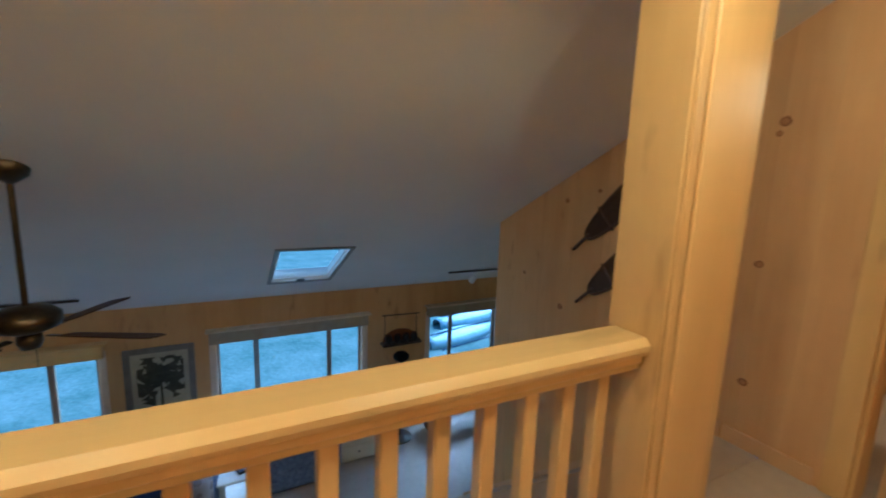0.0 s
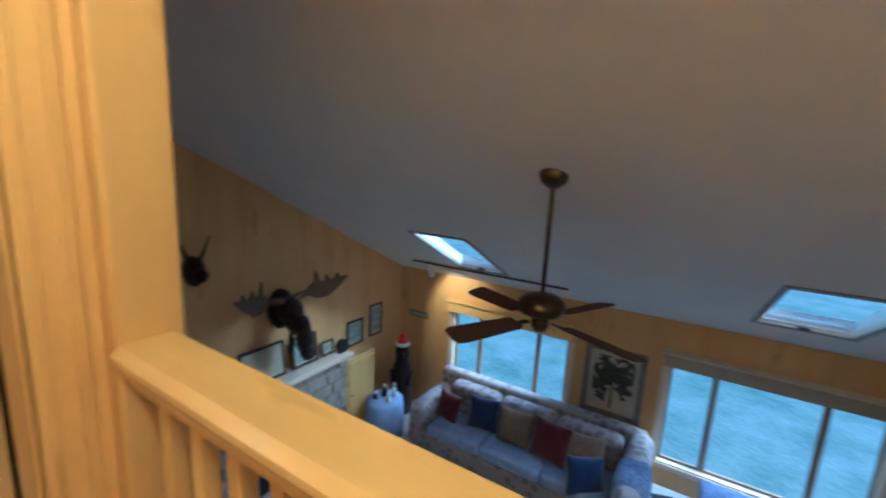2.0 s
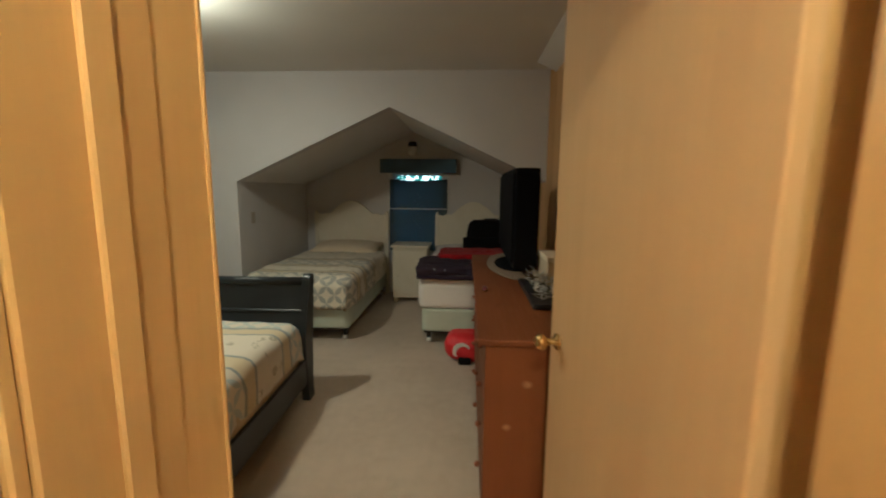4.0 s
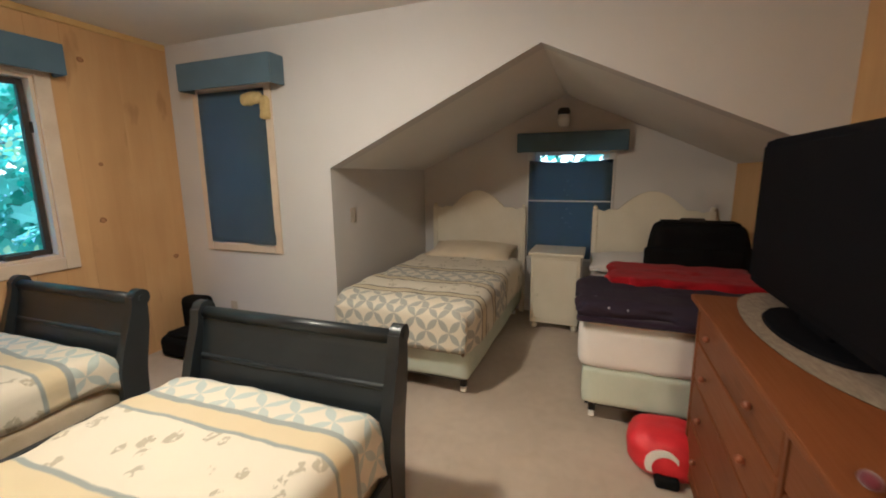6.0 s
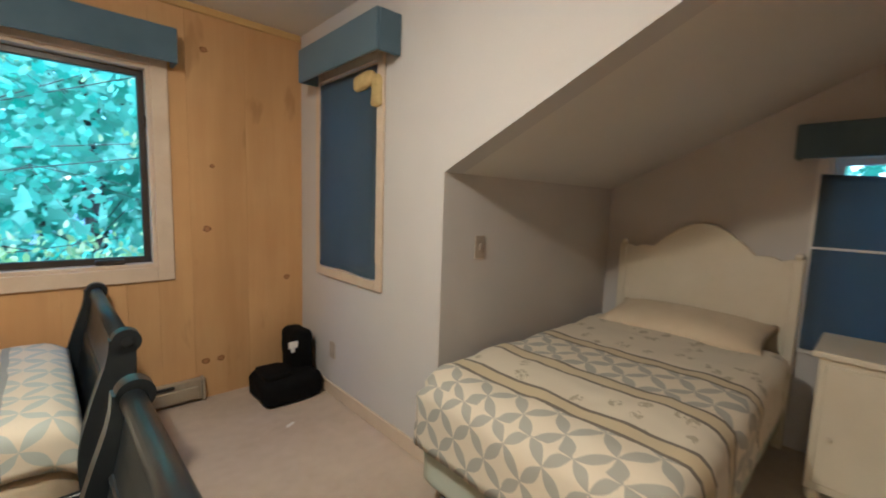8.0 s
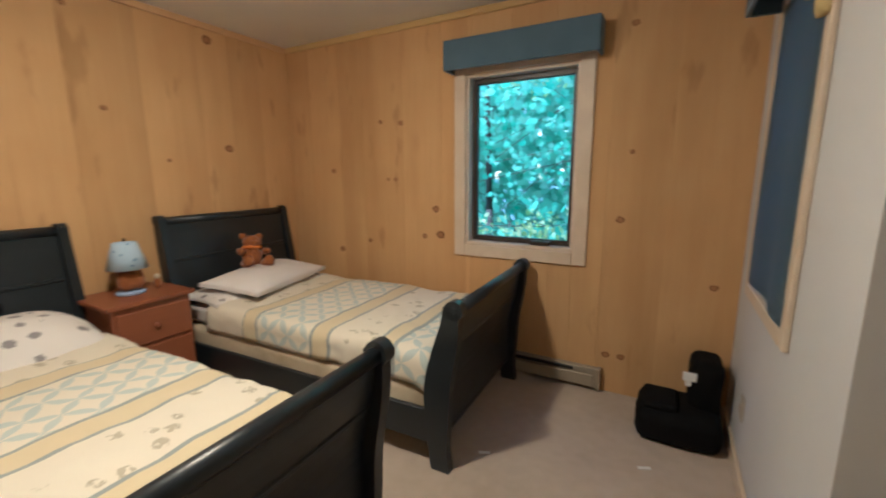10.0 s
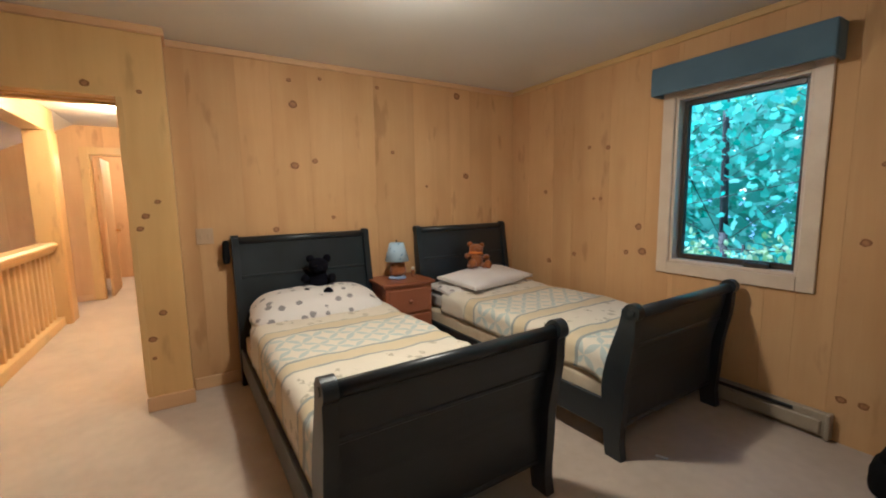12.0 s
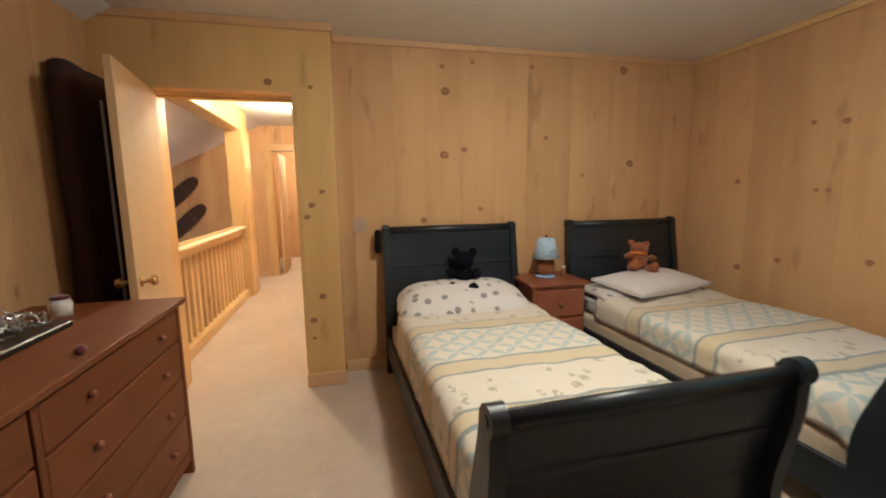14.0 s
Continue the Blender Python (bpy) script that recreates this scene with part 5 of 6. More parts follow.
# dresser and what stands on it
D0, D1, DF, DT = -2.90, -1.00, 0.445, 0.895
dr = thing("dresser", pose(0, 0, 0), "wide red-brown stained pine dresser with eight drawers", "dresser")
part("top", box(D0 - 0.02, D1 + 0.02, DF - 0.03, 1.04, DT - 0.025, DT, 0.006, None, 2), M_DRESSER, dr)
for x in (D0, D1 - 0.025):
    part("side_panel", box(x, x + 0.025, DF, 1.02, 0.09, DT - 0.026, 0.003), M_DRESSER_Z, dr)
    for y in (DF, 0.97):
        part("foot", box(x, x + 0.025, y, y + 0.05, 0.0, 0.09, 0.003), M_DRESSER_Z, dr)
part("back", box(D0 + 0.026, D1 - 0.026, 1.0, 1.015, 0.09, DT - 0.026), M_DRESSER, dr)
part("apron", box(D0 + 0.026, D1 - 0.026, DF + 0.006, DF + 0.026, 0.07, 0.13, 0.003), M_DRESSER, dr)
part("carcass", box(D0 + 0.026, D1 - 0.026, DF + 0.03, 0.995, 0.13, DT - 0.03), M_DRESSER, dr)
part("divider", box((D0 + D1) / 2 - 0.012, (D0 + D1) / 2 + 0.012, DF + 0.002, DF + 0.028, 0.13, DT - 0.03, 0.002), M_DRESSER_Z, dr)
rows_z = (0.14, 0.33, 0.52, 0.70)
for col in (0, 1):
    a = D0 + 0.03 + col * ((D1 - D0) / 2 - 0.012)
    b = a + (D1 - D0) / 2 - 0.05
    for k, z in enumerate(rows_z):
        top = (rows_z + (DT - 0.035,))[k + 1] - 0.01
        dw = part("drawer", box(a, b, DF + 0.004, DF + 0.028, z, top, 0.004), M_DRESSER, dr)
        for f in (0.22, 0.78):
            x = a + (b - a) * f
            part("knob", ball((x, DF - 0.012, (z + top) / 2), (0.013, 0.013, 0.013)), M_NIGHT, dw, "", True)
knots(dr, "x", D1, 1, ((0.60, 0.72, 0.02), (0.75, 0.40, 0.022), (0.53, 0.55, 0.018)))
tv = thing("television", pose(-2.48, 0.70, DT), "black flat television on an oval foot on the dresser", "television")
part("cabinet", soft(-0.52, 0.52, -0.06, 0.09, 0.06, 0.66, 0.02, 10, 0.0, 1), M_SCREEN, tv, "", False)
part("screen", box(-0.49, 0.49, -0.066, -0.058, 0.10, 0.63, 0.002), M_SCREEN, tv, "dark glossy screen")
part("neck", box(-0.10, 0.10, -0.02, 0.05, 0.015, 0.07, 0.006), M_SCREEN, tv)
doily = thing("doily", pose(-2.48, 0.72, DT), "taupe oval cloth under the television", "cloth")
part("cloth", lathe(((0.0, 0.0), (1.0, 0.0), (1.02, 0.004), (0.0, 0.006)), (0, 0, 0), 40), M_TAUPE, doily).matrix_basis = pose(0, 0.0, 0.001) @ Matrix.Diagonal((0.52, 0.20, 1, 1))
tvf = part("foot", lathe(((0.0, 0.0), (1.0, 0.0), (0.96, 0.01), (0.0, 0.014)), (0, 0, 0), 32), M_SCREEN, tv)
tvf.matrix_basis = pose(0, 0.0, 0.008) @ Matrix.Diagonal((0.28, 0.13, 1, 1))
tin = thing("tinsel_garland", pose(-1.62, 0.80, DT), "crumpled silver tinsel garland on a dark tray", "garland")
part("tray", box(-0.30, 0.26, -0.13, 0.13, 0.0, 0.025, 0.006), M_BLACK, tin, "dark tray")
rng = random.Random(5)
bm = bmesh.new()
for i in range(260):
    c = Vector((rng.uniform(-0.26, 0.22), rng.uniform(-0.10, 0.10), 0.03 + rng.random() * 0.055))
    d = Vector((rng.gauss(0, 1), rng.gauss(0, 1), rng.gauss(0.3, 0.8))).normalized() * rng.uniform(0.02, 0.05)
    s = d.cross(Vector((0.3, 0.2, 1))).normalized() * 0.006
    vs = [bm.verts.new(c - s), bm.verts.new(c + s), bm.verts.new(c + d)]
    bm.faces.new(vs)
tn = part("strands", bm, M_SILVER, tin, "silver strands")
tn.modifiers.new("thick", "SOLIDIFY").thickness = 0.002
bx = thing("paper_box", pose(-1.86, 0.88, DT), "beige cardboard box on the dresser", "box")
part("carton", box(-0.16, 0.12, -0.08, 0.09, 0.0, 0.17, 0.004), M_BOX, bx)
part("lid", box(-0.165, 0.125, -0.085, 0.095, 0.15, 0.18, 0.004), M_CREAMSHEET, bx)
stud = thing("drawer_stud", pose(-1.70, 0.47, DT), "small dark red wooden bead on the dresser top", "bead")
part("bead", ball((0, 0, 0.014), (0.022, 0.016, 0.014)), M_WINE, stud, "", True)
cup = thing("small_jars", pose(-1.20, 0.80, DT), "small white jar among trinkets on the dresser", "jar")
part("jar", lathe(((0.0, 0.0), (0.035, 0.0), (0.04, 0.05), (0.03, 0.07), (0.0, 0.072))), M_WHITE, cup, "", True)
part("lid", lathe(((0.0, 0.072), (0.032, 0.072), (0.03, 0.085), (0.0, 0.087))), M_WINE, cup)
rb = thing("duffel_bag", pose(-2.93, 0.37, 0) @ Matrix.Diagonal((0.85, 0.85, 0.85, 1)), "bright red nylon bag with a white crescent lying on the carpet", "bag")
part("body", soft(-0.17, 0.17, -0.20, 0.20, 0.0, 0.27, 0.12, 12, 0.018, 5, seed=6), M_REDNYLON, rb, "", True)
cres = [(0.11 * math.cos(a), 0.11 * math.sin(a)) for a in [math.radians(d) for d in range(30, 211, 15)]] + [(0.02 + 0.085 * math.cos(a), -0.02 + 0.085 * math.sin(a)) for a in [math.radians(d) for d in range(210, 29, -15)]]
part("crescent", prism([(y * 0.8 - 0.03, z * 0.8 + 0.13) for y, z in cres], "x", 0.168, 0.178), M_WHITE, rb, "white crescent print")
part("strap", soft(0.10, 0.20, -0.06, 0.06, 0.0, 0.07, 0.02, 6, 0.006, 6), M_BLACKCLOTH, rb, "black strap end", True)
# Added dark body for the shade behind the door, pale strip for its glints.
cu = thing("door_shade_body", pose(-0.43, NY - 0.02, 0), "dark red-brown body put in for the shaded wall behind the open door", "garment bag")
part("cloth", soft(-0.24, 0.20, -0.12, 0.0, 0.25, 2.05, 0.05, 14, 0.02, 3, seed=8), M_DOORSHADE, cu, "", True)
part("zip", box(0.0, 0.012, -0.132, -0.118, 0.4, 1.9, 0.003), M_WHITE, cu, "pale strip put in for glints")

# ---- hall and end wall things ----


def snowshoe(m, label):
    s = thing("snowshoe", m, label, "snowshoe", "pair of snowshoes")
    L = 1.02
    pts = []
    for i in range(33):
        t = i / 32
        a = math.pi * t
        half = 0.122 * math.sin(a) ** 0.75 * (1 - 0.35 * (1 - t)) if 0 < i < 32 else 0.012
        pts.append((half, 0.18 + (L - 0.18) * (1 - math.cos(a)) / 2))
    loop = [(-h, u) for h, u in pts] + [(h, u) for h, u in reversed(pts)]
    bm = bmesh.new()
    for (a, b), (c, d) in zip(loop, loop[1:] + loop[:1]):
        if abs(a - c) + abs(b - d) > 1e-4:
            rod((a, 0.02, b), (c, 0.02, d), 0.011, seg=6, bm=bm)
    part("hoop", bm, M_SHOE, s)
    part("tail", rod((0, 0.02, 0.0), (0, 0.02, 0.22), 0.014, seg=8), M_SHOE, s)
    for u in (0.42, 0.78):
        part("crossbar", box(-0.11, 0.11, 0.012, 0.028, u - 0.012, u + 0.012, 0.003), M_SHOE, s)
    web = [(-h * 0.97, u) for h, u in pts] + [(h * 0.97, u) for h, u in reversed(pts[1:-1])]
    part("webbing", prism(web, "y", 0.017, 0.022), M_WEB, s, "dark rawhide webbing")
    return s


for y, z in ((2.66, 0.93), (2.58, 0.50)):
    snowshoe(pose(EX - 0.002, y, z, 0, 0, 90) @ pose(0, 0, 0, 0, -47, 0), "dark wooden snowshoe with rawhide webbing hung on the pine wall")

hl = thing("hall_light", pose(2.50, 0.30, CEIL - 0.005), "round recessed hall ceiling light, lit", "lamp")
part("trim_ring", lathe(((0.06, -0.001), (0.095, -0.001), (0.09, -0.012), (0.06, -0.006)), (0, 0, 0), 28), M_WHITE, hl, "", True)
part("lens", lathe(((0.0, -0.004), (0.058, -0.004), (0.04, -0.02), (0.0, -0.026)), (0, 0, 0), 20), M_GLOW, hl, "glowing lens", True)
# Added fixture for the assumed second hall lamp, its place guessed.
assumed_hl = thing("hall_light", pose(0.90, 0.42, CEIL - 0.005), "round recessed hall ceiling light, lit", "lamp")
part("trim_ring", lathe(((0.06, -0.001), (0.095, -0.001), (0.09, -0.012), (0.06, -0.006)), (0, 0, 0), 28), M_WHITE, assumed_hl, "", True)
part("lens", lathe(((0.0, -0.004), (0.058, -0.004), (0.04, -0.02), (0.0, -0.026)), (0, 0, 0), 20), M_GLOW, assumed_hl, "glowing lens", True)
part("dome", lathe(((0.0, -0.115), (0.06, -0.105), (0.11, -0.075), (0.14, -0.022), (0.0, -0.021)), (0, 0, 0), 28), M_GLOW, cl, "lit milky dome", True).visible_shadow = False
bt = thing("boots", pose(5.35, 0.35, 0), "pair of dark boots on the beige carpet", "boots")
for y in (0.0, 0.13):
    part("boot", soft(-0.12, 0.12, y - 0.05, y + 0.05, 0.0, 0.09, 0.03, 6, 0.004, 8), M_BLACK, bt, "", True)
    part("shaft", soft(0.0, 0.12, y - 0.05, y + 0.05, 0.06, 0.28, 0.03, 6, 0.004, 8), M_BLACK, bt, "", True)

# ---- living room ----
HUB = (0.61, 2.97, 0.64)
FAN = (65, 155, 245, 335)
fan = thing("ceiling_fan", pose(*HUB), "antique brass ceiling fan with four dark walnut blades, at rest", "fan")
part("canopy", lathe(((0.02, 0.72), (0.075, 0.76), (0.085, 0.80), (0.08, 0.86), (0.0, 0.87)), (0, 0, 0), 24), M_OLDBRASS, fan, "brass canopy on the sloping ceiling", True)
part("down_rod", rod((0, 0, 0.08), (0, 0, 0.76), 0.014), M_OLDBRASS, fan)
part("motor", lathe(((0.0, -0.06), (0.07, -0.055), (0.13, -0.03), (0.145, 0.0), (0.14, 0.04), (0.10, 0.075), (0.03, 0.09), (0.0, 0.09)), (0, 0, 0), 28), M_OLDBRASS, fan, "", True)
part("switch_cup", lathe(((0.0, -0.15), (0.04, -0.145), (0.055, -0.11), (0.05, -0.06), (0.0, -0.055)), (0, 0, 0), 20), M_OLDBRASS, fan, "", True)
part("pull_chain", rod((0.02, 0.0, -0.26), (0.02, 0, -0.14), 0.002, seg=6), M_OLDBRASS, fan)
for a in FAN:
    bl = part("blade", prism(((0.19, -0.05), (0.22, -0.062), (0.63, -0.078), (0.67, -0.06), (0.675, 0.0), (0.67, 0.06), (0.63, 0.078), (0.22, 0.062), (0.19, 0.05)), "z", -0.004, 0.004), M_FANBLADE, fan)
    bl.matrix_basis = pose(0, 0, -0.065, 0, 0, a) @ pose(0, 0, 0, -12, 0, 0)
    part("blade_arm", box(0.10, 0.24, -0.018, 0.018, -0.010, -0.002, 0.002), M_OLDBRASS, bl, "brass blade arm")

for a, b in SK:
    sk = thing("skylight", pose(0, 0, 0), "skylight with a dark wood frame in the sloping ceiling", "skylight", "skylights")
    sk["kind"] = "structure"
    f = 0.045
    for x0, x1, y0, y1 in ((a - f, a, S0 - f, S1 + f), (b, b + f, S0 - f, S1 + f), (a, b, S0 - f, S0), (a, b, S1, S1 + f)):
        part("frame", prism(((y0, roof(y0) - 0.015), (y1, roof(y1) - 0.015), (y1, roof(y1) - 0.001), (y0, roof(y0) - 0.001)), "x", x0, x1), M_FRAMEGREY, sk)
    for x0, x1, y0, y1 in ((a, a + 0.02, S0, S1), (b - 0.02, b, S0, S1), (a + 0.02, b - 0.02, S0, S0 + 0.03), (a + 0.02, b - 0.02, S1 - 0.03, S1)):
        part("sash", prism(((y0, roof(y0) + 0.03), (y1, roof(y1) + 0.03), (y1, roof(y1) + 0.08), (y0, roof(y0) + 0.08)), "x", x0, x1), M_WHITE, sk)
    g = part("pane", prism(((S0 + 0.03, roof(S0 + 0.03) + 0.05), (S1 - 0.03, roof(S1 - 0.03) + 0.05), (S1 - 0.03, roof(S1 - 0.03) + 0.055), (S0 + 0.03, roof(S0 + 0.03) + 0.055)), "x", a + 0.02, b - 0.02), M_GLASS, sk)
    g.visible_shadow = False
    part("handle", box((a + b) / 2 - 0.05, (a + b) / 2 + 0.05, S1 - 0.06, S1 - 0.02, roof(S1) + 0.0, roof(S1) + 0.03, 0.006), M_BLACK, sk)

for x0, x1, heads in ((-2.32, 0.09, (-1.95,)), (4.57, 5.74, (5.02,))):
    tr = thing("track_light", pose(0, 0, 0), "ceiling track with a small white spot lamp", "lamp")
    y = 5.68
    part("track", box(x0, x1, y - 0.018, y + 0.018, roof(y) - 0.035, roof(y) - 0.012, 0.003), M_BLACKFRAME, tr)
    for x in heads:
        part("stem", rod((x, y, roof(y) - 0.10), (x, y, roof(y) - 0.03), 0.008), M_WHITE, tr)
        part("head", rod((x, y - 0.05, roof(y) - 0.10), (x - 0.02, y + 0.03, roof(y) - 0.20), 0.035, 0.048, 16), M_WHITE, tr, "white spot lamp head")

for i, (a, b, low) in enumerate(WINS):
    v = thing("window_cornice", pose(0, 0, 0), "wooden cornice above the living room window", "cornice", "window cornices")
    m, face = (M_PINE_X, M_PINE_X) if i == 0 else (M_BOX, M_HEATER)
    part("board", box(a - 0.06, b + 0.06, LY - 0.11, LY - 0.002, WT - 0.0, WT + 0.17, 0.005), face, v)
    part("shelf", box(a - 0.10, b + 0.10, LY - 0.15, LY - 0.002, WT + 0.172, WT + 0.20, 0.006), m, v)


def framed(name, m, w, h, label, art, frame_mat, fw=0.05, matw=0.06):
    f = thing(name, m, label, "picture")
    for nm, b in (("frame_side", (0, fw, 0, h)), ("frame_side", (w - fw, w, 0, h)), ("frame_rail", (fw, w - fw, 0, fw)), ("frame_rail", (fw, w - fw, h - fw, h))):
        part(nm, box(b[0], b[1], 0.003, 0.03, b[2], b[3], 0.006), frame_mat, f)
    part("mat", box(fw, w - fw, 0.004, 0.012, fw, h - fw), M_MAT, f, "pale mat")
    if art:
        art(f, fw + matw, w - fw - matw, fw + matw, h - fw - matw)
    return f


def plant_print(f, x0, x1, z0, z1):
    bm = bmesh.new()
    rng = random.Random(3)
    cx = (x0 + x1) / 2
    prism(((cx - 0.012, z0), (cx + 0.02, z0), (cx + 0.01, z1 - 0.15), (cx - 0.01, z1 - 0.15)), "y", 0.012, 0.0135, bm)
    for i in range(90):
        a, r = rng.uniform(-1.2, 4.3), rng.uniform(0.03, 0.36)
        x, z = cx + r * math.cos(a) * 0.9, z1 - 0.30 + r * math.sin(a)
        s = rng.uniform(0.05, 0.09)
        t = rng.uniform(0, 6.3)
        o = [(min(x1, max(x0, x + s * k * math.cos(t + q))), min(z1, max(z0, z + s * k * math.sin(t + q)))) for q, k in ((0, 1.2), (1.1, 0.5), (2.2, 0.9), (3.3, 0.5), (4.3, 1.0), (5.3, 0.5))]
        prism(o, "y", 0.0125 + i * 0.00005, 0.0137 + i * 0.00005, bm)
    part("print", bm, M_PRINT, f, "dark botanical print")


def plain_print(mat):
    return lambda f, x0, x1, z0, z1: part("print", box(x0, x1, 0.012, 0.0145, z0, z1), mat, f)


def triple(mat):
    def draw(f, x0, x1, z0, z1):
        s = (z1 - z0) / 3
        for k in range(3):
            part("print", box(x0, x1, 0.012, 0.0145, z0 + s * k + 0.012, z0 + s * (k + 1) - 0.012), mat, f)
    return draw


framed("wall_picture", pose(1.06, LY, -1.82, 0, 0, 180), 0.79, 1.02, "tall botanical print in a pewter frame on the pine wall", plant_print, M_FRAMEGREY, 0.075, 0.06)
framed("wall_picture", pose(LX, 5.34, -1.36, 0, 0, -90), 0.36, 0.42, "small framed landscape picture above the cabinet", plain_print(M_PRINTBLUE), M_BLACKFRAME, 0.035, 0.03)
framed("wall_picture", pose(LX, 5.80, -1.34, 0, 0, -90), 0.30, 0.55, "narrow framed set of three small prints", triple(M_PRINTBLUE), M_BLACKFRAME, 0.03, 0.04)
sg = thing("wooden_sign", pose(-2.42, LY, -1.13, 0, 0, 180), "narrow weathered wooden sign with faint marks", "sign")
part("board", box(0, 0.41, 0.002, 0.018, 0, 0.12, 0.004), M_FRAMEGREY, sg)
part("mark", box(0.06, 0.35, 0.018, 0.020, 0.045, 0.075), M_MAT, sg)

# fireplace wall
fp = thing("fireplace", pose(LX, 0, 0), "stone fireplace with a pale wooden mantel shelf", "fireplace")
part("hearth", box(0.001, 0.55, 2.75, 4.75, LZ, LZ + 0.10, 0.01), M_STONE, fp)
part("opening", box(0.27, 0.30, 3.25, 4.15, LZ + 0.12, LZ + 0.80, 0.004), M_BLACK, fp, "black firebox")
part("mantel_shelf", box(0.001, 0.34, 2.55, 4.80, -1.33, -1.26, 0.008), M_CREAM_TRIM, fp, "pale mantel shelf")
rng = random.Random(11)
z, row = LZ + 0.10, 0
while z < -1.36:
    h = min(0.17, -1.335 - z)
    y = 2.72 + (0.10 if row % 2 else 0.0)
    while y < 4.72:
        w = min(rng.uniform(0.2, 0.36), 4.74 - y)
        if w > 0.05:
            part("stone", box(0.002, 0.26 + rng.uniform(0, 0.02), y + 0.006, y + w - 0.006, z + 0.006, z + h - 0.006, 0.012), M_STONE, fp)
        y += w
    z, row = z + h, row + 1
for y, w, h, art, nm in ((3.79, 0.62, 0.46, M_MAT, "large framed print leaning on the mantel"), (4.32, 0.42, 0.42, M_PRINTBLUE, "framed print leaning on the mantel shelf"), (4.62, 0.24, 0.22, M_PRINTBLUE, "small dark framed photograph on the mantel")):
    framed("mantel_picture", pose(LX + 0.11, y, -1.258, 0, 0, -90) @ pose(0, 0, 0, 8, 0, 0), w, h, nm, plain_print(art), M_BLACKFRAME, 0.035, 0.03)
vs = thing("mantel_clock", pose(LX + 0.2, 4.70, -1.26), "small dark round clock on the mantel", "clock")
part("case", rod((-0.03, 0, 0.10), (0.03, 0, 0.10), 0.10, seg=24), M_BLACK, vs)
part("foot", box(-0.04, 0.04, -0.08, 0.08, 0.0, 0.02, 0.004), M_BLACK, vs)
cab = thing("wall_cabinet", pose(LX, 4.80, LZ), "honey pine cabinet door beside the fireplace", "cabinet")
part("body", box(0.001, 0.20, 0.0, 0.62, 0.0, 1.30, 0.006), M_PINE_Z, cab)
d = part("door", box(0.20, 0.22, 0.04, 0.58, 0.06, 1.24, 0.005), M_PINE_Z, cab)
part("knob", ball((0.23, 0.10, 0.7), (0.014, 0.014, 0.014)), M_OLDBRASS, d)
bm = bmesh.new()
for at, rad in (((0.10, 0, 0.0), (0.14, 0.17, 0.26)), ((0.26, 0, 0.02), (0.22, 0.14, 0.17)), ((0.42, 0, -0.12), (0.20, 0.115, 0.14)), ((0.55, 0, -0.30), (0.13, 0.10, 0.19)), ((0.60, 0, -0.44), (0.10, 0.095, 0.10)),
                ((0.30, 0, -0.40), (0.05, 0.03, 0.16)), ((0.25, 0.17, 0.16), (0.03, 0.11, 0.05)), ((0.25, -0.17, 0.16), (0.03, 0.11, 0.05))):
    ball(at, rad, bm, 18)
for v in bm.verts:
    v.co += Vector((1, 1, 1)) * noise.noise(v.co * 18) * 0.008
mh = thing("moose_head", pose(LX + 0.0, 3.74, -0.36), "dark mounted moose head with broad antlers on the pine wall", "moose head")
part("head", bm, M_HIDE, mh)
for s in (1, -1):
    bm = rod((0.27, s * 0.06, 0.14), (0.27, s * 0.28, 0.20), 0.035, 0.03, 10)
    palm = [(0.26, 0.12), (0.42, 0.07), (0.62, 0.08), (0.86, 0.20), (1.00, 0.30), (0.92, 0.30), (0.86, 0.28), (0.80, 0.34), (0.74, 0.27), (0.66, 0.27), (0.60, 0.34), (0.56, 0.26), (0.48, 0.26), (0.40, 0.40), (0.38, 0.26), (0.32, 0.24), (0.27, 0.20)]
    prism([(s * (0.10 + a * 0.72), b * 1.15) for a, b in palm], "x", 0.24, 0.275, bm)
    for v in bm.verts:
        if v.co.y * s > 0.30:
            v.co.x += (abs(v.co.y) - 0.30) * 0.35
    part("antler", bm, M_ANTLER, mh, "brown palmate antler")
bm = ball((0.10, 0, 0), (0.14, 0.10, 0.16), None, 14)
ball((0.22, 0, -0.02), (0.10, 0.07, 0.08), bm, 12)
rod((0.12, 0.05, 0.1), (0.14, 0.16, 0.36), 0.02, 0.008, 8, bm)
rod((0.12, -0.05, 0.1), (0.14, -0.16, 0.36), 0.02, 0.008, 8, bm)
dh = tagged(link("deer_head", bm, M_HIDE, None, "", True), "small dark mounted deer head on the pine wall", "deer head")
dh.matrix_basis = pose(LX, 2.72, 0.30)

# corner with the bear statue
bm = lathe(((0.20, 0.0), (0.21, 0.25), (0.19, 0.6), (0.17, 0.9), (0.12, 1.05), (0.135, 1.15), (0.12, 1.28), (0.05, 1.34)), (0, 0, 0), 20)
for s in (1, -1):
    ball((-0.02, s * 0.10, 1.30), (0.03, 0.045, 0.045), bm, 10)
    rod((0.05, s * 0.16, 0.85), (0.16, s * 0.14, 0.60), 0.06, 0.05, 10, bm)
ball((0.12, 0, 1.17), (0.08, 0.07, 0.06), bm, 12)
bs = tagged(link("bear_statue", bm, M_HIDE, None, "", True), "tall dark carved bear statue standing in the corner", "statue")
bs.matrix_basis = pose(-2.66, 5.95, LZ, 0, 0, -60) @ Matrix.Diagonal((0.95, 0.95, 0.93, 1))
hat = thing("red_hat", pose(-2.66, 5.95, LZ + 1.22) @ Matrix.Diagonal((0.8, 0.8, 0.85, 1)), "red felt hat with a white brim on the statue", "hat")
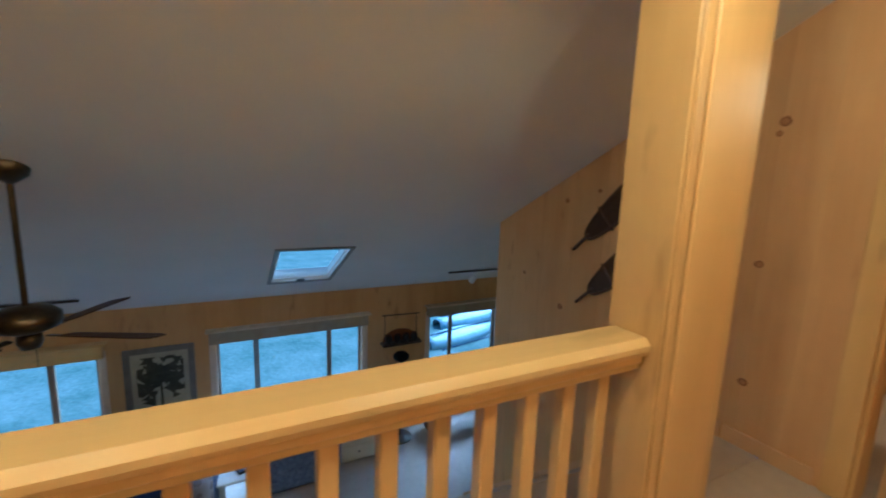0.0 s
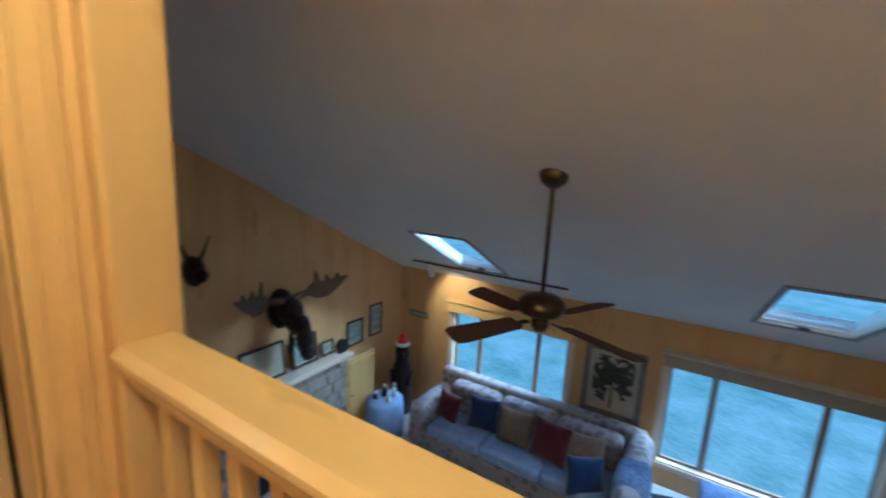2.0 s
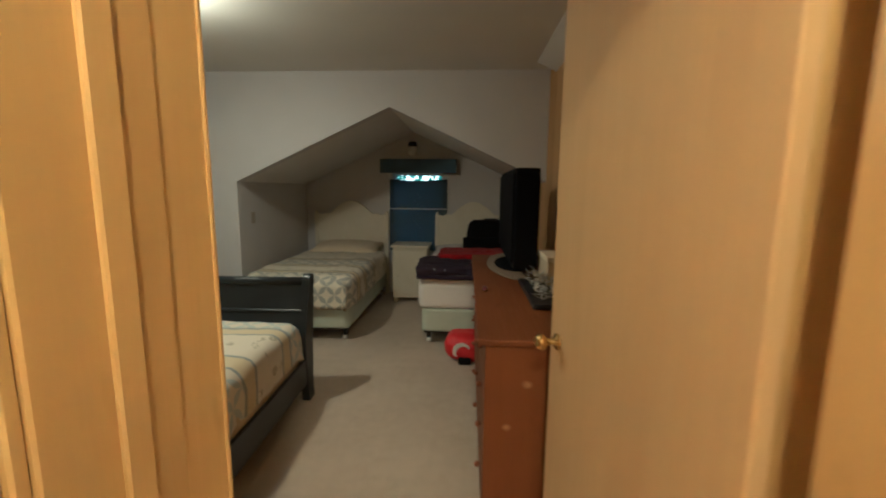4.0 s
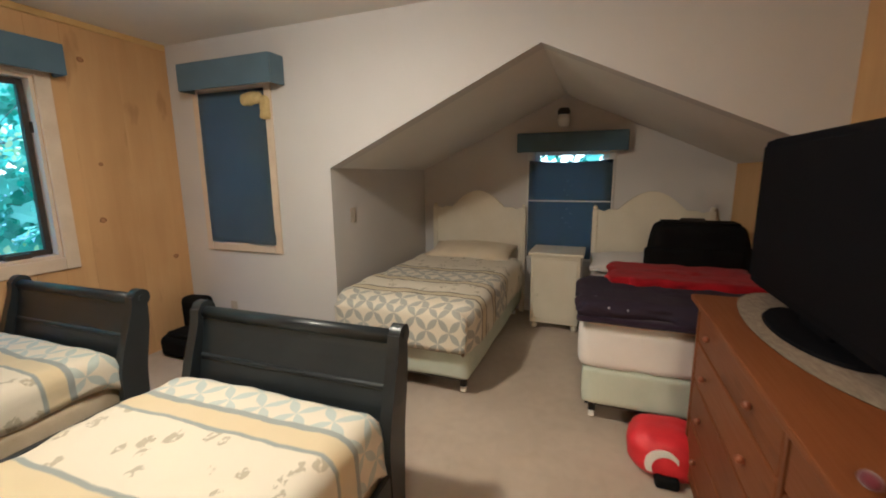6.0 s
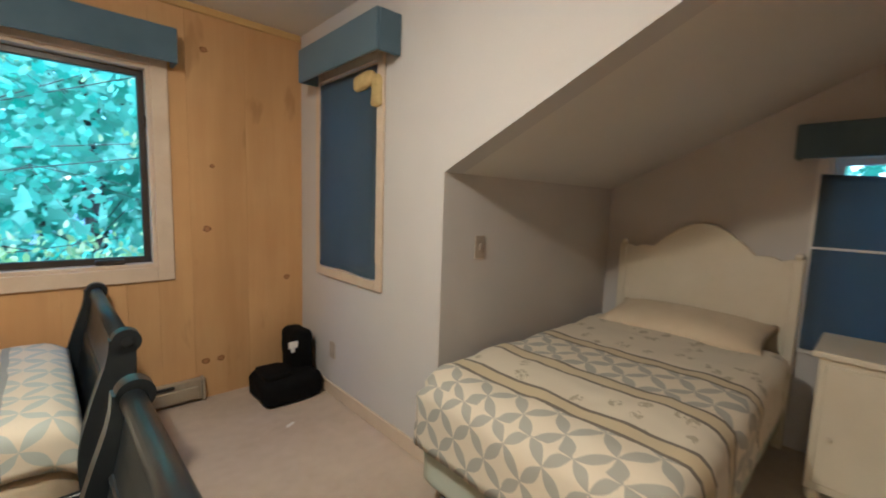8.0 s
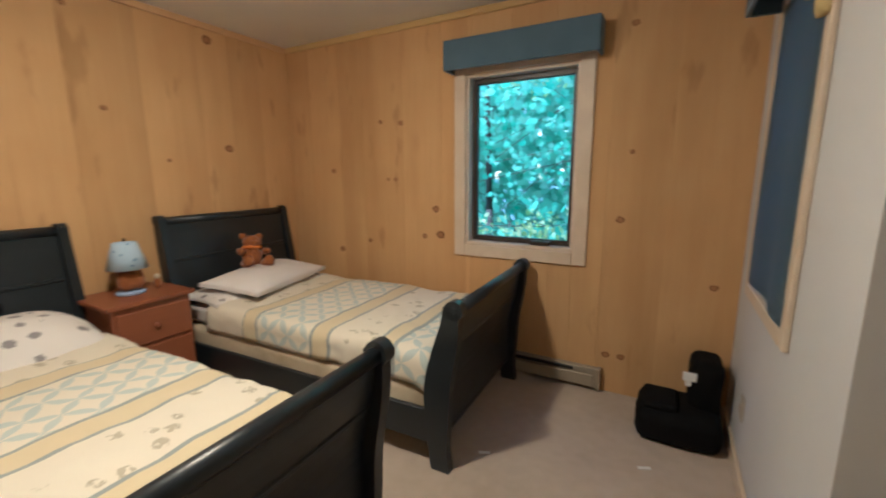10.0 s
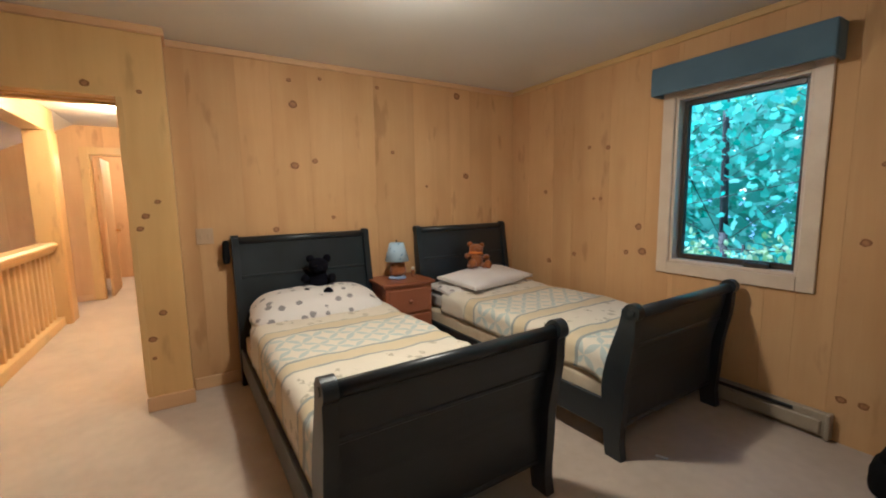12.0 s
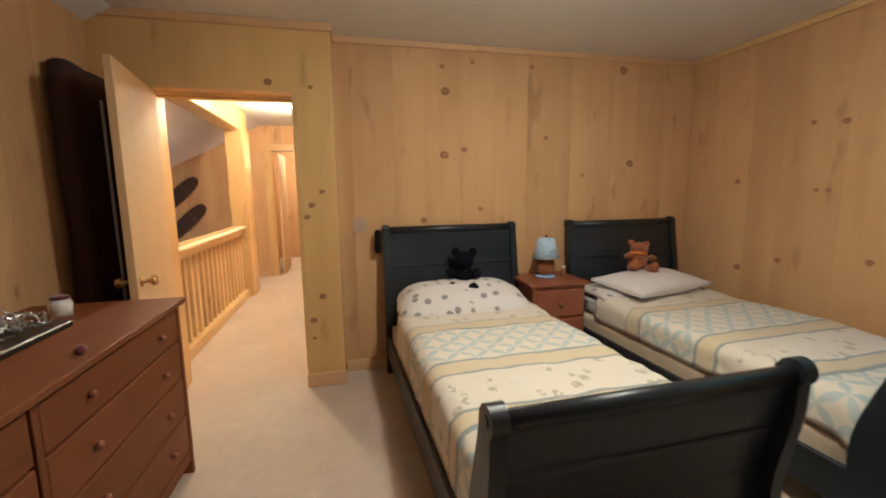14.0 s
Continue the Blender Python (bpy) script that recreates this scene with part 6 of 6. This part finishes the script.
part("brim", lathe(((0.09, 0.0), (0.15, 0.0), (0.16, 0.035), (0.14, 0.07), (0.09, 0.07)), (0, 0, 0), 20), M_SHEET, hat, "white fluffy brim", True)
part("cone", lathe(((0.13, 0.06), (0.11, 0.13), (0.06, 0.20), (0.02, 0.24), (0.0, 0.245)), (0, 0, 0), 20), M_REDNYLON, hat, "", True)
tb = thing("side_table", pose(-2.45, 5.25, LZ), "round side table under a pale blue cloth", "table")
part("cloth", lathe(((0.30, 0.02), (0.31, 0.3), (0.29, 0.58), (0.28, 0.62), (0.0, 0.625)), (0, 0, 0), 28), M_PALECLOTH, tb, "pale blue cloth", True)
part("leg", rod((0, 0, 0), (0, 0, 0.6), 0.04), M_PINE_Z, tb)
for i, (x, y, h) in enumerate(((-0.05, 0.05, 0.20), (0.10, -0.05, 0.14), (-0.12, -0.10, 0.12), (0.08, 0.12, 0.24))):
    fg = thing("figurine", pose(-2.45 + x, 5.25 + y, LZ + 0.625), "small white and dark figurine on the side table", "figurine", "figurines on the side table")
    part("body", lathe(((0.0, 0.0), (0.045, 0.0), (0.04, h * 0.5), (0.02, h * 0.72), (0.0, h * 0.75))), M_WHITE if i % 2 else M_BLACK, fg, "", True)
    part("head", ball((0, 0, h * 0.85), (0.03, 0.03, h * 0.16)), M_WHITE, fg, "", True)

# sofa
so = thing("sofa", pose(0, 0, LZ), "long floral sectional sofa in front of the windows", "sofa")
part("base", soft(-1.90, 1.18, 5.22, 6.20, 0.06, 0.34, 0.05, 10, 0.004, 3), M_FLORAL, so, "", True)
for i in range(3):
    x = -1.62 + i * 0.86
    part("seat_cushion", soft(x, x + 0.85, 5.20, 5.90, 0.33, 0.50, 0.06, 10, 0.010, 3, seed=i), M_PALECLOTH, so, "pale blue-grey seat cushion", True)
    part("back_cushion", soft(x, x + 0.85, 5.78, 6.12, 0.46, 0.93, 0.11, 12, 0.016, 3, seed=i + 5), M_FLORAL, so, "", True)
part("back", soft(-1.92, 1.20, 6.05, 6.27, 0.10, 1.00, 0.08, 12, 0.006, 2), M_FLORAL, so, "", True)
part("arm", soft(-1.98, -1.66, 5.20, 6.22, 0.06, 0.74, 0.12, 12, 0.008, 3), M_FLORAL, so, "", True)
part("arm", soft(0.98, 1.28, 4.80, 6.22, 0.06, 0.98, 0.13, 12, 0.012, 3), M_FLORAL, so, "", True)
for x, y, z, w, t, mat, lab in ((-0.92, 5.66, 0.72, 0.46, 10, M_NAVY, "square navy velvet cushion on the sofa"), (-1.48, 5.60, 0.66, 0.42, -15, M_WINE, "wine red velvet cushion on the sofa"), (-0.42, 5.64, 0.70, 0.48, 0, M_TAUPE, "taupe patterned cushion on the sofa"),
                                (0.10, 5.58, 0.74, 0.52, -8, M_WINE, "large wine red velvet cushion on the sofa"), (0.52, 5.64, 0.70, 0.50, 6, M_TAUPE, "brown patterned cushion on the sofa"), (0.62, 5.35, 0.62, 0.46, 30, M_NAVY, "blue cushion lying on the sofa seat")):
    cs = thing("cushion", pose(x, y, LZ + z, 0, 0, t) @ pose(0, 0, 0, 72, 0, 0), lab, "cushion", "cushions on the sofa")
    part("cover", pillow(0, 0, 0, w, w, 0.19, seed=x), mat, cs, "", True)
tw = thing("throw_blanket", pose(0, 0, LZ), "white and blue throw draped over the sofa arm", "blanket")
part("cloth", soft(0.94, 1.33, 4.95, 5.55, 0.35, 1.02, 0.14, 14, 0.018, 6, seed=3), M_TWEED, tw, "", True)

# between and below the windows
ot = thing("ottoman", pose(2.32, 5.70, LZ), "low blue quilted chest under the window", "ottoman")
part("body", soft(-0.50, 0.50, -0.28, 0.28, 0.04, 0.62, 0.04, 10, 0.006, 4), M_TWEED, ot, "", True)
part("lid", soft(-0.52, 0.52, -0.30, 0.30, 0.62, 0.76, 0.06, 12, 0.012, 5), M_TWEED, ot, "blue quilted padded lid", True)
for x in (-0.46, 0.46):
    part("foot", box(x - 0.03, x + 0.03, -0.24, -0.18, 0, 0.05, 0.004), M_BLACK, ot)
ct = thing("coffee_table", pose(1.55, 5.25, LZ), "white side table beside the sofa", "table")
part("top", box(-0.24, 0.24, -0.32, 0.32, 0.70, 0.735, 0.008), M_WHITE, ct)
for x in (-0.20, 0.20):
    for y in (-0.27, 0.27):
        part("leg", box(x - 0.02, x + 0.02, y - 0.02, y + 0.02, 0, 0.70, 0.004), M_WHITE, ct)
for x, y, w in ((-0.08, 0.05, 0.12), (0.06, -0.12, 0.10)):
    bk = thing("papers", pose(1.55 + x, 5.25 + y, LZ + 0.735, 0, 0, 20), "dark book on the white table", "book")
    part("block", box(-w, w, -0.08, 0.08, 0.0, 0.03, 0.003), M_BLACK, bk)
wc = thing("white_cabinet", pose(3.15, 5.90, LZ), "small white chest of drawers under the window", "cabinet")
part("body", box(-0.26, 0.26, -0.22, 0.22, 0.03, 0.72, 0.005), M_WHITEPAINT, wc)
part("top", box(-0.29, 0.29, -0.25, 0.25, 0.72, 0.75, 0.008), M_WHITE, wc)
for z in (0.08, 0.30, 0.52):
    d = part("drawer", box(-0.23, 0.23, -0.235, -0.22, z, z + 0.19, 0.004), M_WHITEPAINT, wc)
    part("knob", ball((0, -0.245, z + 0.1), (0.014, 0.014, 0.014)), M_BLACK, d)
cr = thing("coat_rack", pose(3.92, 5.98, LZ), "dark coat stand loaded with jackets between the windows", "coat stand")
part("pole", rod((0, 0, 0), (0, 0, 1.45), 0.025), M_BLACKFRAME, cr)
part("base", lathe(((0.20, 0.0), (0.20, 0.02), (0.05, 0.05), (0.0, 0.05))), M_BLACKFRAME, cr)
part("jacket", soft(-0.26, 0.26, -0.18, 0.16, 0.25, 1.05, 0.14, 14, 0.03, 4, seed=1), M_BLACKCLOTH, cr, "black jacket", True)
part("jacket", soft(-0.22, 0.22, -0.22, 0.05, 0.90, 1.32, 0.12, 12, 0.03, 5, seed=2), M_TWEED, cr, "blue and white jacket", True)
part("hat", ball((0.0, 0, 1.42), (0.13, 0.13, 0.08)), M_BLACKCLOTH, cr, "dark hat", True)
pk = thing("coat", pose(3.50, 5.85, LZ), "white and pink coat over a chair", "coat")
part("cloth", soft(-0.14, 0.14, -0.12, 0.12, 0.30, 0.92, 0.10, 12, 0.025, 5, seed=8), M_SHEET, pk, "", True)
part("leg_block", box(-0.1, 0.1, -0.1, 0.1, 0.0, 0.32, 0.01), M_WINE, pk)
sh = thing("hanging_shelf", pose(4.03, LY, 0), "wrought iron hanging shelf with a row of dark pots", "shelf")
part("bar", rod((-0.33, -0.06, -0.73), (0.33, -0.06, -0.75), 0.010), M_BLACKFRAME, sh)
for x in (-0.28, 0.28):
    part("hanger", rod((x, -0.05, -0.74), (x, -0.06, -1.20), 0.006), M_BLACKFRAME, sh)
part("shelf_board", box(-0.34, 0.34, -0.17, -0.002, -1.24, -1.20, 0.004), M_BLACKFRAME, sh)
part("arched_back", prism([(0.30 * math.cos(a), -1.20 + 0.20 * math.sin(a)) for a in [math.radians(k * 12) for k in range(16)]], "y", -0.03, -0.01), M_DRESSER_Z, sh, "arched wooden back")
for x in (-0.22, -0.07, 0.08, 0.23):
    pt = thing("pot", pose(4.03 + x, LY - 0.09, -1.20), "small dark pot on the hanging shelf", "pot", "pots on the hanging shelf")
    part("body", lathe(((0.0, 0.0), (0.05, 0.0), (0.06, 0.07), (0.045, 0.12), (0.0, 0.12))), M_BLACK, pt, "", True)
    part("lid", ball((0, 0, 0.125), (0.045, 0.045, 0.015)), M_FANBLADE, pt)
bn = thing("bench", pose(5.05, 5.95, LZ), "long dark bench under the window by the coats", "bench")
part("seat", box(-0.70, 0.70, -0.20, 0.20, 0.40, 0.46, 0.01), M_BLACKFRAME, bn)
for x in (-0.6, 0.6):
    part("leg", box(x - 0.03, x + 0.03, -0.17, 0.17, 0, 0.40, 0.006), M_BLACKFRAME, bn)
plant = thing("potted_plant", pose(4.62, 5.85, LZ + 0.46), "small green plant with drooping leaves in a pale pot", "plant")
part("pot", lathe(((0.0, 0.0), (0.07, 0.0), (0.09, 0.14), (0.08, 0.14), (0.0, 0.12))), M_PALECLOTH, plant, "pale blue pot", True)
rng = random.Random(2)
for i in range(14):
    a = i * 2.4
    r = 0.10 + 0.10 * rng.random()
    z = 0.16 + 0.14 * rng.random()
    lf = part("leaf", prism(((0, 0), (0.05, 0.035), (0.13, 0.03), (0.19, 0), (0.13, -0.03), (0.05, -0.035)), "z", -0.0015, 0.0015), M_GREENBIT, plant)
    lf.matrix_basis = pose(0, 0, z, 0, 20 + 30 * rng.random(), math.degrees(a))
wt = thing("white_table", pose(5.85, 5.55, LZ), "white work table by the window", "table")
part("top", box(-0.35, 0.40, -0.30, 0.30, 0.70, 0.74, 0.006), M_WHITE, wt)
for x in (-0.31, 0.36):
    for y in (-0.26, 0.26):
        part("leg", box(x - 0.02, x + 0.02, y - 0.02, y + 0.02, 0, 0.70, 0.004), M_WHITE, wt)
gl = thing("desk_lamp", pose(5.75, 5.75, LZ + 0.74), "black gooseneck desk lamp on the white table", "lamp")
part("base", lathe(((0.0, 0.0), (0.08, 0.0), (0.07, 0.02), (0.0, 0.025))), M_BLACK, gl)
pts = [(0, 0, 0.02), (0.0, 0, 0.25), (0.05, 0, 0.36), (0.15, 0, 0.40), (0.24, 0, 0.36)]
for a, b in zip(pts, pts[1:]):
    part("neck", rod(a, b, 0.009, seg=8), M_BLACK, gl)
part("hood", rod((0.24, 0, 0.37), (0.28, 0, 0.29), 0.03, 0.06, 16), M_BLACK, gl)

# ---- outdoors ----


def boat(m, label, hull, band):
    b = thing("rowboat", m, label, "boat", "upturned rowboats")
    bm = bmesh.new()
    rows = []
    for i in range(17):
        t = i / 16
        w = 0.62 * math.sin(math.pi * (0.10 + 0.88 * t) ** 0.9) ** 0.6
        row = []
        for j in range(9):
            a = math.pi * j / 8
            row.append(bm.verts.new(((t - 0.5) * 3.6, w * math.cos(a), 0.46 * math.sin(a) ** 0.7 * (0.75 + 0.25 * math.sin(math.pi * t)))))
        rows.append(row)
    for r0, r1 in zip(rows, rows[1:]):
        for j in range(8):
            bm.faces.new((r0[j], r0[j + 1], r1[j + 1], r1[j]))
    part("hull", bm, hull, b, "", True).modifiers.new("thick", "SOLIDIFY").thickness = 0.02
    part("keel", box(-1.65, 1.65, -0.02, 0.02, 0.42, 0.49, 0.006), band, b)
    for s in (1, -1):
        part("gunwale", box(-1.5, 1.5, s * 0.60 - 0.03, s * 0.60 + 0.03, 0.0, 0.05, 0.008), band, b)
    return b


boat(pose(7.6, 10.4, -3.15, 0, 0, 12) @ Matrix.Scale(0.72, 4), "upturned pale blue rowboat on the lawn", M_BOAT, M_BOATDARK)
boat(pose(8.6, 11.7, -3.15, 0, 0, 8) @ Matrix.Scale(0.72, 4), "upturned pale rowboat with dark trim on the lawn", M_BOAT, M_BOATDARK)

MAPLE = ((0, -0.5), (0.10, -0.32), (0.42, -0.30), (0.34, -0.08), (0.52, 0.16), (0.24, 0.18), (0.20, 0.34), (0.0, 0.58), (-0.20, 0.34), (-0.24, 0.18), (-0.52, 0.16), (-0.34, -0.08), (-0.42, -0.30), (-0.10, -0.32))
OVAL = ((0, -0.5), (0.26, -0.2), (0.26, 0.15), (0, 0.55), (-0.26, 0.15), (-0.26, -0.2))


def leaves(shape, spots, rng, lo, hi, droop=0.6):
    verts, faces = [], []
    for c in spots:
        s = rng.uniform(lo, hi)
        turn = Euler((radians(rng.gauss(55, 28)), rng.gauss(0, droop * 0.6), rng.uniform(-1.1, 1.1))).to_matrix()
        n = len(verts)
        for x, y in shape:
            v = turn @ Vector((x * s, y * s, 0.10 * s * (abs(x) ** 1.5 - y * y)))
            verts.append((c[0] + v.x, c[1] + v.y, c[2] + v.z))
        faces.append(tuple(range(n, n + len(shape))))
    me = bpy.data.meshes.new("leaves")
    me.from_pydata(verts, [], faces)
    return me


def clumps(rng, centres, n, spread):
    out = []
    for c in centres:
        out += [(c[0] + rng.gauss(0, spread[0]), c[1] + rng.gauss(0, spread[1]), c[2] + rng.gauss(0, spread[2])) for _ in range(n)]
    return out


def tree(x, y, height, r, label, leafmat, shape, centres, n, lo, hi, spread, seed):
    rng = random.Random(seed)
    t = thing("tree", pose(0, 0, 0), label, "tree", "trees outside the window")
    bm = rod((x, y, -3.2), (x + 0.1, y - 0.1, -3.2 + height * 0.5), r, r * 0.75, 12)
    rod((x + 0.1, y - 0.1, -3.2 + height * 0.5), (x + 0.2, y, -3.2 + height), r * 0.75, r * 0.25, 12, bm)
    part("trunk", bm, M_BARK, t, "", True)
    for c in centres:
        z = max(-1.5, min(-3.2 + height * 0.9, c[2] - rng.uniform(0.2, 1.0)))
        bm = rod((x + 0.1, y, z), c, r * 0.07, 0.005, 7)
        for _ in range(3):
            e = Vector(c) + Vector((rng.gauss(0, spread[0]), rng.gauss(0, spread[1]), rng.gauss(0, spread[2])))
            rod(c, e, 0.004, 0.002, 5, bm)
        part("limb", bm, M_BARK, t)
    me = leaves(shape, clumps(rng, centres, n, spread), rng, lo, hi)
    me.materials.append(leafmat)
    cr = new("crown", me)
    cr.parent = t
    return t


tree(-0.4, -7.2, 8.0, 0.08, "maple tree with broad green leaves close to the window", M_LEAF, MAPLE,
     ((-1.75, -4.9, 2.35), (-1.2, -5.2, 2.15), (-0.6, -5.5, 2.7), (-2.6, -5.2, 2.5), (-0.9, -5.0, 1.72), (-1.9, -5.6, 1.55), (0.3, -5.6, 2.3), (-3.2, -5.6, 1.9), (0.9, -6.2, 1.6), (-0.3, -6.0, 1.35)), 120, 0.05, 0.12, (0.32, 0.26, 0.20), 3)
tree(2.4, -9.5, 11.0, 0.18, "tall green tree in the woods behind the house", M_LEAF, MAPLE,
     tuple((2.4 + 1.9 * math.cos(k * 2.4) * (0.5 + 0.05 * k), -9.5 + 1.5 * math.sin(k * 2.4), -0.8 + 0.34 * k) for k in range(20)), 110, 0.08, 0.19, (0.6, 0.5, 0.4), 5)
tree(-2.6, -9.8, 10.5, 0.18, "slender green tree in the woods behind the house", M_LEAFDARK, MAPLE,
     tuple((-2.6 + 1.8 * math.cos(k * 2.4) * (0.5 + 0.05 * k), -9.8 + 1.5 * math.sin(k * 2.4), -0.8 + 0.34 * k) for k in range(20)), 110, 0.08, 0.19, (0.6, 0.5, 0.4), 6)
tree(-6.5, -9.0, 10.5, 0.18, "broad green tree at the edge of the woods", M_LEAF, MAPLE,
     tuple((-6.5 + 1.8 * math.cos(k * 2.4) * (0.5 + 0.05 * k), -9.0 + 1.5 * math.sin(k * 2.4), -0.8 + 0.34 * k) for k in range(18)), 110, 0.08, 0.19, (0.6, 0.5, 0.4), 7)
tree(0.9, -5.9, 4.6, 0.06, "young tree with yellowing leaves below the window", M_LEAFYELLOW, OVAL,
     ((-1.2, -5.0, 0.72), (-0.6, -5.1, 0.80), (0.1, -5.4, 0.75), (0.8, -5.7, 0.80), (-1.9, -5.0, 0.85), (-2.6, -5.2, 0.70), (1.6, -6.2, 0.8), (-1.7, -5.2, 2.45), (-1.35, -5.3, 2.50), (-3.1, -5.2, 1.75), (-3.0, -5.3, 2.55)), 120, 0.04, 0.10, (0.30, 0.18, 0.10), 9)
tree(-1.4, -5.8, 4.0, 0.06, "leafy green undergrowth tree below the window", M_LEAF, OVAL,
     ((-1.6, -5.5, -0.1), (-0.8, -5.5, 0.05), (0.0, -5.6, -0.1), (0.9, -5.9, 0.1), (-2.6, -5.6, -0.1), (-3.4, -5.7, -0.2), (1.8, -6.3, 0.1), (-1.2, -6.0, 0.7), (0.4, -6.3, 0.8), (-2.2, -6.1, 0.8)), 60, 0.09, 0.20, (0.36, 0.28, 0.2), 10)
rng = random.Random(12)
spots = [(rng.uniform(-22, 20), rng.uniform(-19, -11.5), rng.uniform(-3, 13)) for _ in range(34000)]
spots += [(rng.uniform(-12, 12), rng.uniform(-11.5, -8.0), rng.uniform(-2.5, 6)) for _ in range(14000)]
spots += [(rng.uniform(-30, 30), rng.uniform(-24, -20), rng.uniform(-3, 15)) for _ in range(20000)]
spots += [(rng.uniform(-17, -10), rng.uniform(-8, 7), rng.uniform(-3, 10)) for _ in range(15000)]
me = leaves(MAPLE, spots, rng, 0.14, 0.42)
me.materials.append(M_LEAFDARK)
tagged(new("far_woods", me), "dense dark green woods behind the house", "woods", kind="stuff")
rng = random.Random(14)
bm = bmesh.new()
for _ in range(18):
    x, y = rng.uniform(-14, 14), rng.uniform(-17, -11)
    rod((x, y, -3.2), (x + rng.gauss(0, 0.3), y, 11), rng.uniform(0.08, 0.2), 0.06, 8, bm)
tagged(link("far_trunks", bm, M_BARK), "bare dark trunks among the far woods", "trunks", kind="stuff")
